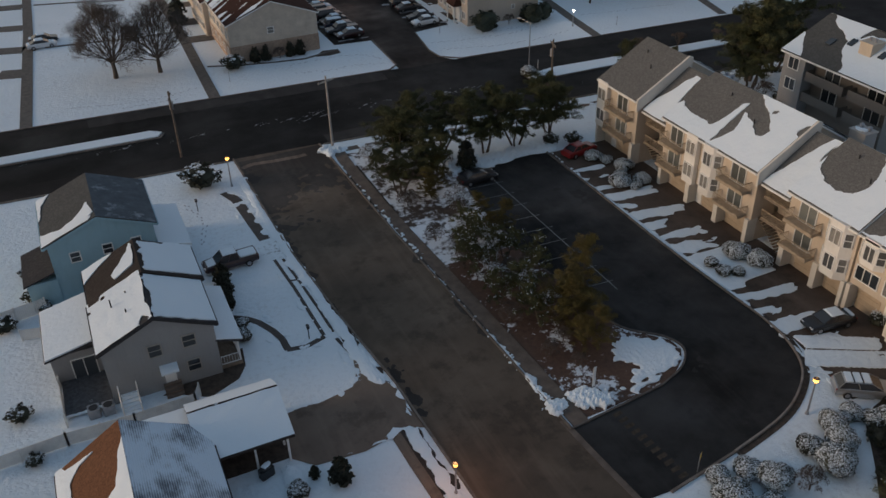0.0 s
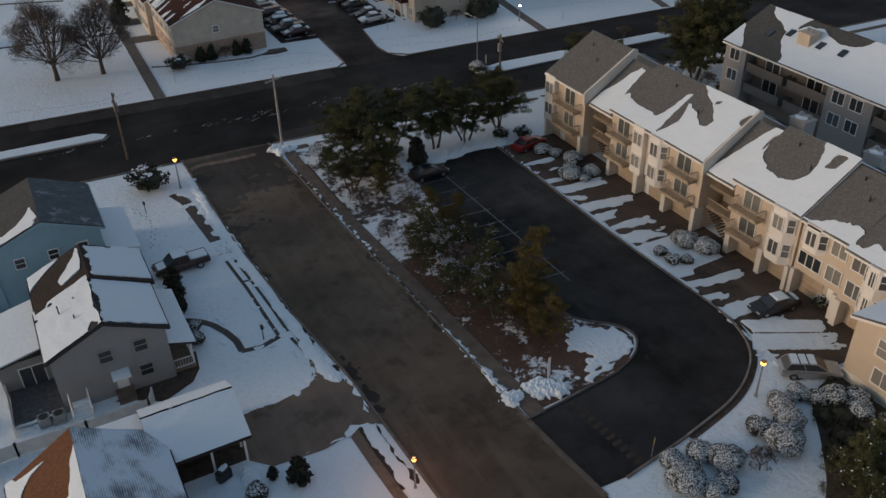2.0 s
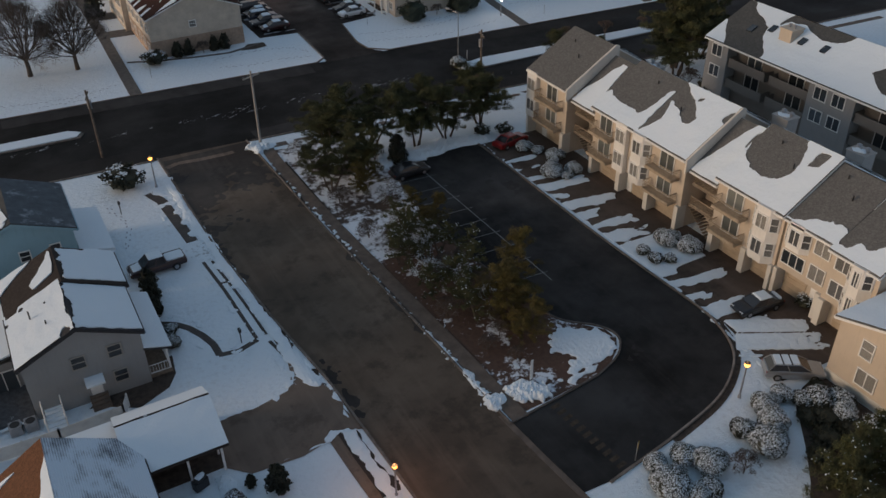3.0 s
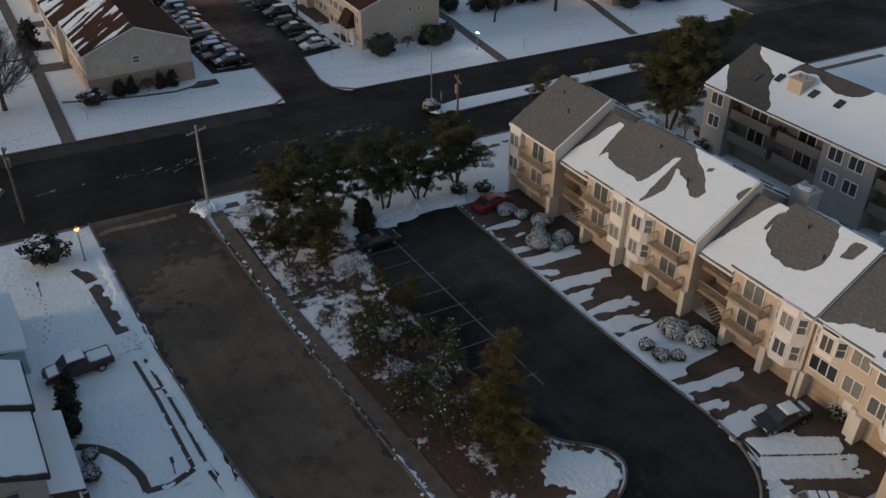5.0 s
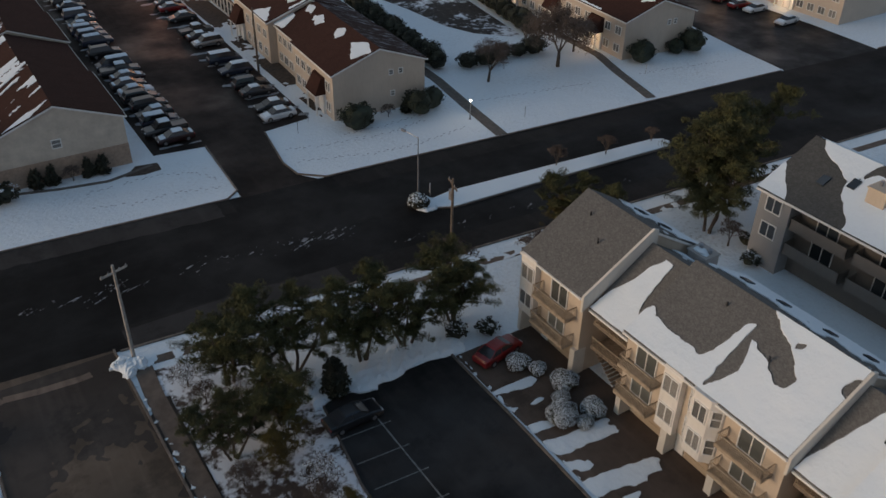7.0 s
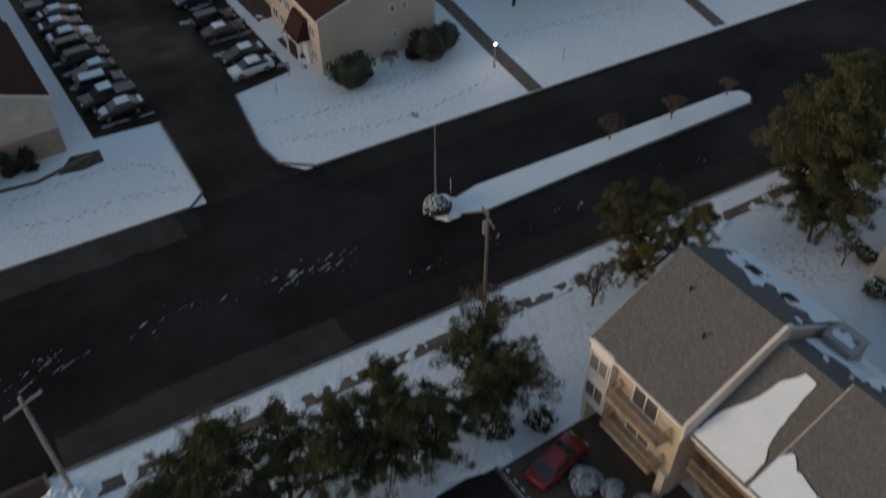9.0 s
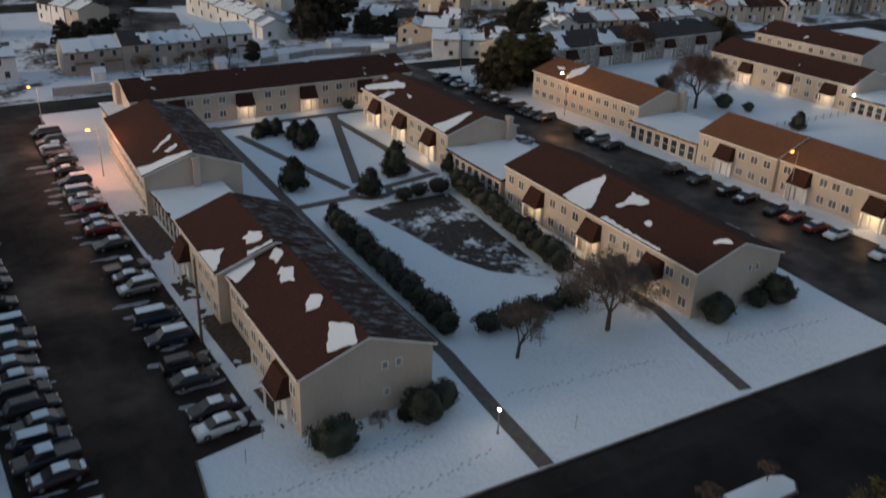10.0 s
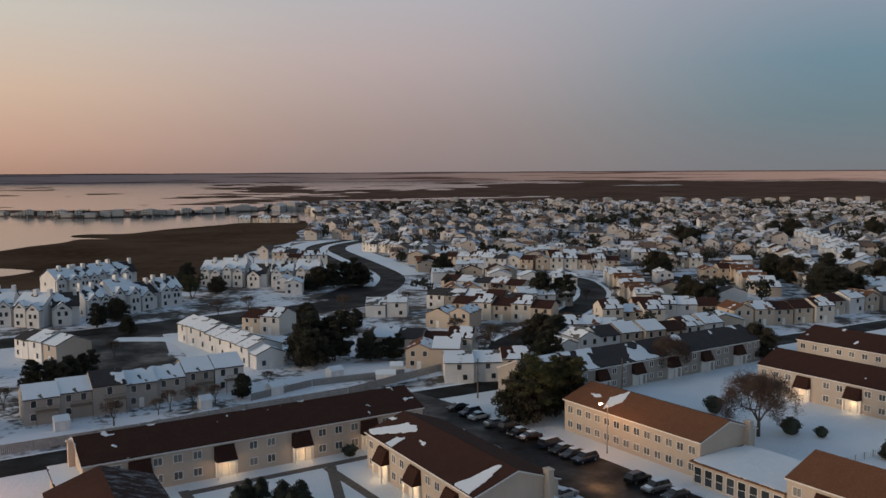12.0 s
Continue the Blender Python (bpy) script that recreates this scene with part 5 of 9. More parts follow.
apartment(199.0, 148, 212.5, 186, "y", 5.6, 8.3, "beige apartment block with glowing porches and a dark brown roof", SID_APT, SH_BROWN, "W", bays(38, 13), (5.0, 16.0, 27.0), lambda s, b, u: fbm(b, u * 7, 2.2, 19) - 0.8, light=70)
flat_link(198.6, 134, 211, 147.6, 3.3, "low link building with snow on its roof beside the lit block", SID_APT, cols="W")
apartment(231, 166, 246, 198, "y", 5.6, 8.3, "beige apartment block with a dark roof beyond the courtyard", SID_APT, SH_BROWN, "W", bays(32, 10), (), lambda s, b, u: fbm(b, u * 7, 3.2, 20) - 0.6)
LW = "two-storey apartment block with tan gable and brown roof streaked with snow"
for i, (y0, y1, dx, hh) in enumerate(((106.8, 121.5, 0, 0), (121.6, 134, -0.8, -0.35), (134.1, 148, 0.2, 0.1), (148.1, 170, -0.5, -0.2))):
    apartment(12.6 + dx, y0, 26.6 + dx * 0.3, y1, "y", 6.0 + hh, 8.7 + hh, LW, STUCCO, SH_BROWN, "W", bays(y1 - y0, 5), (), lambda s, b, u, i=i: -1 if s else 1.2 * fbm(b * 1.6 - u * 6.5, u * 2.0, 2.2, 21 + i) - 0.28, gable=[("S", 6.5, 3.9, 0.9, 0.9)] if i == 0 else (), back="E", skirt=2.6 if i == 0 else None)


# ---- townhouse row east of the lot ----
def lump(geo, cx, cy, cz, rx, ry, rz, n=9, m=6, seed=0.0, rough=0.18, mi=0):
    """A lumpy closed dome for the dense heart of a shrub."""
    rings = []
    for j in range(m + 1):
        t = math.pi * (0.04 + 0.92 * j / m)
        ring = []
        for i in range(n):
            a = 2 * math.pi * i / n
            x, y, z = math.sin(t) * math.cos(a), math.sin(t) * math.sin(a), -math.cos(t)
            k = 1 + rough * 2 * noise.noise(Vector((x * 1.7 + seed, y * 1.7 - seed, z * 1.7 + seed * 2)))
            ring.append((cx + x * rx * k, cy + y * ry * k, max(0.0, cz + z * rz * k)))
        rings.append(ring)
    geo.sweep(None, rings, mi)


SID_CHIM = siding("chimney_siding", (0.36, 0.335, 0.31))
SID_BAY = siding("white_bay_siding", (0.76, 0.73, 0.68))
SHEER = glass_mat("glass_with_sheer_curtain", (0.075, 0.08, 0.075), 0.12)

def railing(geo, x0, y0, x1, y1, z0, z1, step=0.14):
    """A board railing along an axis-aligned line."""
    L = math.hypot(x1 - x0, y1 - y0)
    n = max(2, int(L / step))
    for z in (z0 + 0.03, z1 - 0.08):
        geo.rod((x0, y0, z + 0.03), (x1, y1, z + 0.03), 0.045, n=4)
    for i in range(n + 1):
        t = i / n
        geo.rod((x0 + (x1 - x0) * t, y0 + (y1 - y0) * t, z0), (x0 + (x1 - x0) * t, y0 + (y1 - y0) * t, z1), 0.022, n=4)


def balcony(parent, rect, s0, s1, z, depth=1.15, face_x=0.0, solid=False, mat=None):
    """A timber balcony on the west wall between s0 and s1."""
    g = Geo()
    g.box(face_x - depth, s0, z - 0.24, face_x, s1, z)
    ob = part("balcony", g, mat or BALCONY, parent, "timber balcony")
    r = Geo()
    if solid:
        r.box(face_x - depth, s0, z, face_x - depth + 0.09, s1, z + 0.95)
        r.box(face_x - depth, s0, z, face_x, s0 + 0.09, z + 0.95)
        r.box(face_x - depth, s1 - 0.09, z, face_x, s1, z + 0.95)
        part("parapet", r, mat or BALCONY, ob)
    else:
        railing(r, face_x - depth + 0.05, s0 + 0.05, face_x - depth + 0.05, s1 - 0.05, z, z + 1.0)
        railing(r, face_x - depth + 0.05, s0 + 0.05, face_x, s0 + 0.05, z, z + 1.0)
        railing(r, face_x - depth + 0.05, s1 - 0.05, face_x, s1 - 0.05, z, z + 1.0)
        part("railing", r, BALCONY, ob)
    return ob


def canted_bay(parent, s0, s1, z0, z1, depth, mat, rows, kind="canted"):
    """A projecting bay on the west wall with a pane on each side."""
    c = depth if kind == "canted" else 0.0
    g = Geo()
    g.prism([(0.0, s0), (0.0, s1), (-depth, s1 - c), (-depth, s0 + c)][::-1], z0, z1)
    ob = part("bay", g, mat, parent, "white projecting window bay")
    rect = (-depth, s0, 0.5, s1)
    mid = s1 - s0 - 2 * c
    for z in rows:
        window(ob, rect, "W", (s1 - s0) / 2, z, mid - 0.45, 1.35, 2, BLIND)
        if c:
            fm, pm = window_meshes(0.62, 1.35, 1, BLIND, TRIM)
            for y, a in ((s1 - c / 2, -135), (s0 + c / 2, -45)):
                w = part("window", fm, None, ob, m=pose(-depth / 2, y, z, 0, 0, a))
                part("pane", pm, None, w)
    return ob


def boxed_chimney(parent, cx, cy, z0, top):
    """A boxed chimney with two flues and snow on its cap."""
    g = Geo()
    g.box(cx - 0.8, cy - 0.95, z0, cx + 0.8, cy + 0.95, top)
    g.box(cx - 0.88, cy - 1.03, top, cx + 0.88, cy + 1.03, top + 0.12)
    stack = part("chimney", g, SID_CHIM, parent, "pale boxed chimney on the rear slope")
    g = Geo()
    lump(g, cx - 0.2, cy + 0.1, top + 0.12, 0.5, 0.75, 0.16, 9, 4, cy, 0.3)
    part("cap_snow", g, SNOW, stack, "snow left on the cap")
    for q in (-0.5, 0.45):
        g = Geo()
        g.rod((cx + 0.15, cy + q, top + 0.12), (cx + 0.15, cy + q, top + 0.5), 0.17, n=10)
        g.rod((cx + 0.15, cy + q, top + 0.5), (cx + 0.15, cy + q, top + 0.62), 0.26, 0.1, n=10)
        part("flue", g, METAL, stack, "round metal flue with a cap")


def town_unit(y0, y1, x_front, he, hr, label, spec, snow=None, wall=SID_TAN, x_back=59.4, x_ridge=53.2, parapet=(), skylights=(), stack=None):
    """One townhouse: garages below, two living floors with balconies and bays above."""
    ob = thing("townhouse", label, "house", pose(x_front, y0, 0), "townhouse row")
    L, W = y1 - y0, x_back - x_front
    rr = (x_ridge - x_front) / W
    rect = (0, 0, W, L)
    part("upper_wall", gable_block(rect, "y", 2.65, he, hr, rr), wall, ob, "tan clapboard upper floors")
    g = Geo()
    g.box(0.85, 0.05, 0, W - 0.05, L - 0.05, 2.65)
    part("lower_wall", g, wall, ob)
    part("roof", gable_roof(rect, "y", he, hr, 0.5, 0.12, ridge=rr), SH_GREY, ob, "grey asphalt shingle roof")
    fascia(ob, rect, "y", he, hr, 0.5, 0.12, ridge=rr, mat=TRIM)
    if snow:
        roof_snow(ob, rect, "y", he, hr, snow, "melting snow on the shingles", over=0.5, rake=0.12, ridge=rr, step=0.18, depth=0.12)
    for kind, a, b in spec:
        if kind == "balcony":
            for z in (2.9, 5.55):
                balcony(ob, rect, a, b, z)
                fm, pm = window_meshes(1.9, 1.95, 2, SHEER, TRIM)
                d = part("sliding_door", fm, None, ob, m=face_pose(rect, "W", (a + b) / 2, z + 0.02))
                part("pane", pm, None, d)
        elif kind in ("canted", "box"):
            canted_bay(ob, a, b, 2.5, he - 0.05, 0.75 if kind == "canted" else 0.55, SID_BAY, (3.35, 5.95), kind)
        elif kind == "pair":
            for z in (3.4, 6.0):
                window(ob, rect, "W", (a + b) / 2, z, 1.5, 1.4, 2)
        elif kind == "triple":
            window(ob, rect, "W", (a + b) / 2, 3.4, 2.3, 1.3, 3, GLASS)
            canted_bay(ob, a, b, 5.3, he - 0.05, 0.6, SID_BAY, (5.95,), "canted")
        elif kind == "garage":
            g = Geo()
            g.box(0.79, a, 0.03, 0.85, b, 2.2)
            for i in range(1, 4):
                g.box(0.765, a, 0.03 + 0.545 * i - 0.02, 0.79, b, 0.03 + 0.545 * i + 0.02)
            part("garage_door", g, GDOOR, ob, "tan panelled garage door")
        elif kind == "pier":
            g = Geo()
            g.box(-0.35, a, 0, 0.85, b, 2.648)
            part("pier", g, SID_CREAM, ob, "white wall pier between garages")
        elif kind == "door":
            g = Geo()
            g.box(0.78, a, 0.03, 0.85, b, 2.05)
            part("door", g, TRIM, ob, "white entry door")
    for px, py, h in ((3.2, L * 0.35, 0.5), (4.6, L * 0.7, 0.35)):
        z = he + (hr - he) * (px / (x_ridge - x_front))
        g = Geo()
        g.rod((px, py, z), (px, py, z + 0.2 + h), 0.07, n=8)
        part("vent_pipe", g, DARKM, ob)
    sl = (hr - he) / (W - (x_ridge - x_front))
    for cy in skylights:
        cx = 57.3 - x_front
        z = he + sl * (W - cx) + 0.2
        g = Geo()
        g.sweep(None, [[(cx - 0.5, y, z + sl * 0.5), (cx + 0.5, y, z - sl * 0.5), (cx + 0.5, y, z - sl * 0.5 + 0.24), (cx - 0.5, y, z + sl * 0.5 + 0.24)] for y in (cy - 0.4, cy + 0.4)])
        part("skylight", g, GLASS, ob, "dark roof skylight")
    if stack:
        boxed_chimney(ob, 58.2 - x_front, stack, he - 0.5, 10.5)
    for side in parapet:
        yy = 0.0 if side == "S" else L
        s = -1 if side == "S" else 1
        g = Geo()
        z0, sl = he + 0.02, (hr - he) / (x_ridge - x_front)
        xr = x_ridge - x_front
        prof = [(-0.45, z0 - 1.2 - 0.5 * sl), (xr, hr - 1.2), (xr + 0.5, hr - 1.2), (xr + 0.5, hr + 0.12), (xr, hr + 0.3), (-0.45, z0 + 0.28 - 0.5 * sl)]
        ring = [[(x, y, z) for x, z in prof] for y in ((yy + s * 0.14, yy + s * 0.34) if s > 0 else (yy - 0.14, yy - 0.34))]
        g.sweep(None, ring)
        part("party_wall", g, SID_CREAM, ob, "pale stepped party wall")
    return ob


def breezeway(y0, y1, x_front, label, kept, bare=None, flue_top=10.5):
    """The set-back stair bay between two townhouses, under a lower roof."""
    ob = thing("stair_bay", label, "house", pose(x_front, y0, 0), "townhouse row")
    L, W = y1 - y0, 59.4 - x_front
    g = Geo()
    g.box(2.6, 0, 0, W - 0.2, L, 6.9)
    part("wall", g, SID_TAN, ob)
    rr = (53.2 - x_front) / W
    rect = (0, 0, W, L)
    part("roof", gable_roof(rect, "y", 7.0, 10.9, 0.3, 0.0, ridge=rr), SH_GREY, ob)
    roof_snow(ob, rect, "y", 7.0, 10.9, lambda s, b, u: 1.5 * min(edge_dist([(p, q * 6.2) for p, q in kept], b, u * 6.2), -edge_dist([(p, q * 6.2) for p, q in bare], b, u * 6.2) if bare else 9) + 0.22 * fbm(b, u * 7, 0.8, y0) if s == 0 else 0.6 - u + 0.3 * fbm(b, u * 6, 1.2, 3), over=0.3, rake=0.0, ridge=rr, step=0.25, depth=0.14)
    fascia(ob, rect, "y", 7.0, 10.9, 0.3, -0.02, ridge=rr, mat=TRIM)
    for z in (2.9, 5.3):
        g = Geo()
        g.box(0.4, 0, z - 0.22, 2.6, L, z)
        part("landing", g, DECKW, ob, "timber stair landing")
        r = Geo()
        railing(r, 0.45, 0.05, 0.45, L - 0.05, z, z + 1.0)
        part("railing", r, BALCONY, ob)
    s = Geo()
    s.box(0.5, 0, 0, 1.7, 0.28, 0.06)
    tread = s.mesh("stair_tread", DECKW)
    for i in range(14):
        part("stair_tread", tread, None, ob, m=pose(0, 0.5 + i * 0.25, i * 0.2))
    boxed_chimney(ob, 58.2 - x_front, L - 1.1, 6.9, flue_top)
    return ob


def shape(ring, b, u):
    """How far (b, u) lies inside an outline on a roof slope, in metres."""
    return edge_dist([(p, q * 6.6) for p, q in ring], b, u * 6.6)


def snow_units23(s, b, u):
    if s:
        return 1.05 - 1.55 * u + 0.45 * fbm(b, u * 6, 1.8, 31)
    # shingle showing in a broad bowl over the one unit and in a fork over the other
    bare = shape([(15.2, 0.06), (14.3, 0.36), (12.8, 0.28), (8.8, 0.24), (8.4, 0.37), (8.0, 0.75), (7.5, 0.78), (7.3, 0.35), (7.2, 0.05), (6.3, 0.2), (6.2, 0.41), (7.0, 0.66), (5.3, 0.57), (3.9, 0.44), (2.9, 0.43), (2.8, 0.55), (3.8, 0.71), (6.1, 0.9), (8.1, 1.08), (15.2, 1.08)], b, u)
    bare = max(bare, shape([(0.6, 0.72), (-0.3, 0.66), (-0.3, 0.92), (0.3, 0.88)], b, u), 0.3 - math.hypot(b - 4.2, (u - 0.85) * 6.6))
    return -bare * 1.5 + 0.24 * fbm(b, u * 6, 0.7, 32) + 0.14 * nz(b * 2.2, u * 6, 0.3, 33)


def snow_units45(s, b, u):
    if s:
        return 1.05 - 1.55 * u + 0.45 * fbm(b, u * 6, 1.8, 31)
    bare = max(shape([(7.7, 0.46), (6.1, 0.33), (4.5, 0.30), (3.2, 0.35), (2.5, 0.5), (2.5, 0.68), (3.1, 0.86), (4.2, 1.08), (8.1, 1.08), (8.1, 0.7)], b, u), shape([(1.9, 0.7), (1.0, 0.72), (0.8, 0.95), (2.0, 0.95)], b, u))
    return -bare * 1.5 + 0.24 * fbm(b, u * 6, 0.8, 34) + 0.14 * nz(b * 2.2, u * 6, 0.3, 35)


def snow_unit5(s, b, u):
    if s:
        return 0.2
    bare = shape([(5.5, 0.0), (4.5, 0.03), (3.3, 0.09), (2.9, 0.17), (2.3, 0.18), (0.9, 0.26), (-0.5, 0.2), (-0.5, 1.1), (5.5, 1.1)], b, u)
    return -bare * 1.4 + 0.28 * fbm(b, u * 6, 0.6, 35)


def snow_unit6(s, b, u):
    if s:
        return 0.2
    bare = shape([(5.0, 0.2), (4.4, 0.12), (3.7, 0.08), (3.1, 0.22), (2.2, 0.2), (1.6, 0.3), (0.6, 0.5), (-0.5, 0.6), (-0.5, 1.1), (5.0, 1.1)], b, u)
    return -bare * 1.4 + 0.28 * fbm(b, u * 6, 0.6, 36)


town_unit(51.1, 58.5, 47.0, 8.3, 12.0, "tan three-storey end townhouse with bare grey roof and balconies", [("pair", 5.6, 7.2), ("box", 5.4, 7.3), ("balcony", 0.7, 5.0), ("garage", 1.0, 4.2), ("door", 4.6, 5.5), ("pier", 0.0, 0.55), ("pier", 7.0, 7.4)], lambda s, b, u: -1 if s == 0 else 0.62 - 1.3 * u + 0.5 * fbm(b, u * 6, 1.4, 31), parapet="S", skylights=(5.0, 2.2))
breezeway(46.35, 50.75, 47.6, "recessed timber stair bay under a half-snowy lower roof", [(4.6, -0.08), (0.8, -0.08), (0.6, 0.19), (1.2, 0.38), (1.55, 0.9), (2.3, 0.92), (3.0, 0.75), (3.2, 0.55), (4.0, 0.28)], flue_top=9.1)
town_unit(31.9, 46.3, 47.2, 8.15, 11.8, "pair of tan townhouses with white bays, balconies and melting roof snow", [("balcony", 10.6, 14.0), ("box", 8.5, 10.2), ("canted", 5.0, 8.0), ("balcony", 0.7, 4.6), ("garage", 9.9, 13.2), ("garage", 1.2, 4.3), ("garage", 5.3, 7.9), ("pier", 9.0, 9.6), ("pier", 4.4, 5.0), ("pier", 0.0, 0.5), ("pier", 13.8, 14.3), ("door", 8.1, 8.9)], snow_units23, parapet="S", skylights=(12.6, 9.2, 5.2, 2.0))
breezeway(27.9, 31.55, 47.6, "recessed timber stair bay under a snowy lower roof", [(3.9, -0.08), (-0.3, -0.08), (-0.3, 1.06), (1.2, 1.06), (1.9, 0.86), (2.5, 0.6), (3.1, 0.3)], [(0.9, 0.62), (0.1, 0.66), (-0.1, 0.86), (0.5, 0.95), (0.9, 0.86)])
town_unit(19.9, 27.8, 47.4, 8.15, 11.8, "tan townhouse with a white canted bay and snowy roof", [("balcony", 3.9, 7.4), ("canted", 0.3, 3.3), ("garage", 3.9, 6.6), ("garage", 0.7, 2.9), ("pier", 3.1, 3.7), ("pier", 7.2, 7.8), ("pier", 0.0, 0.4)], snow_units45, skylights=(5.6,), stack=1.7)
town_unit(14.7, 19.8, 47.6, 8.0, 11.4, "tan townhouse with a triple window and patchy roof snow", [("triple", 2.3, 4.9), ("pair", 0.3, 1.8), ("garage", 2.2, 4.6), ("pier", 0.0, 0.5), ("pier", 4.7, 5.1), ("door", 0.8, 1.7)], snow_unit5)
town_unit(10.0, 14.6, 47.2, 7.8, 11.2, "forward-standing tan townhouse with a shingled bay roof", [("pair", 2.4, 4.2), ("canted", 0.4, 2.8), ("garage", 0.9, 3.4), ("pier", 4.0, 4.6)], snow_unit6)

# beige house at the lot's south-east corner
ob = thing("house", "beige clapboard house with white window trim beside snowy shrubs", "house", pose(42.3, -9, 0))
rect = (0, 0, 12.5, 18.3)
part("wall", gable_block(rect, "x", 0, 6.0, 9.0), SID_TAN, ob)
g = Geo()
g.box(-0.06, -0.06, 0, 12.56, 18.36, 0.9)
part("foundation", g, SID_CREAM, ob, "white plastered foundation")
part("roof", gable_roof(rect, "x", 6.0, 9.0, 0.4, 0.3), SH_GREY, ob)
fascia(ob, rect, "x", 6.0, 9.0, 0.4, 0.3, mat=TRIM)
roof_snow(ob, rect, "x", 6.0, 9.0, lambda s, b, u: 0.5 + 0.4 * fbm(b, u * 6, 2, 37), over=0.4, rake=0.3, mat=SNOW, name="roof_snow")
for s in (15.6, 11.8, 7.5, 3.0):
    window(ob, rect, "W", s, 3.9, 0.95 if s > 15 else 1.5, 1.5, 1 if s > 15 else 2)
    window(ob, rect, "W", s - 0.6, 1.4, 1.6, 1.4, 2)

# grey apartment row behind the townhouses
# Grey siding, darkened in its colour to stand for the balcony recess's shade.
SHADED_BOARD = siding("shade_darkened_siding", (0.17, 0.15, 0.13))
SH_MID = shingle("slate_grey_shingle", (0.075, 0.076, 0.074), (0.105, 0.105, 0.10))
ob = thing("apartment_building", "grey-sided three-storey apartment house with balconies and a part-snowy roof", "building", pose(72.9, 18.2, 0))
rect = (0, 0, 13.5, 37.5)
part("attic_wall", gable_block(rect, "y", 7.9, 8.2, 11.4), SID_GREY, ob)
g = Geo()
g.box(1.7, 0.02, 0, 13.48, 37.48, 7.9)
part("wall", g, SHADED_BOARD, ob, "recessed wall behind the balconies, coloured dark for its shade")
for s0, s1 in ((34.0, 37.5), (14.9, 21.2), (0.0, 8.2)):
    g = Geo()
    g.box(0, s0, 0, 1.7, s1, 7.9)
    part("wall_bay", g, SID_GREY, ob, "grey clapboard wall between the balconies")
part("roof", gable_roof(rect, "y", 8.2, 11.4, 0.5, 0.2), SH_MID, ob)
fascia(ob, rect, "y", 8.2, 11.4, 0.5, 0.2, mat=TRIM)
roof_snow(ob, rect, "y", 8.2, 11.4, lambda s, b, u: 0.25 + 0.3 * fbm(b, u * 6, 1.4, 38) if s else -1.3 * max(shape([(37.9, 0.5), (36.4, 0.28), (34.7, 0.05), (34.0, -0.1), (28.6, -0.1), (28.6, 0.1), (30.4, 0.32), (31.6, 0.5), (31.8, 0.62), (33.4, 0.72), (35.5, 0.82), (37.0, 1.08), (37.9, 1.08)], b, u), shape([(31.2, 0.62), (30.1, 0.85), (27.8, 0.87), (26.1, 0.79), (24.4, 0.72), (22.0, 0.80), (21.0, 1.08), (29, 1.08), (30.6, 0.98)], b, u), shape([(16, 0.5), (13, 0.2), (9, 0.3), (9, 0.9), (14, 0.95)], b, u)) + 0.3 * fbm(b, u * 6, 1.0, 38), over=0.5, step=0.35, mat=SNOW, name="roof_snow")
for s in (35.8, 19.5, 17.0, 3.0):
    for z in (3.4, 6.1):
        window(ob, rect, "W", s, z, 1.6, 1.4, 2, GLASS)
# The balcony boards take the same shade-darkened colour.
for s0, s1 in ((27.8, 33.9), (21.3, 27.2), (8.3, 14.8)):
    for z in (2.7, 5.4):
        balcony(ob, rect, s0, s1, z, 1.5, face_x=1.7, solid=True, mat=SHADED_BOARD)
        fm, pm = window_meshes(2.2, 1.95, 2, GLASS, TRIM)
        d = part("sliding_door", fm, None, ob, m=face_pose(rect, "W", (s0 + s1) / 2, z + 0.02, -1.7))
        part("pane", pm, None, d)
for cx, cy in ((3.8, 28.2), (3.6, 9.0)):
    g = Geo()
    g.box(cx - 1.0, cy - 0.9, 9.0, cx + 1.0, cy + 0.9, 11.2)
    g.box(cx - 1.1, cy - 1.0, 11.2, cx + 1.1, cy + 1.0, 11.35)
    c = part("chimney", g, SID_TAN, ob, "boxed tan chimney")
    for q in (-0.4, 0.4):
        g = Geo()
        g.rod((cx, cy + q, 11.35), (cx, cy + q, 11.75), 0.16, n=8)
        part("flue", g, METAL, c)
for cx, cy in ((3.6, 26.2), (3.7, 23.0), (3.8, 31.0), (2.8, 33.4), (3.4, 12.0)):
    z = 8.2 + 3.2 * cx / 6.75
    g = Geo()
    s = 3.2 / 6.75
    g.sweep(None, [[(cx - 0.5, cy - 0.4, z - s * 0.5 + 0.2), (cx + 0.5, cy - 0.4, z + s * 0.5 + 0.2), (cx + 0.5, cy - 0.4, z + s * 0.5 + 0.42), (cx - 0.5, cy - 0.4, z - s * 0.5 + 0.42)],
                   [(cx - 0.5, cy + 0.4, z - s * 0.5 + 0.2), (cx + 0.5, cy + 0.4, z + s * 0.5 + 0.2), (cx + 0.5, cy + 0.4, z + s * 0.5 + 0.42), (cx - 0.5, cy + 0.4, z - s * 0.5 + 0.42)]])
    part("skylight", g, GLASS, ob, "dark roof skylight")


# ---- detached houses west of the street ----

DUSTY = patchy("slate_shingle_with_frost", (0.062, 0.072, 0.082), (0.10, 0.115, 0.13), 0.16, 0.74, 1.05, 1.2)


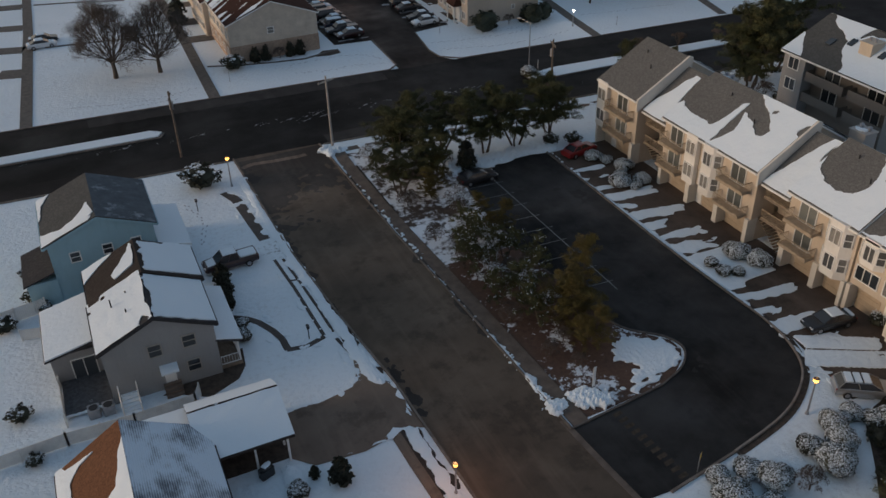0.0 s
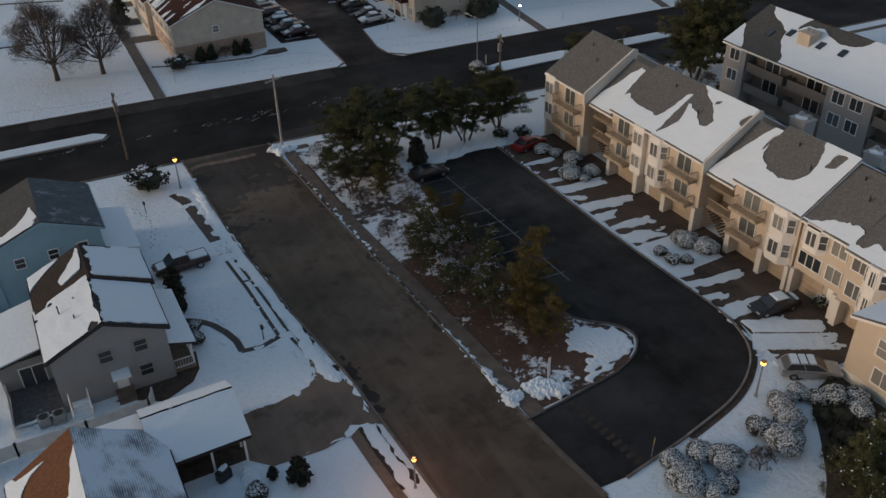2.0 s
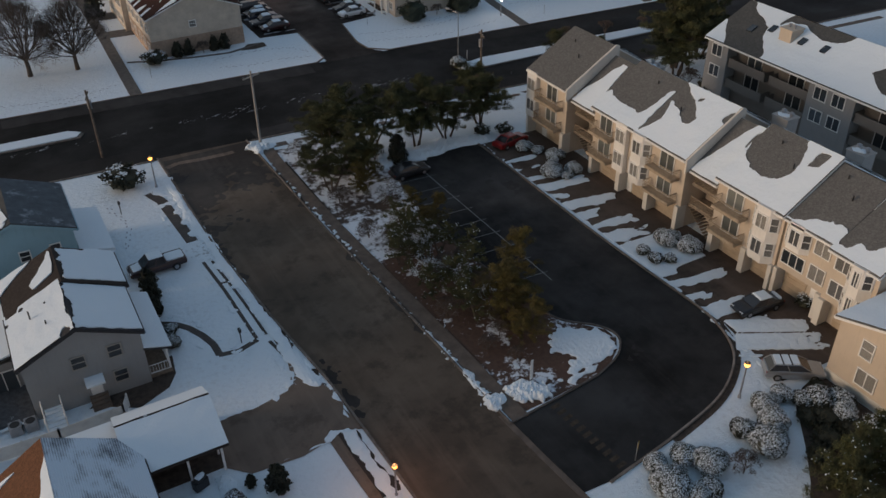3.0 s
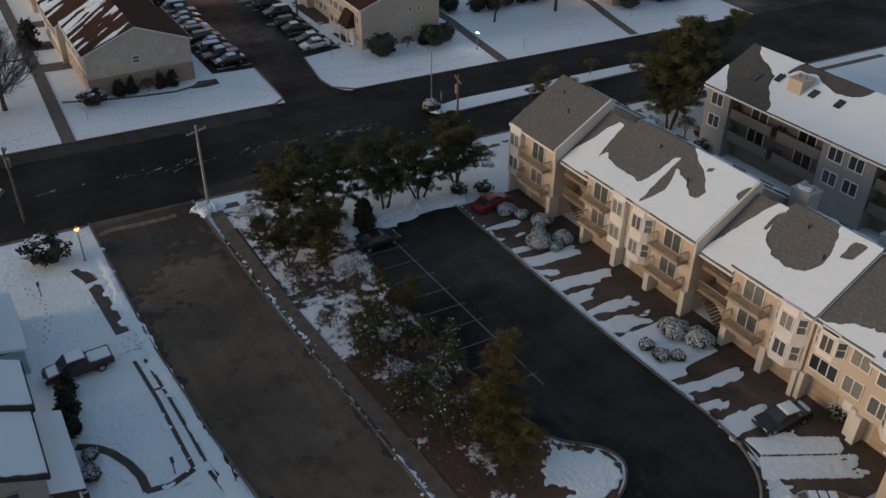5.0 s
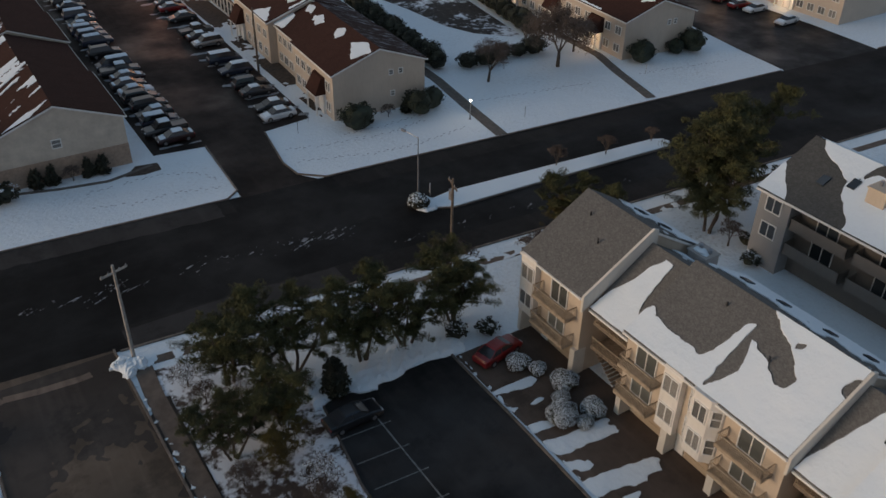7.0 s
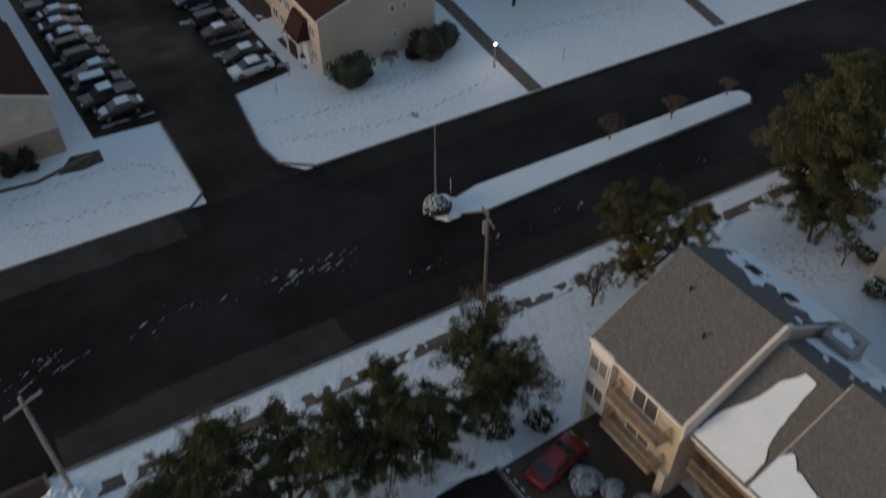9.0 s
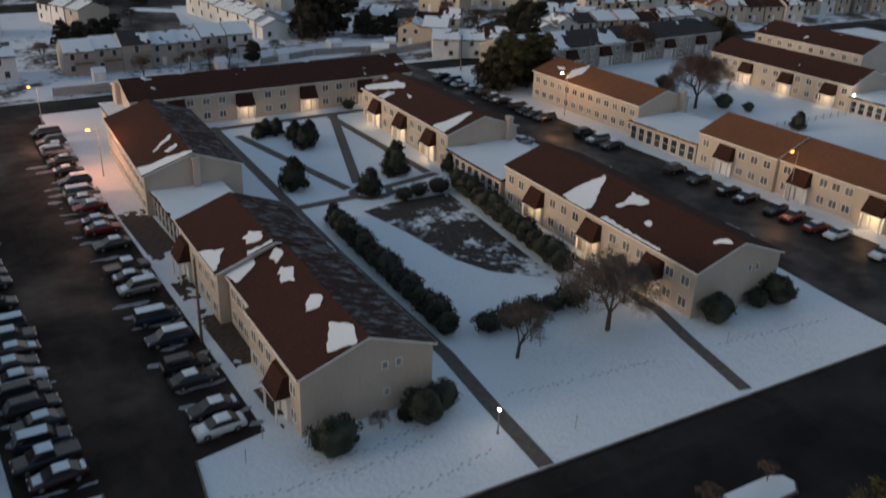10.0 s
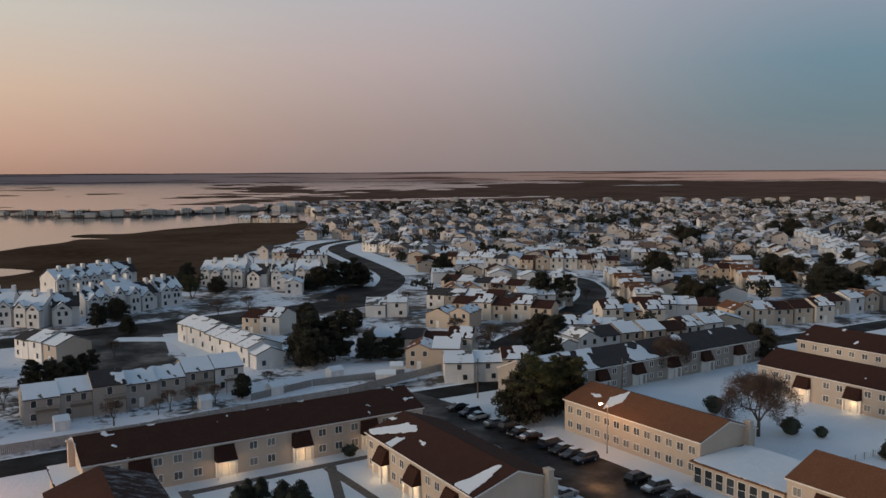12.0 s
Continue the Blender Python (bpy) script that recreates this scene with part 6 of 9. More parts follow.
def ac_unit(x, y):
    ob = thing("air_conditioner", "boxy grey outdoor cooling unit with round fan grille", "air conditioner", pose(x, y, 0), "cooling units")
    g = Geo()
    g.box(-0.45, -0.45, 0.05, 0.45, 0.45, 0.85, c=0.06)
    part("housing", g, METAL, ob)
    g = Geo()
    g.rod((0, 0, 0.85), (0, 0, 0.88), 0.36, n=14)
    part("fan_grille", g, DARKM, ob)


SH_SOOT = shingle("umber_shingle", (0.042, 0.034, 0.030), (0.066, 0.054, 0.047))
ob = thing("house", "grey clapboard two-storey house with snowy split roof and side porch", "house", pose(-13.6, 36.0, 0))
rect = (0, 0, 8.7, 6.5)
part("wall", gable_block(rect, "y", 0, 5.3, 7.3), SID_GREY, ob)
part("roof", gable_roof(rect, "y", 5.3, 7.3, 0.3, 0.3), SH_DARK, ob)
fascia(ob, rect, "y", 5.3, 7.3, 0.3, 0.3, mat=SH_DARK)


def grey_front_snow(s, b, u):
    ragged_edge = 0.16 * fbm(b, u * 5, 0.6, 41)
    if s:
        return min(0.5, 2.2 * (0.955 - u), 3.0 * u + 0.25, b + 0.12) + ragged_edge
    bare = max(0.42 - abs(b + 0.1) * 0.5 - abs(u - 0.86) * 4.0, 0.3 - math.hypot(b - 5.4, u * 5), 0.24 - math.hypot(b - 6.2, (u - 0.3) * 5))
    return min(0.4, -bare * 2.5, 2.5 * (0.99 - u)) + ragged_edge


roof_snow(ob, rect, "y", 5.3, 7.3, grey_front_snow, "smooth sheet of roof snow with ragged edges", over=0.3, rake=0.3, step=0.18, depth=0.13, mat=SNOW, name="roof_snow")
rect2 = (0.2, 6.5, 8.9, 11.7)
part("rear_wall", gable_block(rect2, "y", 0, 5.5, 7.45, 0.5), SID_GREY, ob)
part("rear_roof", gable_roof(rect2, "y", 5.5, 7.45, 0.35, 0.25, ridge=0.5), SH_SOOT, ob)
fascia(ob, rect2, "y", 5.5, 7.45, 0.35, 0.25, mat=SH_DARK)


def grey_rear_snow(s, b, u):
    if s:
        return min(0.5, 2.4 * (0.93 - u), (b - 6.7) * 1.2, 2.5 * u + 0.2, 11.6 - b + 0.4 * (u < 0.5)) + 0.16 * fbm(b, u * 5, 0.6, 42)
    k = max(edge_dist([(12.3, -0.5), (11.8, 3.1), (11.3, 2.1), (10.6, 0.9), (9.4, -0.4)], b, u * 5), edge_dist([(11.7, 4.7), (10.6, 4.2), (9.4, 3.3), (8.5, 2.4), (7.6, 2.7), (8.2, 4.5), (9.6, 4.75)], b, u * 5))
    return 1.8 * k + 0.16 * fbm(b, u * 5, 0.6, 44)


roof_snow(ob, rect2, "y", 5.5, 7.45, grey_rear_snow, over=0.35, rake=0.25, step=0.18, depth=0.12, mat=SNOW, name="rear_snow")
rect3 = (-4.0, 4.4, 0, 11.0)
g = Geo()
g.box(-4.0, 4.4, 0, 0, 11.0, 2.9)
part("annex_wall", g, SID_GREY, ob)
g = Geo()
g.sweep(None, [[(-4.4, y, 2.75), (0, y, 3.7), (0, y, 3.86), (-4.4, y, 2.91)] for y in (4.0, 11.4)])
part("annex_roof", g, SH_DARK, ob)
g = Geo()
g.sweep(None, [[(-4.35, y, 2.92), (-0.1, y, 3.84), (-0.1, y, 3.98), (-4.3, y, 3.05)] for y in (4.05, 11.35)])
part("annex_snow", g, SNOW, ob, "sheet of snow on the lean-to roof")
fm, pm = window_meshes(1.8, 1.9, 2, GLASS, TRIM)
d = part("sliding_door", fm, None, ob, m=face_pose(rect3, "S", 2.4, 0.25))
part("pane", pm, None, d)
for s, z in ((3.9, 3.6), (6.6, 3.7), (6.6, 1.2)):
    window(ob, rect, "S", s, z, 0.95, 1.05, 1, GLASS, SID_TAUPE)
g = Geo()
g.box(8.7, 0.4, 0, 10.5, 8.0, 0.35)
part("porch_floor", g, DECKW, ob)
g = Geo()
g.sweep(None, [[(8.6, y, 3.3), (10.8, y, 2.6), (10.8, y, 2.76), (8.6, y, 3.46)] for y in (0.0, 8.4)])
part("porch_roof", g, SH_DARK, ob)
g = Geo()
g.sweep(None, [[(8.65, y, 3.47), (10.8, y, 2.78), (10.75, y, 2.9), (8.65, y, 3.6)] for y in (0.05, 8.35)])
part("porch_snow", g, SNOW, ob)
g = Geo()
for y in (0.5, 2.9, 5.4, 7.4):
    g.box(10.3, y, 0.35, 10.45, y + 0.15, 2.78)
railing(g, 8.8, 0.5, 10.4, 0.5, 0.35, 1.25, 0.2)
railing(g, 10.38, 0.6, 10.38, 7.9, 0.35, 1.25, 0.2)
part("porch_frame", g, TRIM, ob, "white porch posts and rail")
g = Geo()
g.sweep(None, [[(3.9, y, 2.35), (5.3, y, 2.35), (5.3, y, 2.5), (3.9, y, 2.5)] for y in (-1.2, 0.0)])
part("door_hood", g, SNOW, ob, "small snow-capped door hood")
g = Geo()
g.box(4.15, -0.06, 0.2, 5.05, 0, 2.15)
part("back_door", g, TRIM, ob)
g = Geo()
for i in range(4):
    g.box(3.9, -0.4 - 0.3 * i, 0, 5.3, -0.1 - 0.3 * i, 0.7 - 0.17 * i)
part("steps", g, CONC, ob)
for px, py in ((1.6, 4.2), (2.6, 2.4), (2.9, 4.9)):
    g = Geo()
    g.rod((px, py, 6.0), (px, py, 7.1), 0.06, n=6)
    part("vent_pipe", g, DARKM, ob)
DECKG = plain("grey_deck_boards", (0.085, 0.088, 0.095), 0.85, var=0.4, scale=3.0)
deck = thing("deck", "grey timber deck of boards dusted with snow", "deck")
g = Geo()
g.box(-17.3, 36.1, 0, -13.7, 40.4, 0.28)
part("base", g, DECKG, deck)
g = Geo()
g.box(0, 36.2, 0.284, 0.12, 40.4, 0.32)
board = g.mesh("board", DECKG)
for i in range(25):
    part("board", board, None, deck, m=pose(-17.2 + i * 0.14, 0, 0))
snow_patch("deck_snow", -17.3, -13.7, 35.8, 39.2, 0.07, lambda x, y: 0.55 * (37.6 - y) - 0.5 * abs(((x + 17.2) / 0.28) % 1.0 - 0.5) + 0.3 + 0.3 * fbm(x, y, 0.8, 61), 0.3, "snow lying in strips along the deck boards")
steps = thing("garden_steps", "snow-covered wooden steps between white handrails", "steps", pose(-13.1, 34.0, 0))
for i in range(6):
    g = Geo()
    g.box(0.08, 0.1 + i * 0.34, 0, 1.32, 0.5 + i * 0.34, 0.1 + i * 0.14)
    part("step", g, SNOW, steps, "step under smooth snow")
for x in (0.0, 1.4):
    g = Geo()
    for y, z in ((0.05, 0.0), (1.1, 0.4), (2.2, 0.8)):
        g.box(x - 0.05, y - 0.05, 0, x + 0.05, y + 0.05, z + 1.05)
    g.rod((x, 0.05, 1.0), (x, 2.2, 1.8), 0.05, n=6)
    g.rod((x, 0.05, 0.4), (x, 2.2, 1.2), 0.04, n=6)
    part("handrail", g, TRIM, steps, "white handrail")
ac_unit(-15.2, 35.4)
ac_unit(-14.1, 35.3)

ob = thing("house", "pale blue clapboard house with a dark roof and corner snow", "house", pose(-16.2, 52.9, 0))
rect = (0, 0, 9.4, 8.8)
part("wall", gable_block(rect, "y", 0, 6.1, 8.0), SID_BLUE, ob)
part("roof", gable_roof(rect, "y", 6.1, 8.0, 0.4, 0.3), SH_MID, ob)
fascia(ob, rect, "y", 6.1, 8.0, 0.4, 0.3, mat=SID_BLUE)


def blue_snow(s, b, u):
    if s:
        return -1
    k = max(edge_dist([(-0.5, -0.4), (-0.5, 2.0), (-0.4, 4.2), (0.4, 4.9), (2.6, 4.6), (3.4, 4.4), (2.4, 4.1), (1.3, 3.1), (0.9, 1.7), (1.5, 0.9), (2.0, -0.4)], b, u * 5), edge_dist([(4.6, -0.4), (5.0, 0.25), (6.6, 0.3), (7.6, 0.5), (9.2, 1.4), (9.2, -0.4)], b, u * 5)) - max(0.0, 0.5 - abs(b - 0.2 - u * 0.2) * 2.2) * (u > 0.5)
    return 2.0 * k + 0.25 * fbm(b, u * 5, 0.6, 43)


roof_snow(ob, rect, "y", 6.1, 8.0, blue_snow, "snow left along the eave and rake", over=0.4, rake=0.3, step=0.16, depth=0.12, mat=SNOW, name="roof_snow")
roof_snow(ob, rect, "y", 6.1, 8.0, lambda s, b, u: -1 if s == 0 else 0.5 - max(0.0, u - 0.94) * 8, over=0.4, rake=0.3, step=0.6, depth=0.012, mat=DUSTY, name="roof_frost")
g = Geo()
g.box(-2.6, -0.2, 0, 0, 5.4, 2.6)
part("side_wing", g, SID_BLUE, ob)
g = Geo()
g.sweep(None, [[(-2.9, y, 2.5), (0, y, 3.4), (0, y, 3.55), (-2.9, y, 2.65)] for y in (-0.4, 5.6)])
part("wing_roof", g, SH_DARK, ob)
for s, z in ((2.1, 3.9), (5.0, 4.0), (7.6, 4.0), (2.8, 1.2)):
    window(ob, rect, "S", s, z, 0.8, 0.95, 1, GLASS)
g = Geo()
g.box(9.4, 0.5, 0, 12.2, 8.5, 2.5)
part("porch_wing", g, SID_BLUE, ob)
g = Geo()
g.sweep(None, [[(9.5, y, 3.2), (12.5, y, 2.5), (12.5, y, 2.78), (9.5, y, 3.48)] for y in (0.2, 8.8)])
part("wing_snow", g, SNOW, ob)

k = Mat("shingle_rows_with_snow", 0.9)
rows_of = k.wave(2.2, "X", k.pos(), 0.8)
cover = k.noise(0.16, 5, k.pos(1.0, 0.7, 1), 0.65)
lie = k.n.new("ShaderNodeMath")
lie.operation = "MULTIPLY_ADD"
k.l.new(rows_of, lie.inputs[0])
lie.inputs[1].default_value = 0.05
k.l.new(cover, lie.inputs[2])
k.color(k.mix(k.remap(lie.outputs[0], 0.50, 0.60), k.mix(k.remap(k.noise(2.5, 5), 0.3, 0.7), k.mix(rows_of, (0.06, 0.066, 0.078), (0.15, 0.165, 0.185)), (0.22, 0.245, 0.275)), (0.62, 0.70, 0.78)))
k.bump(rows_of, 0.5, 0.05)
ROWED = k.m
ob = thing("house", "brown-roofed house with half-melted snow and an open carport", "house", pose(-17.6, 14.5, 0))
rect = (0, 0, 9.6, 11.8)
part("wall", gable_block(rect, "y", 0, 3.4, 6.2, 0.46), SID_TAUPE, ob)
part("roof", gable_roof(rect, "y", 3.4, 6.2, 0.4, 0.3, ridge=0.46), SH_RUST, ob)
fascia(ob, rect, "y", 3.4, 6.2, 0.4, 0.3, ridge=0.46, mat=SH_DARK)


def brown_house_snow(s, b, u):
    if s:
        return -1
    bare = max(edge_dist([(12.4, 5.2), (12.4, 0.4), (11.6, 0.7), (11.3, 1.7), (11.2, 3.2), (10.9, 1.7), (10.0, 1.0), (8.8, 1.0), (7.2, 1.7), (6.0, 3.2), (6.6, 4.0), (8.0, 4.35), (9.4, 4.6), (10.6, 5.2)], b, u * 5), -9)
    return -2.0 * bare + 0.14 * fbm(b, u * 6, 0.7, 46)


roof_snow(ob, rect, "y", 3.4, 6.2, brown_house_snow, "sheets of half-melted roof snow", over=0.4, rake=0.3, ridge=0.46, step=0.16, depth=0.12, mat=SNOW, name="roof_snow")
roof_snow(ob, rect, "y", 3.4, 6.2, lambda s, b, u: 0.5 - max(0.0, u - 0.97) * 6 if s else -1, over=0.4, rake=0.3, ridge=0.46, step=0.6, depth=0.012, mat=ROWED, name="roof_frost")
window(ob, rect, "N", 3.0, 1.6, 1.0, 1.1, 1, GLASS)
# open carport with a snowy gable roof, and the low link roof behind the house
rect = (9.1, 9.3, 15.2, 15.4)
part("carport_roof", gable_roof(rect, "x", 2.7, 4.1, 0.3, 0.3, ridge=0.6), SH_SOOT, ob)
roof_snow(ob, rect, "x", 2.7, 4.1, lambda s, b, u: 0.6 + 0.12 * fbm(b, u * 6, 1.5, 47) - max(0, u - 0.965) * (34 if s == 0 else 16), over=0.3, rake=0.3, ridge=0.6, step=0.25, depth=0.16, mat=SNOW, name="carport_snow")
g = Geo()
g.box(9.3, 12.6, 0, 15.0, 15.2, 2.75)
part("carport_wall", g, SID_TAUPE, ob, "taupe back wall of the carport")
g = Geo()
g.box(9.3, 9.6, 0, 9.45, 12.6, 2.7)
part("carport_side", g, SID_TAUPE, ob)
for x, y in ((15.0, 9.5), (12.6, 9.5), (15.0, 11.2)):
    g = Geo()
    g.box(x - 0.08, y - 0.08, 0, x + 0.08, y + 0.08, 2.8)
    part("carport_post", g, TRIM, ob, "slim white post")
g = Geo()
g.box(9.3, 9.42, 2.5, 15.1, 9.58, 2.72)
part("carport_beam", g, SID_TAUPE, ob)
g = Geo()
g.sweep(None, [[(5.6, y, z), (9.2, y, z), (9.2, y, z + 0.3), (5.6, y, z + 0.3)] for y, z in ((12.0, 3.35), (15.2, 2.7))])
part("link_roof", g, SNOW, ob, "low link roof under smooth snow")
g = Geo()
g.box(6.0, 12.1, 0, 9.2, 15.0, 2.7)
part("link_wall", g, SID_TAUPE, ob)
flat("carport_floor", [(-8.3, 24.2), (-2.4, 24.2), (-2.4, 27.1), (-8.3, 27.1)], 0.014, BED, "dark bare ground under the carport", "floor")
grill = thing("barbecue_grill", "snow-topped dark barbecue grill beside the carport", "grill", pose(-4.6, 23.2, 0, 0, 0, 20))
g = Geo()
g.box(-0.55, -0.3, 0.1, 0.55, 0.3, 0.85, c=0.06)
part("cabinet", g, DARKM, grill)
g = Geo()
lump(g, 0, 0, 0.95, 0.55, 0.34, 0.25, 10, 5, 3.0, 0.1)
part("lid", g, DARKM, grill, "rounded grill lid")
g = Geo()
lump(g, 0.05, 0, 1.17, 0.4, 0.26, 0.1, 9, 4, 5.0, 0.25)
part("lid_snow", g, SNOW, grill, "snow on the lid")
snow_patch("yard_snow_heap", -4.6, -1.4, 20.4, 24.2, 0.15, lambda x, y: 0.8 - math.hypot((x + 3.0) / 0.9, (y - 22.4) / 1.4) + 0.35 * fbm(x, y, 0.8, 63), 0.4, "rounded heap of snow beside the carport", None, 0.5)


# ---- plants ----
rng = np.random.default_rng(7)


def cards(centers, radii, n, size, squash=0.75, up=0.0, shell=0.35, thin=0.55):
    """Many small leaf quads round the clump centres; up tilts them flat."""
    k = len(centers) * n
    c = np.repeat(np.array(centers, float), n, axis=0)
    r = np.repeat(np.array(radii, float), n)
    d = rng.normal(size=(k, 3))
    d /= np.linalg.norm(d, axis=1)[:, None]
    rad = r * (shell + (1 - shell) * rng.random(k) ** 0.5)
    p = c + d * rad[:, None] * np.array([1, 1, squash])
    a = rng.normal(size=(k, 3))
    a[:, 2] *= (1 - up)
    a /= np.linalg.norm(a, axis=1)[:, None]
    b = np.cross(a, rng.normal(size=(k, 3)))
    b[:, 2] *= (1 - up)
    b /= np.linalg.norm(b, axis=1)[:, None] + 1e-9
    s = size * (0.6 + 0.8 * rng.random(k))[:, None]
    q = np.stack([p - a * s - b * s * thin, p + a * s - b * s * thin * 0.8, p + a * s * 0.8 + b * s * thin, p - a * s * 0.9 + b * s * thin * 0.9], axis=1)
    return q


def card_mesh(name, quads, mat, extra=None):
    q = np.concatenate(quads) if isinstance(quads, list) else quads
    v = q.reshape(-1, 3)
    f = np.arange(len(v)).reshape(-1, 4)
    me = bpy.data.meshes.new(name)
    me.from_pydata(v.tolist(), [], f.tolist())
    me.materials.append(mat)
    me.update()
    return me


def branch_tree(geo, p, d, length, r, depth, spread, tips, bend=0.2):
    """Recursive bare branches; collects the tips."""
    q = p + d * length
    geo.rod(p, q, r, r * 0.68, n=5 if depth > 3 else 3)
    if depth == 0:
        tips.append(q)
        return
    kids = 3 if depth > 1 else 4
    for i in range(kids):
        ax = d.orthogonal().normalized()
        ax.rotate(Matrix.Rotation(2 * math.pi * (i + random.random() * 0.7) / kids, 3, d))
        nd = d.copy()
        nd.rotate(Matrix.Rotation(spread * (0.55 + 0.7 * random.random()) * (0.45 if i == 0 else 1), 3, ax))
        nd.z += 0.10
        branch_tree(geo, p + d * length * (0.72 + 0.28 * random.random()), nd.normalized(), length * (0.66 + 0.16 * random.random()), r * 0.62, depth - 1, spread, tips, bend)


def bare_tree(h, spread, label, seed, depth=5, lean=0.0, leaf=None, fine=True, twigs=5, dense=5, dust=0):
    random.seed(seed)
    ob = thing("bare_tree", label, "tree")
    g, tips = Geo(), []
    t0 = h * 0.2
    g.rod((0, 0, -0.1), (lean * 0.5, 0, t0), h * 0.028, h * 0.022, n=8)
    for i in range(4):
        a = 1.57 * i + random.random()
        branch_tree(g, Vector((lean * 0.5, 0, t0)), Vector((lean + math.cos(a) * spread * 0.7, math.sin(a) * spread * 0.7, 1)).normalized(), h * 0.24, h * 0.014, depth - 1, spread, tips)
    part("trunk", g, BARK, ob, "dark trunk and bare limbs")
    if fine:
        tw = Geo()
        for q in tips:
            for _ in range(twigs):
                e = q + Vector((random.gauss(0, 1), random.gauss(0, 1), random.gauss(0.3, 0.8))).normalized() * h * 0.07
                tw.rod(q, e, 0.028, 0.010, n=3)
        part("twig_mass", tw, TWIG, ob, "fine reddish twigs")["kind"] = "stuff"
    if leaf:
        part("crown", card_mesh("crown", cards([tuple(q) for q in tips], [0.085 * h] * len(tips), dense, 0.045 * h, 0.9, thin=0.035), leaf), None, ob, "haze of fine twigs")["kind"] = "stuff"
    if dust:
        part("twig_snow", card_mesh("twig_snow", cards([tuple(q) for q in tips], [0.08 * h] * len(tips), dust, 0.045, 0.7, 0.5), SNOW), None, ob, "crumbs of snow caught in the twigs")["kind"] = "stuff"
    return ob


def pine(h, r, label, seed, mat=None, clumps=34, per=95, snow=0.25, stems=3, base=0.3, size=0.17, fat=1.0):
    random.seed(seed)
    ob = thing("pine_tree", label, "tree")
    g, cs, rs = Geo(), [], []
    for s in range(stems):
        a = 2 * math.pi * (s + random.random() * 0.6) / stems
        lean = 0.0 if stems == 1 else 0.16 + 0.2 * random.random()
        p = Vector((0.25 * math.cos(a) * (stems > 1), 0.25 * math.sin(a) * (stems > 1), -0.1))
        hh = h * (0.75 + 0.2 * random.random())
        d = Vector((math.cos(a) * lean, math.sin(a) * lean, 1))
        for k in range(5):
            q = p + Vector((d.x + random.gauss(0, 0.12), d.y + random.gauss(0, 0.12), 1)) * hh / 5
            r0 = 0.13 * h / 7
            g.rod(p, q, r0 * (1 - k / 5.5), r0 * (1 - (k + 1) / 5.5), n=6)
            if k >= int(base * 5):
                for _ in range(max(3, clumps // (stems * 2))):
                    b = random.random() * 2 * math.pi
                    reach = r * (0.15 + 0.95 * random.random() ** 0.8) * (1.0 if k < 4 else 0.55) * (1 - 0.10 * k)
                    e = q + Vector((math.cos(b) * reach, math.sin(b) * reach, random.uniform(-0.2, 0.9)))
                    e.z = min(e.z, h - 0.3)
                    g.rod(q, e, 0.05, 0.015, n=4)
                    for f in (1.0, 0.72, 0.45):
                        cs.append(tuple(q.lerp(e, f) + Vector((random.gauss(0, 0.12), random.gauss(0, 0.12), 0.08))))
                        rs.append(fat * random.uniform(0.28, 0.55) * r / 3.2 * (0.6 + 0.4 * f))
            p = q
        cs.append(tuple(p))
        rs.append(0.6 * r / 3.2)
    part("trunk", g, BARK, ob, "dark forked trunk")
    part("crown", card_mesh("crown", cards(cs, rs, max(16, int(per * 0.8)), size * 0.88, 0.55 if fat < 1.3 else 0.95, thin=0.1 if fat < 1.3 else 0.3, shell=0.0), mat or PINE), None, ob, "clumps of dark green needles")
    if snow > 0.28:
        top = [(x, y, z + q * 0.3) for (x, y, z), q in zip(cs, rs)][::4]
        flecks = part("crown_snow", card_mesh("crown_snow", cards(top, rs[::4], 3, 0.07, 0.35, 0.6), SNOW), None, ob, "flecks of snow on the boughs")
        flecks["kind"] = "stuff"
    return ob


def shrub(rx, ry, h, label, seed, mat=None, snow=0.6, n=420, name="shrub", size=0.11):
    random.seed(seed)
    ob = thing(name, label, "shrub")
    g = Geo()
    q = 0.88 if snow > 0.3 else 0.74
    lump(g, 0, 0, h * 0.46, rx * q, ry * q, h * q * 0.58, 13, 8, seed)
    part("foliage", g, mat or SHRUB, ob)
    cs = []
    for _ in range(26):
        a, t = random.random() * 6.283, random.random() ** 0.5
        cs.append((rx * 0.86 * t * math.cos(a), ry * 0.86 * t * math.sin(a), max(0.12, h * 0.5 + h * 0.46 * math.sqrt(max(0, 1 - t * t)) * random.uniform(-0.5, 1))))
    part("leaves", card_mesh("leaves", cards(cs, [0.36 * min(rx, ry)] * len(cs), n // 13, size, shell=0.2), mat or SHRUB), None, ob)
    if snow > 0.05:
        cs, k = [], int(60 * snow) + 8
        for _ in range(k):
            a, t = random.random() * 6.283, random.random() ** 0.5
            cs.append((rx * 0.95 * t * math.cos(a), ry * 0.95 * t * math.sin(a), h * 0.5 + h * 0.52 * math.sqrt(max(0, 1 - 0.9 * t * t))))
        part("snow_cover", card_mesh("snow_cover", cards(cs, [0.26 * min(rx, ry) + 0.06] * len(cs), max(6, int(n * snow / 20)), size * 0.8, 0.22, 0.72), SNOW), None, ob, "speckled snow on top")["kind"] = "stuff"
    return ob


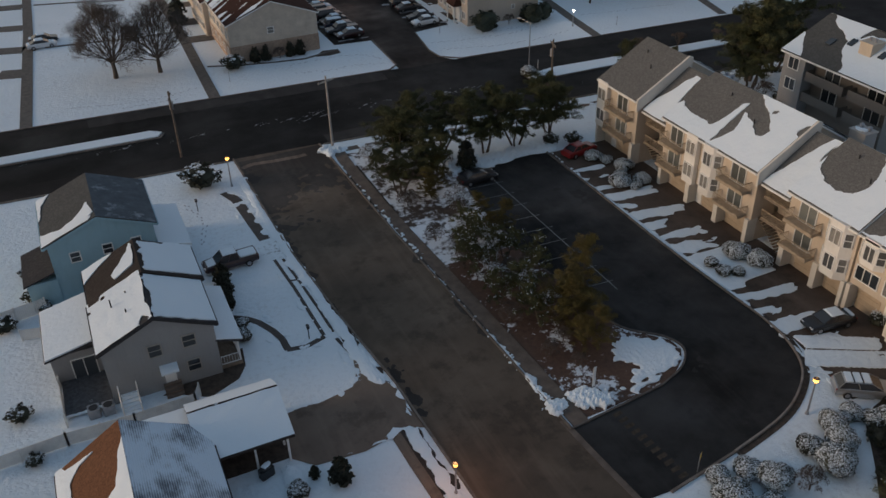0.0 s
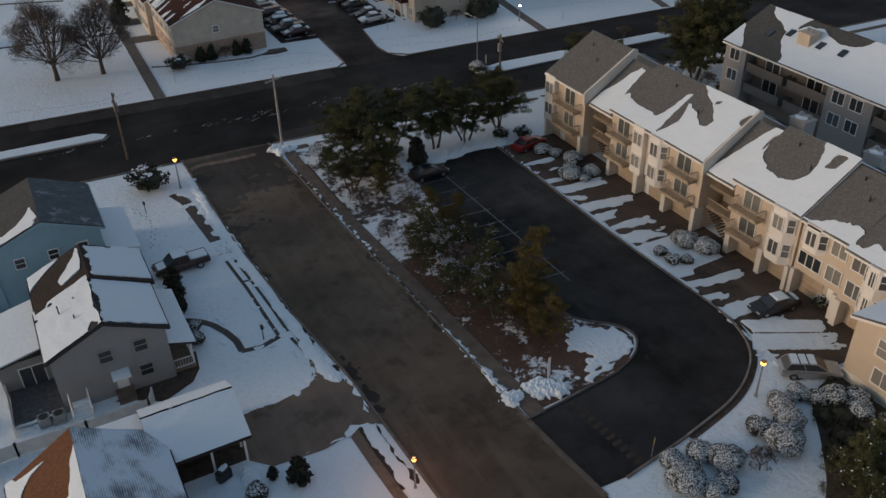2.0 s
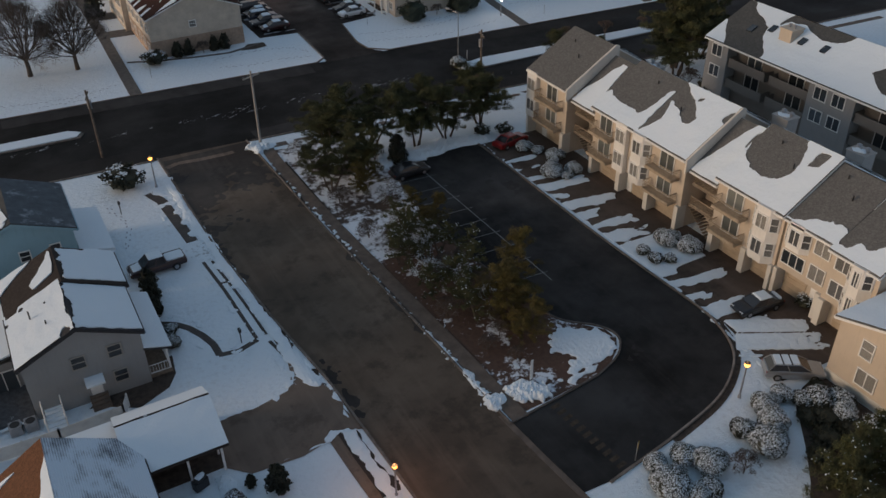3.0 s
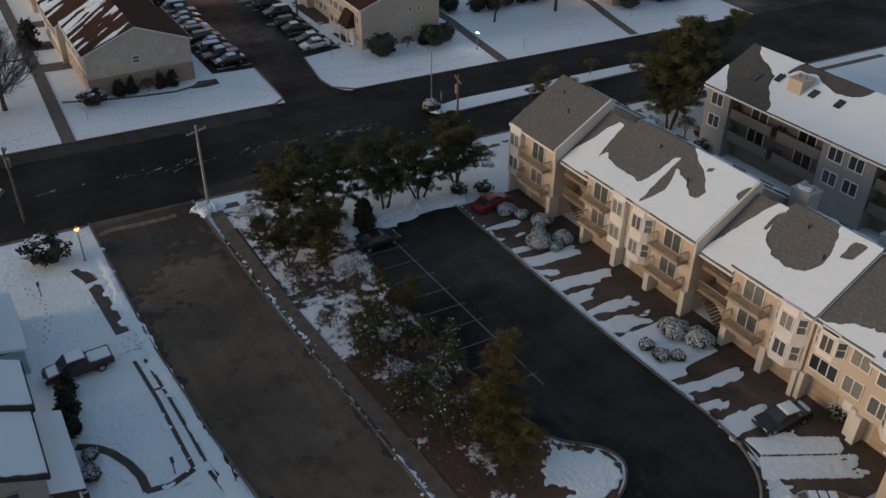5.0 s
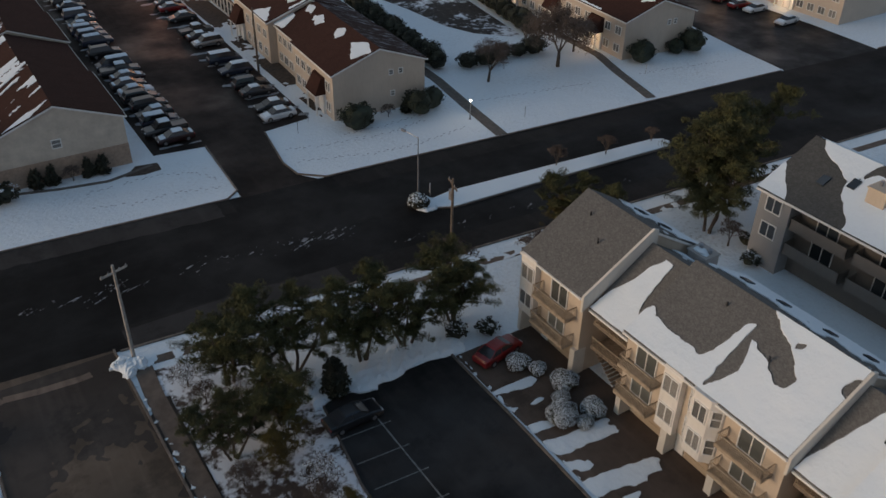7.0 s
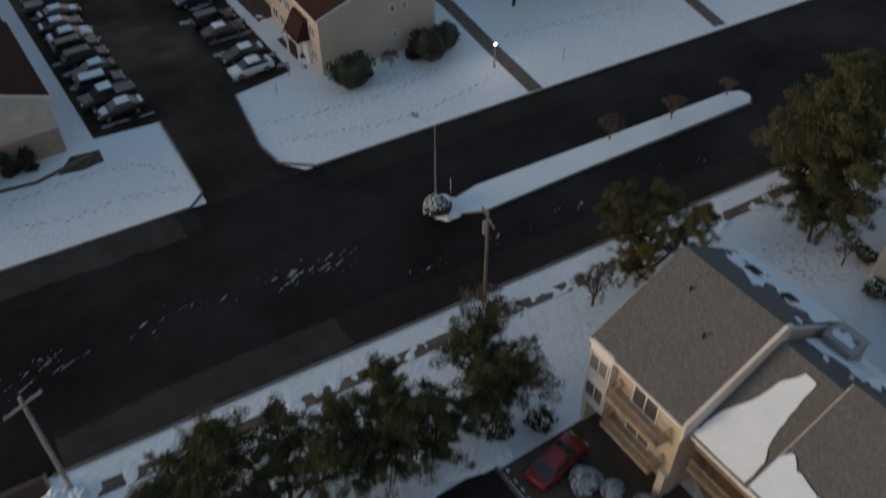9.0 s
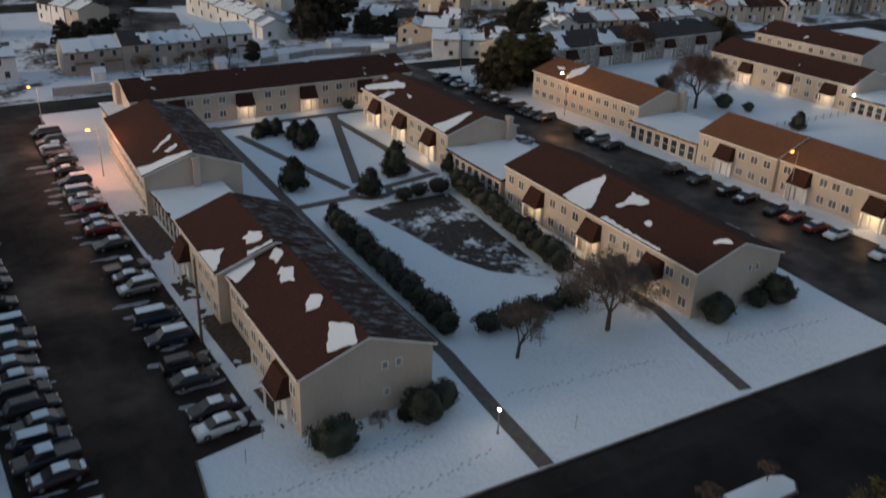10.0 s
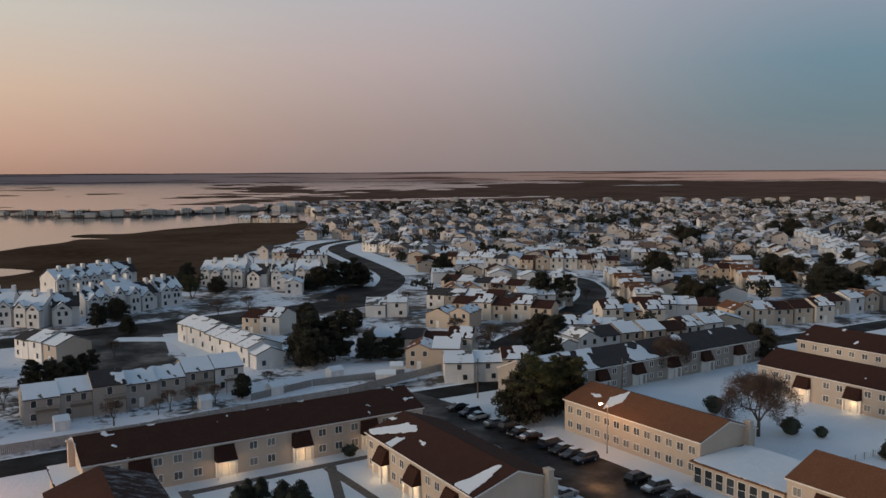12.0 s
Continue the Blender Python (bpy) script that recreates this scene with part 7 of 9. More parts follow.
def snow_dome(rx, ry, h, label, seed, cover=0.62, n=2600, size=0.045, mat=None):
    """Clipped round shrub: dark leafy dome with fine specks of snow lying on its outer leaves."""
    r = np.random.default_rng(seed)
    ob = thing("shrub", label, "shrub")
    g = Geo()
    lump(g, 0, 0, h * 0.45, rx * 0.93, ry * 0.93, h * 0.5, 16, 10, seed, 0.10)
    part("foliage", g, mat or SHRUB, ob)

    def shell(k, lift):
        a, t = r.random(k) * 6.283, r.random(k)
        z = 1.35 * t - 0.35
        w = np.sqrt(np.maximum(0, 1 - z * z))
        bump = 1 + 0.09 * np.sin(3 * a + seed) * w + 0.05 * np.sin(7 * a + 5 * z + seed) + r.normal(0, 0.02, k) + lift
        nrm = np.stack([np.cos(a) * w, np.sin(a) * w, z], axis=1)
        return nrm, np.stack([nrm[:, 0] * rx * bump, nrm[:, 1] * ry * bump, np.maximum(0.06, h * 0.45 + z * h * 0.55 * bump)], axis=1), a

    def leaves(nrm, p, sz, wild):
        k = len(p)
        nn = nrm + r.normal(0, wild, (k, 3))
        e = np.cross(nn, r.normal(size=(k, 3)))
        e /= np.linalg.norm(e, axis=1)[:, None] + 1e-9
        f = np.cross(nn, e)
        f /= np.linalg.norm(f, axis=1)[:, None] + 1e-9
        q = sz * (0.55 + 0.9 * r.random(k))[:, None]
        return np.stack([p - e * q, p + f * q * 0.7, p + e * q, p - f * q * 0.7], axis=1)

    nrm, p, a = shell(n, -0.01)
    part("leaves", card_mesh("leaves", leaves(nrm, p, size * 1.5, 0.7), mat or SHRUB), None, ob)
    nrm, p, a = shell(int(n * 1.6), 0.015)
    clot = np.sin(p[:, 0] * 9 + 2 * np.sin(p[:, 1] * 7 + seed)) * np.sin(p[:, 1] * 8.3 + 2 * np.sin(p[:, 0] * 6)) + 0.5 * np.sin(p[:, 0] * 21 + p[:, 2] * 17) * np.sin(p[:, 1] * 19)
    keep = clot * 0.5 + r.normal(0, 0.28, len(p)) < nrm[:, 2] * 0.75 + cover - 0.72
    part("snow_cover", card_mesh("snow_cover", leaves(nrm[keep], p[keep] + np.array([0, 0, 0.02]), size, 0.45), SNOW), None, ob, "fine specks of snow on the leaves")["kind"] = "stuff"
    return ob


def cone_shrub(r, h, label, seed, n=700, mat=None):
    random.seed(seed)
    ob = thing("evergreen_shrub", label, "shrub")
    g = Geo()
    lump(g, 0, 0, h * 0.40, r * 0.66, r * 0.66, h * 0.42, 10, 7, seed, 0.12)
    part("foliage", g, mat or YEW, ob)
    cs, rs = [], []
    for _ in range(40):
        z = random.random()
        w = r * (1 - z) ** 0.6 * (0.55 + 0.45 * min(1, z * 5))
        a = random.random() * 6.283
        cs.append((w * math.cos(a) * 0.85, w * math.sin(a) * 0.85, 0.15 + z * h * 0.9))
        rs.append(0.2 + 0.18 * r)
    part("leaves", card_mesh("leaves", cards(cs, [q * 1.25 for q in rs], n // 20, 0.13, shell=0.2), mat or YEW), None, ob)
    return ob


def scatter(proto, spots, group=""):
    """Puts the prototype at the first spot and copies of it at the others; a spot is x, y, turn, scale."""
    if group:
        tagged(proto, group=group)
    for i, (x, y, a, s) in enumerate(spots):
        m = pose(x, y, 0, 0, 0, a) @ Matrix.Diagonal((s, s, s, 1))
        if i == 0:
            proto.matrix_world = m
        else:
            sc = proto.scale.copy()
            proto.scale = (1, 1, 1)
            copy_thing(proto, m)
            proto.scale = sc


def fan_tree(h, r, label, seed):
    """Round-headed bare tree: limbs fan out from a low fork into a dome of fine twigs."""
    random.seed(seed)
    ob = thing("bare_tree", label, "tree")
    g, tips = Geo(), []
    fork = Vector((0, 0, h * 0.2))
    g.rod((0, 0, -0.1), (0.05, 0, h * 0.1), h * 0.036, h * 0.027, n=9)
    g.rod((0.05, 0, h * 0.1), fork, h * 0.027, h * 0.026, n=9)
    n = 26
    for i in range(n):
        el = math.radians(4 + 82 * (i / (n - 1)) ** 0.9)
        a = i * 2.399 + random.random() * 0.5
        d = Vector((math.cos(a) * math.cos(el), math.sin(a) * math.cos(el), math.sin(el) + 0.08)).normalized()
        reach = (r + (h * 0.8 - r) * math.sin(el) ** 1.5) * random.uniform(0.88, 1.06)
        branch_tree(g, fork + d * 0.15 + Vector((0, 0, random.uniform(-0.3, 0.8))), d, reach * 0.36, h * 0.0085, 4, 0.42, tips)
    part("trunk", g, BARK, ob, "dark trunk and fanning limbs")
    part("crown", card_mesh("crown", cards([tuple(q) for q in tips], [0.055 * h] * len(tips), 2, 0.035 * h, 0.9, thin=0.03), HAZE), None, ob, "haze of fine twigs")["kind"] = "stuff"
    return ob


LP = "dark green ornamental pine with forked trunk, lightly snowed"
scatter(pine(8.4, 3.8, LP, 3, clumps=62, per=105), [(22.6, 64.4, 20, 1.02), (33.0, 61.6, 130, 1.02), (42.3, 62.2, 250, 1.02), (76.4, 64.8, 10, 1.5), (73.2, 61.0, 95, 1.15), (143.0, 194.6, 40, 1.5), (98.5, 381, 0, 1.1)], "pines")
scatter(pine(8.0, 3.5, LP, 4, clumps=58, per=105), [(27.6, 63.4, 10, 1.05), (37.0, 61.4, 200, 1.0), (19.9, 57.0, 40, 0.78), (81.8, 65.4, 60, 1.5), (24.4, 58.6, 140, 0.85), (59.9, 66.2, 0, 1.0), (139, 392, 80, 1.2), (148.6, 195.4, 0, 1.55)], "pines")
scatter(pine(7.0, 3.1, "soft yellowish-green pine beside the parking bays", 5, leaf_mat("olive_needles", (0.074, 0.059, 0.011), (0.165, 0.122, 0.022)), 40, 120, 0.06, 2, 0.15, 0.13, 1.15), [(25.6, 29.2, 0, 1.0), (24.0, 26.0, 60, 0.75), (25.2, 45.4, 90, 0.65), (22.8, 55.0, 180, 0.65), (58.6, 66.6, 30, 0.7)], "pines")
scatter(pine(6.0, 2.6, "thin snow-flecked pine over the mulch bed", 6, None, 30, 62, 0.45, 2, 0.2), [(20.6, 38.8, 0, 0.9), (20.2, 34.2, 140, 0.8), (22.0, 29.8, 20, 0.85), (22.6, 43.4, 60, 0.85), (23.9, 35.6, 200, 0.8), (24.2, 40.2, 90, 0.75)], "pines")
scatter(pine(7.5, 3.6, "dense dark pine sheltering the corner house, snow on its needles", 8, None, 46, 120, 0.3, 2, 0.05), [(33.2, -0.5, 0, 0.85), (38.4, -0.2, 100, 0.7), (29.6, -2.4, 200, 0.8), (36.2, -3.4, 300, 0.95)], "pines")
scatter(cone_shrub(1.3, 3.2, "dark conical evergreen at the lot's edge", 11, 900), [(29.4, 59.6, 0, 1.0)])
scatter(cone_shrub(0.85, 2.3, "upright dark conifer beside the drive, tips snowed", 14, 600), [(-2.0, 49.0, 0, 0.9), (-2.3, 47.0, 60, 1.0), (-2.6, 44.6, 120, 0.9), (0.1, 20.4, 30, 0.95), (-1.5, 21.6, 0, 0.45)], "drive conifers")
LSN = "round clipped shrub heaped with speckled snow"
scatter(snow_dome(1.55, 1.4, 1.6, LSN, 21, 0.84, 3000), [(42.8, 47.6, 20, 0.84), (44.6, 30.4, 120, 0.85), (27.5, 6.8, 0, 0.86), (23.7, 6.7, 25, 0.95), (32.5, 6.0, 20, 0.98), (34.6, 7.6, 60, 0.82)], "snowy shrubs")
scatter(snow_dome(1.3, 1.2, 1.35, LSN, 22, 0.8, 2400), [(45.4, 50.6, 0, 0.9), (45.4, 47.0, 80, 0.8), (44.0, 49.2, 30, 0.6), (43.9, 46.2, 10, 0.55), (45.6, 28.4, 90, 0.95), (43.6, 54.4, 0, 0.8), (44.6, 53.0, 30, 0.6), (26.4, 8.3, 0, 0.82), (24.2, 8.7, 60, 0.7), (24.8, 5.2, 30, 0.75), (35.3, 9.1, 0, 0.86), (37.4, 9.3, 80, 0.72), (39.9, 5.4, 40, 0.8)], "snowy shrubs")
scatter(snow_dome(0.75, 0.75, 1.0, "small ball shrub with a cap of snow", 23, 0.3, 1100), [(41.3, 30.2, 0, 0.9), (41.4, 28.5, 40, 0.95), (42.6, 27.8, 90, 0.85), (-2.3, 39.6, 0, 1.0), (-1.9, 41.5, 60, 0.8), (50.0, 81.0, 0, 1.5), (-17.9, 52.2, 0, 0.9), (-3.0, 20.6, 10, 1.0)], "ball shrubs")
scatter(shrub(1.5, 1.3, 1.7, "dark evergreen shrub with little snow", 24, YEW, 0.12), [(0.2, 69.4, 0, 1.5), (41.4, 60.4, 40, 0.8), (44.0, 59.4, 0, 0.75), (-18.5, 54.0, 30, 0.8), (-21.4, 50.4, 0, 0.75), (-19.8, 32.0, 60, 0.5), (-19.0, 58.6, 0, 0.6), (-20.6, 37.5, 30, 0.7), (-21.5, 24, 30, 0.9), (48.2, 16.4, 0, 0.7), (72.4, 54.6, 0, 0.8), (75.0, 57.4, 60, 0.7), (12.2, 104.6, 0, 1.2), (-13.6, 50.6, 0, 0.8)], "dark shrubs")
scatter(shrub(2.3, 1.9, 2.9, "big bushy green shrub against the gable wall", 25, leaf_mat("laurel", (0.022, 0.032, 0.018), (0.05, 0.058, 0.034)), 0.0, 900, size=0.1), [(53.6, 101.6, 0, 1.15), (62.8, 101.6, 80, 1.1), (65.2, 102.4, 20, 0.95), (101.4, 100.4, 10, 1.15), (111.6, 100.0, 70, 1.25), (108.6, 100.4, 30, 0.8), (176.4, 162.4, 0, 1.1), (179.3, 158.2, 0, 0.7), (176.2, 179.2, 30, 1.2), (104.9, 197.0, 0, 0.7)], "wall shrubs")
scatter(cone_shrub(0.75, 2.3, "narrow dark columnar evergreen beside a gable wall", 12, 420), [(8.9, 131.0, 0, 1.9), (16.0, 106.0, 0, 1), (17.7, 106.0, 50, 1), (21.6, 106.0, 90, 0.95), (23.2, 105.9, 0, 1), (55.6, 102.4, 0, 0.8), (61.3, 102.6, 0, 0.9), (103.6, 101.0, 0, 0.7)], "columnar evergreens")
scatter(snow_dome(1.2, 1.05, 1.2, "low dark spreading shrub dusted with snow under the house wall", 28, 0.3, 2000, mat=YEW), [(32.0, 8.1, 0, 0.85), (39.4, 7.5, 40, 1.0), (40.9, 6.6, 90, 0.9), (38.3, 8.0, 10, 0.8), (26.0, 5.2, 60, 0.8), (40.6, 3.4, 0, 0.9)], "house wall shrubs")
scatter(shrub(1.4, 1.3, 1.0, "low spreading dark juniper in the bed", 29, YEW, 0.0, 520, size=0.08), [(38.4, 6.0, 0, 0.9), (37.2, 6.6, 70, 0.8), (36.6, 4.4, 30, 0.9), (39.0, 4.0, 0, 0.9), (34.8, 3.4, 50, 0.9), (40.6, 8.6, 50, 0.6)], "junipers")
scatter(bare_tree(3.6, 0.95, "grey tangled brush dusted with snow on the parking island", 38, 4, 0, None, twigs=3, dust=9), [(24.2, 51.4, 120, 0.9), (22.0, 40.8, 30, 0.9), (24.0, 43.2, 200, 0.8), (20.8, 36.8, 150, 0.9), (22.6, 34.4, 70, 0.9), (24.4, 31.0, 20, 0.8), (22.4, 61.8, 0, 0.8), (19.6, 66.2, 50, 0.8), (22.8, 46.0, 10, 0.8)], "snowy brush")
LC = "large clipped dark conical yew in the snowy courtyard"
scatter(cone_shrub(2.1, 4.3, LC, 13, 1100), [(76.9, 161.4, 0, 1.2), (85.8, 153.8, 60, 1.0), (93.8, 159.8, 120, 1.3), (76.2, 146.4, 200, 0.72), (102.4, 157, 0, 0.7), (86.6, 178.6, 0, 1.0), (88.6, 181.0, 50, 0.95), (87.0, 183.6, 20, 0.85), (85.4, 187.6, 0, 0.75), (83.6, 188.6, 90, 0.7), (81.8, 187.4, 0, 0.65), (177.7, 145, 0, 0.85)], "courtyard yews")
scatter(shrub(1.7, 1.7, 2.2, "round dark yew by the path crossing", 26, YEW, 0.04, 500), [(89.2, 149.6, 0, 0.95), (92.3, 150.0, 60, 0.95), (95.6, 149.8, 20, 1.1), (77.4, 112.0, 0, 1.05), (80.4, 111.6, 40, 1.2), (83.6, 112.2, 80, 1.05), (86.6, 112.0, 0, 0.9), (89.6, 111.8, 60, 1.25)], "round yews")
hedge = shrub(1.5, 1.6, 2.6, "dense dark clipped hedge bush in a courtyard row", 27, YEW, 0.03, 380, name="hedge_bush")
scatter(hedge, [(75.6 - 2.4 * i / 14, 144.2 - 30.6 * i / 14, 37 * i, 1.18 + 0.1 * math.sin(i * 2.1)) for i in range(15)] + [(99.2 - 5.0 * i / 13, 149.6 - 30.6 * i / 13, 53 * i, 1.25 + 0.1 * math.sin(i * 1.7)) for i in range(14)], "courtyard hedge")
scatter(fan_tree(11.2, 5.2, "broad round bare tree standing in snow", 31), [(-4.4, 109.6, 0, 1.0), (2.0, 108.8, 130, 0.93)], "bare trees")
scatter(bare_tree(7.4, 0.7, "leaning bare tree on the snowy lawn", 32, 4, 0.35, HAZE, dense=8), [(76.8, 105.8, 0, 1.0)])
scatter(bare_tree(8.8, 0.85, "wide bare tree with fine twigs beside the apartments", 33, 5, 0, HAZE, dense=5), [(89.1, 105.3, 0, 1.22), (95.2, 109.0, 60, 0.75)])
scatter(bare_tree(13.0, 0.85, "large bare tree with rusty twigs in the yard", 34, 6, 0, RUSTY, twigs=2, dense=4), [(170.6, 165.0, 0, 1.0), (192, 205, 60, 0.8)])
scatter(bare_tree(3.4, 0.6, "small reddish bare tree planted on the median", 35, 4), [(68.7, 80.4, 0, 1.0), (75.7, 79.6, 100, 0.95), (83.0, 79.4, 200, 0.75), (-22, 87.8, 0, 0.8)], "median trees")
scatter(bare_tree(4.4, 0.62, "small bare tree by the end townhouse", 36, 4), [(53.9, 65.6, 0, 1.0), (45.4, 67.4, 90, 1.3), (73.0, 58.0, 40, 0.8)], "small bare trees")
scatter(bare_tree(3.2, 0.9, "tangled leafless bush on the snowy mulch", 37, 4, 0, HAZE, dense=6), [(21.0, 60.5, 0, 1.0), (19.4, 46.4, 70, 0.8), (20.2, 63.6, 30, 0.8), (19.6, 54.2, 10, 0.8), (23.8, 49.6, 0, 0.8), (20.8, 44.0, 200, 0.8), (24.4, 61.6, 60, 0.8), (25.4, 37.8, 0, 0.7), (21.2, 35.4, 20, 0.9), (23.4, 28.4, 70, 0.7), (20.6, 25.6, 30, 0.6), (25.0, 25.2, 0, 0.6), (19.8, 31.2, 90, 0.8), (22.0, 23.4, 10, 0.5), (19.8, 40.6, 150, 0.85), (23.0, 37.2, 20, 0.8), (24.8, 33.4, 40, 0.8), (22.0, 31.0, 80, 0.7), (26.8, 60.4, 0, 0.9), (22.4, 26.6, 200, 0.6), (29.2, 5.2, 0, 0.75), (58.6, 102.6, 0, 0.7), (19.8, 105.8, 0, 0.7), (108, 101.2, 0, 0.7)], "leafless bushes")

# ---- vehicles ----
CAR = {"black": paint_mat("black_paint", (0.012, 0.012, 0.014)), "grey": paint_mat("graphite_paint", (0.05, 0.052, 0.056), 0.4), "silver": paint_mat("silver_paint", (0.34, 0.34, 0.34), 0.6), "white": paint_mat("white_paint", (0.66, 0.67, 0.68)),
       "red": paint_mat("red_paint", (0.2, 0.007, 0.009)), "maroon": paint_mat("maroon_paint", (0.025, 0.007, 0.008)), "navy": paint_mat("navy_paint", (0.015, 0.022, 0.045)), "tan": paint_mat("champagne_paint", (0.25, 0.22, 0.18), 0.4)}
TAIL = plain("tail_lamp_plastic", (0.25, 0.01, 0.01), 0.3)
HEADL = plain("headlamp_plastic", (0.6, 0.6, 0.6), 0.15)
SHAPE = {  # length, width, stations of (x, low, shoulder, top of body), cabin (x0, x1, x2, x3, roof height)
    "sedan": (4.6, 1.8, [(-2.3, 0.35, 0.55, 0.78), (-2.2, 0.26, 0.62, 0.92), (-1.3, 0.24, 0.66, 0.98), (0.4, 0.24, 0.66, 0.96), (1.2, 0.24, 0.62, 0.90), (2.1, 0.26, 0.56, 0.74), (2.3, 0.36, 0.50, 0.62)], (-1.75, -0.95, 0.35, 1.15, 1.43)),
    "suv": (4.7, 1.88, [(-2.35, 0.42, 0.7, 0.98), (-2.25, 0.32, 0.74, 1.06), (-1.3, 0.3, 0.76, 1.08), (0.6, 0.3, 0.76, 1.06), (1.3, 0.3, 0.74, 1.02), (2.15, 0.32, 0.66, 0.86), (2.35, 0.42, 0.6, 0.74)], (-2.2, -1.85, 0.55, 1.25, 1.72)),
    "estate": (4.75, 1.84, [(-2.37, 0.38, 0.62, 0.86), (-2.28, 0.26, 0.68, 0.96), (-1.3, 0.24, 0.7, 0.99), (0.6, 0.24, 0.7, 0.96), (1.2, 0.24, 0.68, 0.92), (2.15, 0.26, 0.58, 0.76), (2.37, 0.38, 0.52, 0.62)], (-2.2, -1.75, 0.25, 1.2, 1.52)),
    "pickup": (5.4, 1.95, [(-2.7, 0.5, 0.75, 1.02), (-2.6, 0.42, 0.78, 1.06), (-0.6, 0.38, 0.8, 1.08), (0.9, 0.38, 0.8, 1.08), (1.5, 0.38, 0.78, 1.06), (2.5, 0.42, 0.72, 0.94), (2.7, 0.5, 0.64, 0.8)], (-0.75, -0.6, 0.75, 1.45, 1.78)),
    "van": (4.9, 1.95, [(-2.45, 0.42, 0.75, 1.0), (-2.35, 0.32, 0.8, 1.1), (-1.3, 0.3, 0.8, 1.12), (0.9, 0.3, 0.8, 1.08), (1.6, 0.3, 0.74, 1.0), (2.25, 0.32, 0.66, 0.84), (2.45, 0.42, 0.58, 0.7)], (-2.3, -2.1, 0.95, 1.75, 1.78)),
}


def car(kind, color, label, snow=1.0, group="", pillars=True):
    L, W, st, (c0, c1, c2, c3, top) = SHAPE[kind]
    ob = thing("car" if kind != "pickup" else "pickup_truck", label, "car" if kind != "pickup" else "truck", None, group)
    w = W / 2
    g = Geo()
    rings = []
    for x, lo, mid, hi in st:
        k = 0.90 if abs(x) > L / 2 - 0.15 else 1.0
        rings.append([(x, -w * k * 0.94, lo), (x, -w * k, mid), (x, -w * k * 0.93, hi - 0.06), (x, -w * k * 0.80, hi), (x, w * k * 0.80, hi), (x, w * k * 0.93, hi - 0.06), (x, w * k, mid), (x, w * k * 0.94, lo)])
    g.sweep(None, rings)
    belt = st[3][3] - 0.02
    if kind == "pickup":
        g.box(-2.62, -w * 0.93, 1.04, -0.7, -w * 0.80, 1.12)
        g.box(-2.62, w * 0.80, 1.04, -0.7, w * 0.93, 1.12)
    part("body", g, CAR[color], ob)
    q = Geo()
    wb, wt = w * 0.86, w * 0.68
    q.sweep(None, [[(c0, -wb, belt), (c3, -wb, belt), (c3, wb, belt), (c0, wb, belt)], [(c1, -wt, top - 0.06), (c2, -wt, top - 0.06), (c2, wt, top - 0.06), (c1, wt, top - 0.06)]])
    part("glass", q, CARGLASS, ob, "dark car windows")
    r = Geo()
    r.sweep(None, [[(c1 - 0.05, -wt - 0.03, top - 0.07), (c2 + 0.05, -wt - 0.03, top - 0.07), (c2 + 0.05, wt + 0.03, top - 0.07), (c1 - 0.05, wt + 0.03, top - 0.07)], [(c1 + 0.08, -wt + 0.1, top), (c2 - 0.12, -wt + 0.1, top), (c2 - 0.12, wt - 0.1, top), (c1 + 0.08, wt - 0.1, top)]])
    part("roof", r, CAR[color], ob)
    for x0, x1 in (((c1 + c2) / 2 - 0.05, (c0 + c3) / 2 - 0.05), (c1, c0), (c2, c3)) if pillars else ():
        for s in (-1, 1):
            r = Geo()
            r.rod((x1, s * (wb + 0.005), belt), (x0, s * (wt + 0.01), top - 0.05), 0.045, n=4)
            part("pillar", r, CAR[color], ob)
    for x in (-L * 0.30, L * 0.31):
        for s in (-1, 1):
            t = Geo()
            rw = 0.33 if kind in ("sedan", "estate") else 0.37
            t.rod((x, s * (w - 0.20), rw), (x, s * (w + 0.01), rw), rw, n=14)
            wheel = part("wheel", t, RUBBER, ob, "black tyre")
            rim = Geo()
            rim.rod((x, s * (w + 0.01), rw), (x, s * (w + 0.02), rw), rw * 0.6, n=10)
            part("rim", rim, METAL, wheel)
    for s in (-1, 1):
        t = Geo()
        t.box(L / 2 - 0.22, s * w * 0.66 - 0.18, st[-2][3] - 0.2, L / 2 - 0.02, s * w * 0.66 + 0.18, st[-2][3] - 0.06)
        part("headlight", t, HEADL, ob)
        t = Geo()
        t.box(-L / 2 + 0.01, s * w * 0.7 - 0.15, st[1][3] - 0.24, -L / 2 + 0.12, s * w * 0.7 + 0.15, st[1][3] - 0.08)
        part("tail_light", t, TAIL, ob)
    if snow:
        n = Geo()
        n.sweep(None, [[(c1 - 0.02, -wt, top - 0.01), (c2, -wt, top - 0.01), (c2, wt, top - 0.01), (c1 - 0.02, wt, top - 0.01)], [(c1 + 0.12, -wt + 0.14, top + 0.09), (c2 - 0.16, -wt + 0.14, top + 0.09), (c2 - 0.16, wt - 0.14, top + 0.09), (c1 + 0.12, wt - 0.14, top + 0.09)]])
        if kind == "estate":
            # roof bars part the snow into squares
            n = Geo()
            step = (c2 - c1) / 3
            for i in range(3):
                n.box(c1 + i * step + 0.07, -wt + 0.06, top - 0.03, c1 + (i + 1) * step - 0.07, wt - 0.06, top + 0.06, c=0.03)
            for i in (1, 2):
                bar = Geo()
                bar.box(c1 + i * step - 0.03, -wt, top - 0.02, c1 + i * step + 0.03, wt, top + 0.05)
                part("roof_bar", bar, RUBBER, ob)
        part("roof_snow", n, SNOW, ob, "snow on the roof")
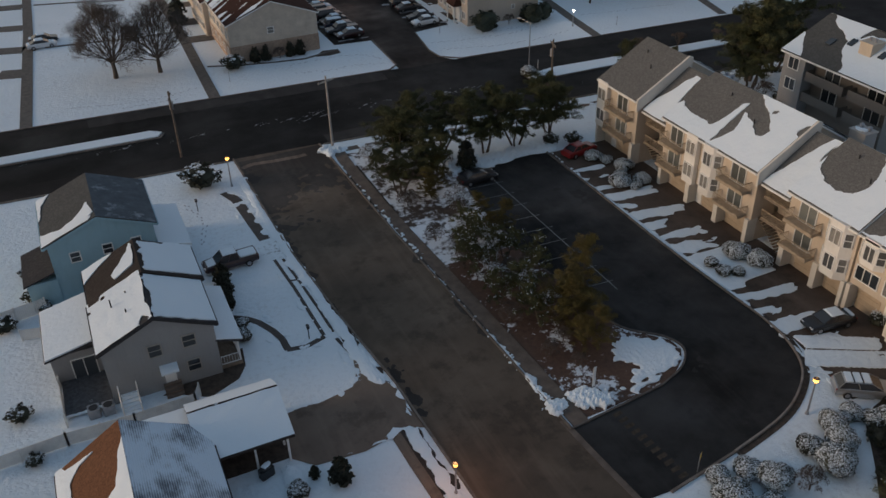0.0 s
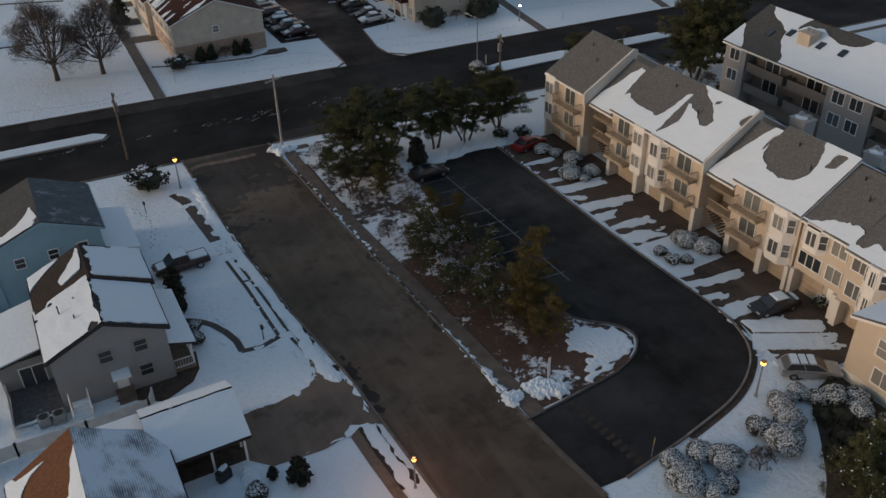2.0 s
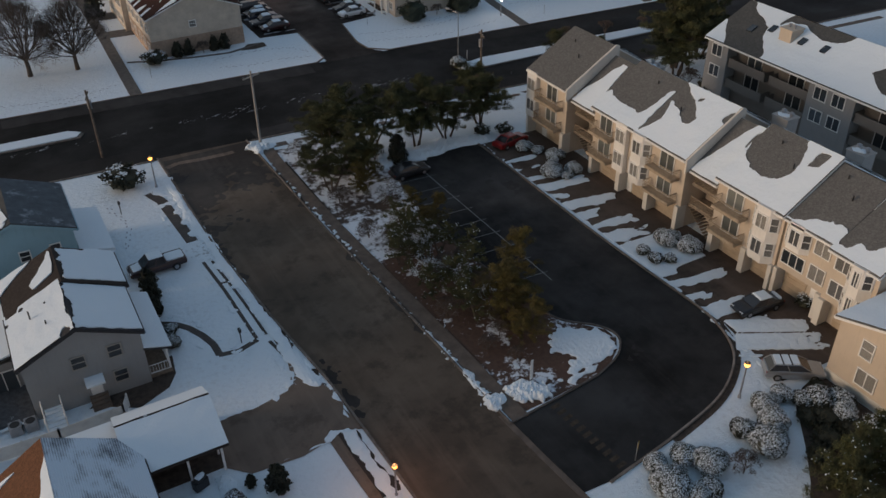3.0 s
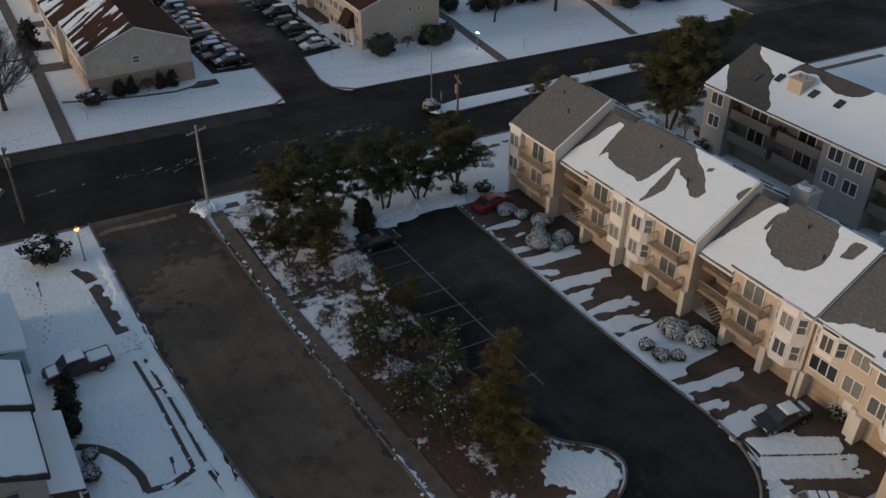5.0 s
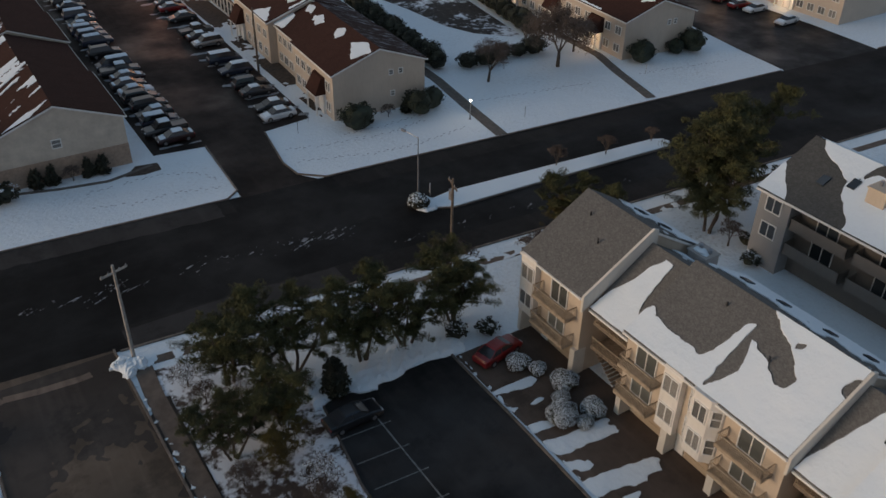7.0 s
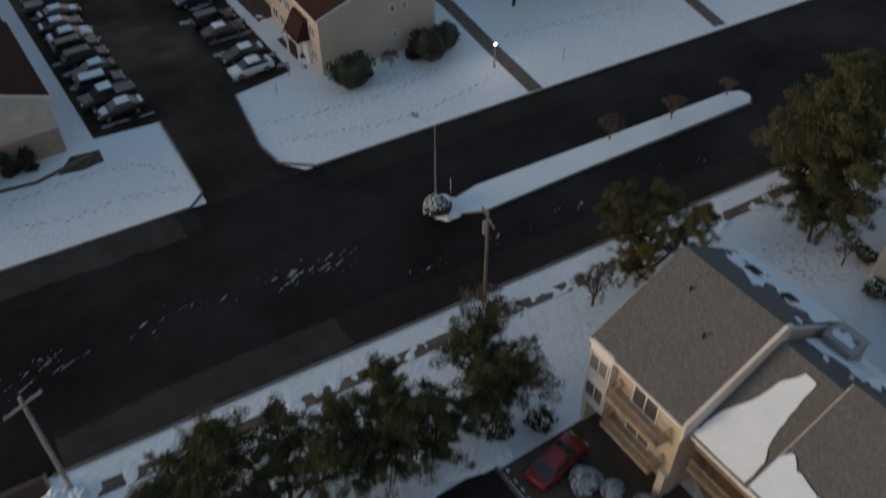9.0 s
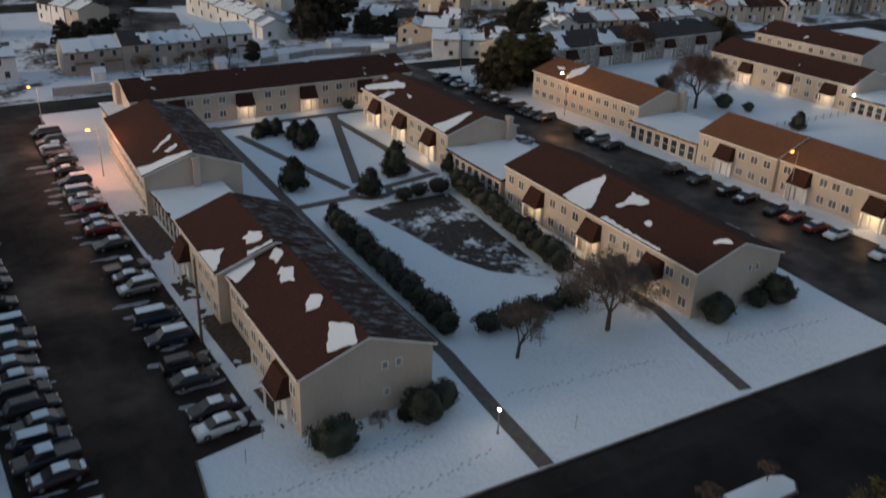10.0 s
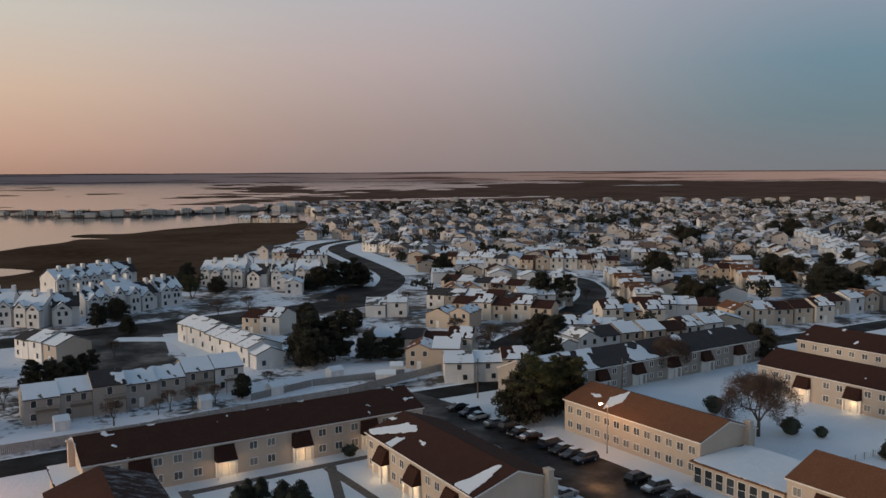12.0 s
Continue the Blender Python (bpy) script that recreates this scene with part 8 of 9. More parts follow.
        if snow > 0.6:
            n = Geo()
            a, b = st[-3], st[-2]
            n.sweep(None, [[(c3 + 0.05, -w * 0.72, st[4][3] - 0.03), (b[0] - 0.1, -w * 0.68, b[3] - 0.03), (b[0] - 0.1, w * 0.68, b[3] - 0.03), (c3 + 0.05, w * 0.72, st[4][3] - 0.03)], [(c3 + 0.15, -w * 0.62, st[4][3] + 0.07), (b[0] - 0.2, -w * 0.58, b[3] + 0.06), (b[0] - 0.2, w * 0.58, b[3] + 0.06), (c3 + 0.15, w * 0.62, st[4][3] + 0.07)]])
            part("hood_snow", n, SNOW, ob, "snow on the hood")
        if kind in ("pickup", "sedan") and snow > 0.5:
            n = Geo()
            x0, x1 = (-2.55, -0.85) if kind == "pickup" else (-2.15, c0 - 0.05)
            z = 1.09 if kind == "pickup" else 0.94
            n.box(x0, -w * 0.7, z - 0.06, x1, w * 0.7, z + 0.08, c=0.15)
            part("bed_snow" if kind == "pickup" else "boot_snow", n, SNOW, ob)
    return ob


def place(ob, x, y, a):
    ob.matrix_world = pose(x, y, 0.03, 0, 0, a)
    return ob


place(car("pickup", "maroon", "dark maroon pickup truck with snow-filled bed on a snowy drive", 0.7), -0.6, 51.5, 182)
place(car("sedan", "red", "bright red sedan parked by snowy shrubs", 0.0), 43.0, 56.4, 12)
place(car("sedan", "black", "black hatchback with snow on roof before a garage", 0.55), 44.2, 18.3, 172)
place(car("estate", "silver", "silver estate car with snow-striped roof on the drive", 0.5), 40.2, 10.7, -33)
place(car("sedan", "black", "black car in the first parking bay under pines", 0.0), 29.0, 55.9, 2)
random.seed(11)
KINDS = [("sedan", "black", 0.55), ("sedan", "grey", 0.3), ("sedan", "white", 0.9), ("sedan", "maroon", 0.8), ("suv", "black", 0.0), ("suv", "silver", 0.8), ("suv", "navy", 0.55), ("pickup", "white", 0.9), ("pickup", "grey", 0.3), ("van", "tan", 0.8), ("van", "navy", 0.3), ("sedan", "silver", 0.9), ("sedan", "red", 0.55)]
PROTO = {}


def parked(k, x, y, a):
    kind, color, snow = KINDS[k]
    m = pose(x, y, 0.03, 0, 0, a)
    if k not in PROTO:
        names = {"sedan": "sedan", "suv": "sport utility car", "pickup": "pickup truck", "van": "minivan"}
        PROTO[k] = car(kind, color, "snow-dusted %s %s in a row of parked cars" % (color, names[kind]), snow, "parked cars", False)
        PROTO[k].matrix_world = m
    else:
        copy_thing(PROTO[k], m)


for i in range(34):
    y = 109.8 + i * 2.75
    if random.random() < 0.86:
        parked([4, 6, 1, 8, 0, 2, 10, 0, 3, 4, 10, 1][random.randrange(12)], 32.4 + y * 0.012 - 1.2 + random.uniform(-0.3, 0.3), y, random.choice((0, 180)) + random.uniform(-3, 3))
parked(2, -13.6, 129.6, 4)
parked(0, -13.2, 132.4, 2)
parked(2, 46.2, 109.6, 180)
parked(0, 46.6, 112.5, 178)
for y, k in ((118.0, 1), (120.8, 4), (126.6, 6), (131.6, 10), (139.4, 5), (142.4, 3), (145.2, 8), (153.0, 1), (158.6, 12), (161.4, 3), (167.2, 12), (170.2, 2), (173.0, 9), (178.4, 6), (183.6, 0), (189.0, 1), (193.8, 5), (196.6, 11), (199.4, 4), (205.0, 10)):
    parked(k, 46.4 + (y - 110) * 0.035, y, random.choice((0, 180)) + random.uniform(-3, 3))
for y, k in ((101.0, 2), (108.2, 2), (111.2, 12), (115.6, 12), (118.6, 1), (124.0, 3), (127.6, 0), (133.4, 1), (138.6, 4), (153.4, 1), (157.0, 5), (161.2, 4), (172.6, 6), (175.6, 1), (178.4, 0), (181.6, 10), (187.0, 3), (190.0, 0), (193.4, 4), (197.0, 11), (202.4, 2), (205.4, 6), (210, 0)):
    parked(k, 135.8 + random.uniform(-0.4, 0.4), y, random.choice((0, 180)) + random.uniform(-6, 6))
for x, y, k in ((122.4, 162.8, 11), (123.4, 172.6, 2), (116.2, 108.4, 5), (119.0, 166.5, 1)):
    parked(k, x, y, 4)

# ---- poles, lamps, fences and street clutter ----
def utility_pole(x, y, h, label, mat, arm=True, turn=0, drum=False):
    ob = thing("utility_pole", label, "utility pole", pose(x, y, 0, 0, 0, turn))
    g = Geo()
    g.rod((0, 0, 0), (0, 0, h), 0.17, 0.11, n=10)
    part("pole", g, mat, ob)
    if arm:
        a = Geo()
        a.box(-1.2, -0.06, h - 0.75, 1.2, 0.06, h - 0.6)
        cross = part("crossarm", a, mat, ob)
        for q in (-1.1, -0.5, 0.5, 1.1):
            i = Geo()
            i.rod((q, 0, h - 0.6), (q, 0, h - 0.42), 0.05, 0.03, n=6)
            part("insulator", i, METAL, cross)
    if drum:
        d = Geo()
        d.rod((0.35, 0, h - 2.4), (0.35, 0, h - 1.4), 0.26, n=12)
        part("transformer", d, METAL, ob)
    return ob


utility_pole(16.9, 71.8, 9.5, "weathered grey wooden utility pole at the street corner", POLEG, True, 20)
utility_pole(-0.5, 78.3, 8.6, "brown wooden utility pole with transformer by the median", POLEW, True, 75, True)
utility_pole(47.4, 70.4, 9.2, "brown wooden utility pole with crossarm beside the main road", POLEW, True, 75, True)
utility_pole(49.9, 125.1, 9.6, "tall dark pole beside the apartment parking", POLEW, False)
utility_pole(-22, 100.5, 9.0, "wooden utility pole on the snowy verge", POLEW)
utility_pole(144.4, 214.8, 8.5, "slim dark pole at the lane end", POLEW, False)
utility_pole(171, 199.2, 8.0, "slim dark pole before the taupe row", POLEW, False)


def street_lamp(x, y, h, label, arm=0.0, turn=0, lit=None, power=0.0, color=(1.0, 0.50, 0.16), globe=0.22, mat=None):
    ob = thing("street_lamp", label, "street lamp", pose(x, y, 0, 0, 0, turn), "street lamps")
    g = Geo()
    g.rod((0, 0, 0), (0, 0, 0.25), 0.16, 0.12, n=10)
    g.rod((0, 0, 0.25), (0, 0, h), 0.07 + 0.004 * h, 0.05, n=8)
    if arm:
        g.rod((0, 0, h - 0.1), (arm, 0, h + 0.25), 0.04, 0.03, n=6)
    part("post", g, mat or METAL, ob)
    l = Geo()
    if arm:
        l.box(arm - 0.3, -0.16, h + 0.12, arm + 0.35, 0.16, h + 0.3, c=0.1)
    else:
        lump(l, 0, 0, h + globe * 0.9, globe, globe, globe, 10, 6, 1.0, 0.0)
    part("lantern", l, lit or METAL, ob, "glowing lantern" if lit else "unlit lamp head")
    if not arm:
        c = Geo()
        c.rod((0, 0, h + globe * 1.7), (0, 0, h + globe * 2.2), globe * 1.1, globe * 0.2, n=10)
        part("cap", c, DARKM, ob)
    if power:
        q = (ob.matrix_world @ Vector((arm, 0, h + (-0.15 if arm else globe)))) if arm else Vector((x, y, h + globe * 2.9))
        porch_light(q.x, q.y, q.z, power, color, 0.3, "street_light")
    return ob


street_lamp(3.3, 67.9, 3.4, "short garden lamp post with a glowing amber lantern", 0, 0, AMBER, 25)
street_lamp(34.6, 10.9, 3.2, "lamp post with a glowing amber lantern by snowy shrubs", 0, 0, AMBER, 25)
street_lamp(6.95, 15.7, 2.8, "lamp post with a warm lantern at the street edge", 0, 0, AMBER, 230, (1.0, 0.42, 0.16), 0.17)
street_lamp(67.4, 96.6, 2.5, "path lamp post with a bright white globe", 0, 0, WHITE_L, 20, (1.0, 0.9, 0.75), 0.17)
street_lamp(51.2, 82.9, 7.2, "grey road lamp with a bent arm on the median", 2.0, 110)
street_lamp(53.4, 180.4, 7.4, "parking lamp glowing orange over the lane", 1.4, 185, AMBER, 1600, (1.0, 0.34, 0.14))
street_lamp(141.6, 173.6, 8.6, "tall street lamp glowing amber beside the lane", 1.6, 180, WHITE_L, 800, (1.0, 0.42, 0.10))
street_lamp(142.0, 120.8, 8.0, "tall street lamp glowing amber by the apartments", 1.5, 180, AMBER, 200, (1.0, 0.45, 0.12))
street_lamp(197.6, 146.4, 4.0, "bright white yard lamp beside the lit block", 0, 0, WHITE_L, 120, (1.0, 0.9, 0.75))
street_lamp(50.4, 212, 7.0, "parking lamp with reddish glow at the lane end", 1.4, 200, AMBER, 1100, (1.0, 0.40, 0.22))
for x, y, lab in ((-1.4, 63.9, "thin dark yard post in the snow"), (2.9, 37.0, "short dark mailbox post at the driveway")):
    ob = thing("yard_post", lab, "post", pose(x, y, 0))
    g = Geo()
    g.rod((0, 0, 0), (0, 0, 1.4), 0.05, n=6)
    part("post", g, DARKM, ob)
    g = Geo()
    g.box(-0.12, -0.22, 1.25, 0.12, 0.22, 1.5, c=0.05)
    part("box", g, DARKM, ob)


def road_sign(x, y, h, turn, label, mat, w=0.6, hh=0.6):
    ob = thing("road_sign", label, "sign", pose(x, y, 0, 0, 0, turn))
    g = Geo()
    g.rod((0, 0, 0), (0, 0, h), 0.035, n=6)
    part("post", g, METAL, ob)
    g = Geo()
    g.box(-w / 2, -0.06, h - hh, w / 2, -0.035, h)
    part("plate", g, mat, ob)


road_sign(21.5, 20.6, 2.3, 10, "white sign post standing in heaped snow", TRIM, 0.3, 2.0)
road_sign(23.3, 9.9, 1.9, 40, "small yellow sign at the lot entrance", plain("yellow_sign", (0.45, 0.30, 0.03), 0.5), 0.45, 0.45)
road_sign(52.4, 82.3, 1.6, 200, "thin white marker post on the median nose", TRIM, 0.12, 1.2)
road_sign(49, 106.6, 1.3, 0, "small grey sign at the lot edge", METAL, 0.3, 0.4)
for x, y in ((74, 93.5), (98.5, 96.5), (46.5, 104.2), (10.5, 99.8)):
    road_sign(x, y, 1.5, 0, "slim marker stake in the snow", METAL, 0.08, 0.2)


def fence(pts, h, label, mat, step=0.16, board=0.13):
    ob = thing("fence", label, "fence")
    n = 0
    g = Geo()
    for (x0, y0), (x1, y1) in zip(pts, pts[1:]):
        L = math.hypot(x1 - x0, y1 - y0)
        dx, dy = (x1 - x0) / L, (y1 - y0) / L
        k = max(1, int(L / 2.4))
        for i in range(k + 1):
            t = L * i / k
            p = Geo()
            p.box(x0 + dx * t - 0.07, y0 + dy * t - 0.07, 0, x0 + dx * t + 0.07, y0 + dy * t + 0.07, h + 0.08)
            part("post", p, mat, ob)
        m = int(L / step)
        for i in range(m):
            a, b = step * i, step * i + board
            g.prism([(x0 + dx * a - dy * 0.015, y0 + dy * a + dx * 0.015), (x0 + dx * a + dy * 0.015, y0 + dy * a - dx * 0.015), (x0 + dx * b + dy * 0.015, y0 + dy * b - dx * 0.015), (x0 + dx * b - dy * 0.015, y0 + dy * b + dx * 0.015)], 0.06, h)
    b = part("board", g, mat, ob)
    b["kind"] = "stuff"
    return ob


fence([(-17.3, 35.0), (-17.6, 47.6), (-20, 48.2)], 1.2, "low white picket fence round the deck", FENCE_W)
fence([(-23, 51.0), (-17.7, 51.9)], 1.5, "white board fence behind the yards", FENCE_W)
fence([(-24, 32.4), (-17.4, 32.9), (-12.4, 32.7), (-7.7, 32.9), (-7.2, 34.0)], 1.3, "white board fence between two gardens", FENCE_W, 0.16, 0.155)
fence([(56, 231), (79, 230.6), (100, 232), (123, 232.5), (152, 240)], 1.8, "long weathered board fence along the back lane", plain("weathered_board", (0.30, 0.285, 0.27), 0.85), 0.3, 0.27)
fence([(104, 240), (120, 244), (142, 241)], 1.6, "grey board fence round snowy back yards", plain("grey_fence", (0.24, 0.23, 0.22), 0.8), 0.3, 0.27)
fence([(160, 148), (196, 146.5)], 1.1, "low wire-and-post fence across the snow", METAL, 0.6, 0.05)


# ---- terraced houses, condominiums and the far town ----
WALLS = {"white": SID_WHITE, "cream": SID_CREAM, "tan": SID_TAN, "taupe": SID_TAUPE, "beige": SID_APT, "stone": siding("stone_grey_siding", (0.40, 0.365, 0.325))}
ROOFS = {"brown": SH_BROWN, "dark": SH_DARK, "rust": SH_RUST, "grey": SH_GREY}
TWO_TONE = {}


def plain_window(w, h):
    """A one-piece window: pale frame and dark pane in two material slots."""
    key = (w, h)
    if key not in TWO_TONE:
        g = Geo()
        t = 0.07
        g.box(-w / 2 - t, -0.07, -t, w / 2 + t, 0.02, 0)
        g.box(-w / 2 - t, -0.07, h, w / 2 + t, 0.02, h + t)
        g.box(-w / 2 - t, -0.07, 0, -w / 2, 0.02, h)
        g.box(w / 2, -0.07, 0, w / 2 + t, 0.02, h)
        g.box(-w / 2, -0.04, 0, w / 2, -0.02, h, mi=1)
        TWO_TONE[key] = g.mesh("window", [TRIM, GLASS])
    return TWO_TONE[key]


def terrace_house(name, label, wall, roof, w=6.6, d=9.6, he=5.5, hr=7.9, axis="x", snow=0.2, seed=0, deck=False):
    """A narrow two-storey terraced house; its front looks along local -y."""
    ob = thing(name, label, "house")
    rect = (0, 0, w, d)
    part("wall", gable_block(rect, axis, 0, he, hr), WALLS[wall], ob)
    part("roof", gable_roof(rect, axis, he, hr, 0.3, 0.1), ROOFS[roof], ob)
    lean = 0.25 if seed % 2 < 1 else -0.25
    roof_snow(ob, rect, axis, he, hr, lambda s, b, u: snow + lean * (1 if s else -1) + 0.75 * fbm(b, u * 5, 2.2, seed + s * 3) + 0.25 * nz(b, u * 3, 0.8, seed) - 0.3 * (u > .93), over=0.3, rake=0.1, step=0.45, depth=0.12, keep=1, least=6)
    spots = [(0.25, 0.9), (0.27, 3.4), (0.72, 3.4)] if seed % 3 < 2 else [(0.7, 0.9), (0.5, 3.4)]
    for s, z in spots:
        if z + 1.5 < he or he > 4.5:
            part("window", plain_window(1.0, 1.3), None, ob, m=face_pose(rect, "S", s * w, z))
    if he > 4.5:
        part("window", plain_window(0.8, 1.1), None, ob, m=face_pose(rect, "W", d * (0.35 if seed % 2 < 1 else 0.6), 3.4))
    if deck:
        g = Geo()
        g.box(w * 0.3, -1.7, 2.6, w * 0.95, 0, 2.75)
        for x in (w * 0.3, w * 0.93):
            g.box(x, -1.7, 0, x + 0.12, -1.58, 2.6)
        railing(g, w * 0.3, -1.65, w * 0.95, -1.65, 2.75, 3.7, 0.3)
        part("balcony", g, DECKW, ob, "timber balcony on posts")
    else:
        g = Geo()
        g.box(w / 2 - 0.5, -0.06, 0, w / 2 + 0.5, 0.0, 2.1)
        part("door", g, TRIM, ob)
    return ob


def condo(label, seed, w=9.0, wings=((0.4, 4.0, -1.4), (5.0, 3.6, -0.4)), chimneys=(0.6, 4.6), he=6.6, hr=10.2, snow=0.2):
    """A tall white condominium with cross gables and boxed chimneys."""
    ob = thing("condominium", label, "house")
    rect = (0, 0, w, 11.5)
    part("wall", gable_block(rect, "x", 0, he, hr), SID_WHITE, ob)
    part("roof", gable_roof(rect, "x", he, hr, 0.35, 0.2), SH_DARK, ob)
    roof_snow(ob, rect, "x", he, hr, lambda s, b, u: snow + 0.75 * fbm(b, u * 6, 2.8, seed + s), over=0.35, step=0.55, depth=0.14, keep=2, least=8)
    for k, (x0, ww, y0) in enumerate(wings):
        q = (x0, y0, x0 + ww, 5.0)
        part("gable_wing", gable_block(q, "y", 0, he - 0.7 - 0.5 * k, he + 1.5 - 0.5 * k), SID_WHITE, ob)
        part("wing_roof", gable_roof(q, "y", he - 0.7 - 0.5 * k, he + 1.5 - 0.5 * k, 0.25, 0.2), SH_DARK, ob)
        roof_snow(ob, q, "y", he - 0.7 - 0.5 * k, he + 1.5 - 0.5 * k, lambda s, b, u: snow + (0.35 if s == k else -0.1) + 0.5 * fbm(b, u * 6, 1.8, seed + x0), over=0.25, step=0.5, depth=0.14, name="wing_snow", keep=1, least=4)
        for s, z, a in ((0.35, 0.8, 1.0), (0.3, 3.3, 0.9), (0.7, 3.3, 0.9)):
            part("window", plain_window(a, 1.4), None, ob, m=face_pose(q, "S", s * ww, z))
        g = Geo()
        n = 8
        pts = [(0.75 * math.cos(math.pi * i / n), 0.75 * math.sin(math.pi * i / n)) for i in range(n + 1)]
        g.face([(x0 + ww / 2 + px, y0 - 0.03, he - 0.6 - 0.5 * k + pz) for px, pz in pts])
        part("arched_window", g, GLASS, ob)
    for x in chimneys:
        g = Geo()
        g.box(x - 0.55, 4.2, 0.0, x + 0.55, 6.0, hr + 1.5)
        part("chimney", g, SID_WHITE, ob, "tall white boxed chimney")
    for s, z in ((3.0, 1.0), (7.5, 3.8)):
        part("window", plain_window(1.1, 1.3), None, ob, m=face_pose(rect, "W", s, z))
    return ob


STYLE = {}
LABELS = {"white": "white-sided terraced house with snow on its roof", "cream": "cream-sided terraced house with patchy roof snow", "tan": "tan-sided terraced house with a brown roof", "taupe": "taupe terraced house with dark roof", "beige": "beige terraced house with part-melted roof snow", "stone": "grey-beige terraced house with snowy roof and rear balcony"}
TAKEN = []


def put_house(key, m):
    if key not in STYLE:
        wall, roof, axis, snow, deck, w, d, he = key
        STYLE[key] = terrace_house("terraced_house", LABELS[wall], wall, roof, w, d, he, he + (1.85 if axis == "x" else 1.6), axis, snow, seed=len(STYLE) * 5.0, deck=deck)
        STYLE[key]["group"] = "terraced houses"
        STYLE[key].matrix_world = m
    else:
        copy_thing(STYLE[key], m)
    c = m @ Vector((key[5] / 2, key[6] / 2, 0))
    TAKEN.append((c.x, c.y, 8.0))


def row(a, b, keys, w=6.6, step=0.7):
    """Terraced houses along the line a to b, fronts to the right of the way."""
    L = math.hypot(b[0] - a[0], b[1] - a[1])
    n = max(1, int(L / w + 0.3))
    ang = math.degrees(math.atan2(b[1] - a[1], b[0] - a[0]))
    for i in range(n):
        k = keys[i % len(keys)]
        off = step * (1 if (i // 2) % 2 else 0)
        put_house(k, pose(a[0], a[1], 0, 0, 0, ang) @ pose(i * w, off + step * 0.6 * nz(i * 1.3, a[0], 1.0, 4), 0) @ Matrix.Diagonal((1, 1, 1 + 0.13 * nz(i * 1.7, a[1], 1.0, 8), 1)))


K = lambda wall, roof="brown", axis="x", snow=0.1, deck=False, w=6.6, d=9.6, he=4.95: (wall, roof, axis, snow, deck, w, d, he)
WS, WSD = K("white", "grey", snow=0.5), K("white", "dark", snow=0.0)
CB, TB, TS, BS, BD, UD = K("cream", "brown", snow=-0.2), K("tan", "brown", snow=-0.3), K("tan", "rust", snow=0.05), K("beige", "grey", snow=0.4), K("beige", "grey", snow=0.65, deck=True), K("taupe", "dark", snow=-0.1)
SD, SS = K("stone", "grey", snow=0.75, deck=True), K("stone", "grey", snow=0.7)
TG, CG, WG = K("tan", "rust", "y", -0.1), K("cream", "brown", "y", 0.05), K("white", "grey", "y", 0.35)
for x, y, tall, k in ((61.8, 247.0, 1.0, SD), (68.2, 247.6, 1.03, SD), (74.2, 247.0, 1.16, K("stone", "dark", snow=-0.5, deck=True)), (80.6, 248.4, 1.0, SS), (86.9, 249.2, 0.99, SS), (93.4, 250.2, 1.08, SD), (99.8, 250.0, 1.1, K("white", "grey", snow=0.75, deck=True))):
    put_house(k, pose(x, y, 0, 0, 0, -2) @ Matrix.Diagonal((0.96, 1, tall, 1)))
row((110.6, 314), (114.8, 271), [WS], 6.2, 0)
row((115.4, 266), (123, 266), [K("white", "grey", "y", 0.8, False, 7.6, 7.5, 3.6)])
row((69, 317), (76, 298), [WSD, WS, BS], 6.3, 0.5)
row((130, 315), (140, 301), [TB, CB, TB], 6.4)
row((173.5, 318), (185, 310), [K("white", "grey", snow=0.3, he=4.0), WS], 7)
row((180.5, 292), (188.5, 279), [K("tan", "brown", "y", 0.5, False, 8, 9, 4.0), TG], 8)
row((146, 264), (167, 243), [BS, WSD, TB, CB], 6.6, 0.5)
row((181, 232), (241, 223.0), [K("white", "grey", "y", 0.5, False, 8, 8, 3.6), WG, WSD, K("beige", "grey", snow=0.3, deck=True), K("beige", "grey", snow=0.3, deck=True), TB, CB, WS], 7.0, 0.8)
row((243, 236), (254, 228), [K("tan", "grey", "y", 0.6, False, 11, 8, 3.6)], 11)
row((257, 237), (294, 223), [TG, TS, TB, TB, CB], 7.2, 0.8)
row((267, 274), (311, 334), [WG, K("cream", "rust", "y", 0.2), TG, CG, TG, TG, CG], 9.5, 0.8)
row((324, 267), (384, 334), [K("tan", "brown", "y", 0.6, False, 9, 8, 3.6), CG, TG, CG, TG, TG, CG, TG], 9.5, 0.8)
row((286, 530), (298, 478), [CB, WSD, CB, UD], 6.4, 1.0)
row((277, 438), (306, 391), [K("cream", "dark", "y", 0.3), TB, WS, CB, WS, WSD], 6.8, 1.0)
row((307, 391), (342, 365), [TG, CB, CB, TB, CB, TB], 6.8, 0.8)
row((226, 352), (244, 318), [TB, WS, WSD, TS], 7.0, 1)
row((200, 322), (222, 290), [WSD, UD, WS, TB], 7.0, 1)
row((196, 300), (214, 274), [TB, CB, TB, CB], 6.6, 0.5)
row((330, 866), (379, 825), [CB, WS, TB], 6.6, 1)
row((435, 291), (495, 351), [WS, WSD, WG], 9.5, 1.5)
row((420, 318), (470, 372), [WG, WS, CB], 9.5, 1.5)
row((500, 340), (600, 440), [WG, WSD, WS], 10.5, 1.5)
row((240, 262), (262, 246), [TB, CB, WS], 6.8, 0.5)
row((300, 232), (360, 222), [TB, WS, TG, UD], 8.5, 1)
row((368, 236), (420, 268), [WG, WS, TB], 9.5, 1.5)
row((20, 246), (52, 246.5), [BS, WS, BD], 6.4)
row((22, 300), (60, 296), [WS, WSD], 7)
CL = "white condominium with gables and boxed chimneys, roofs half snowy"
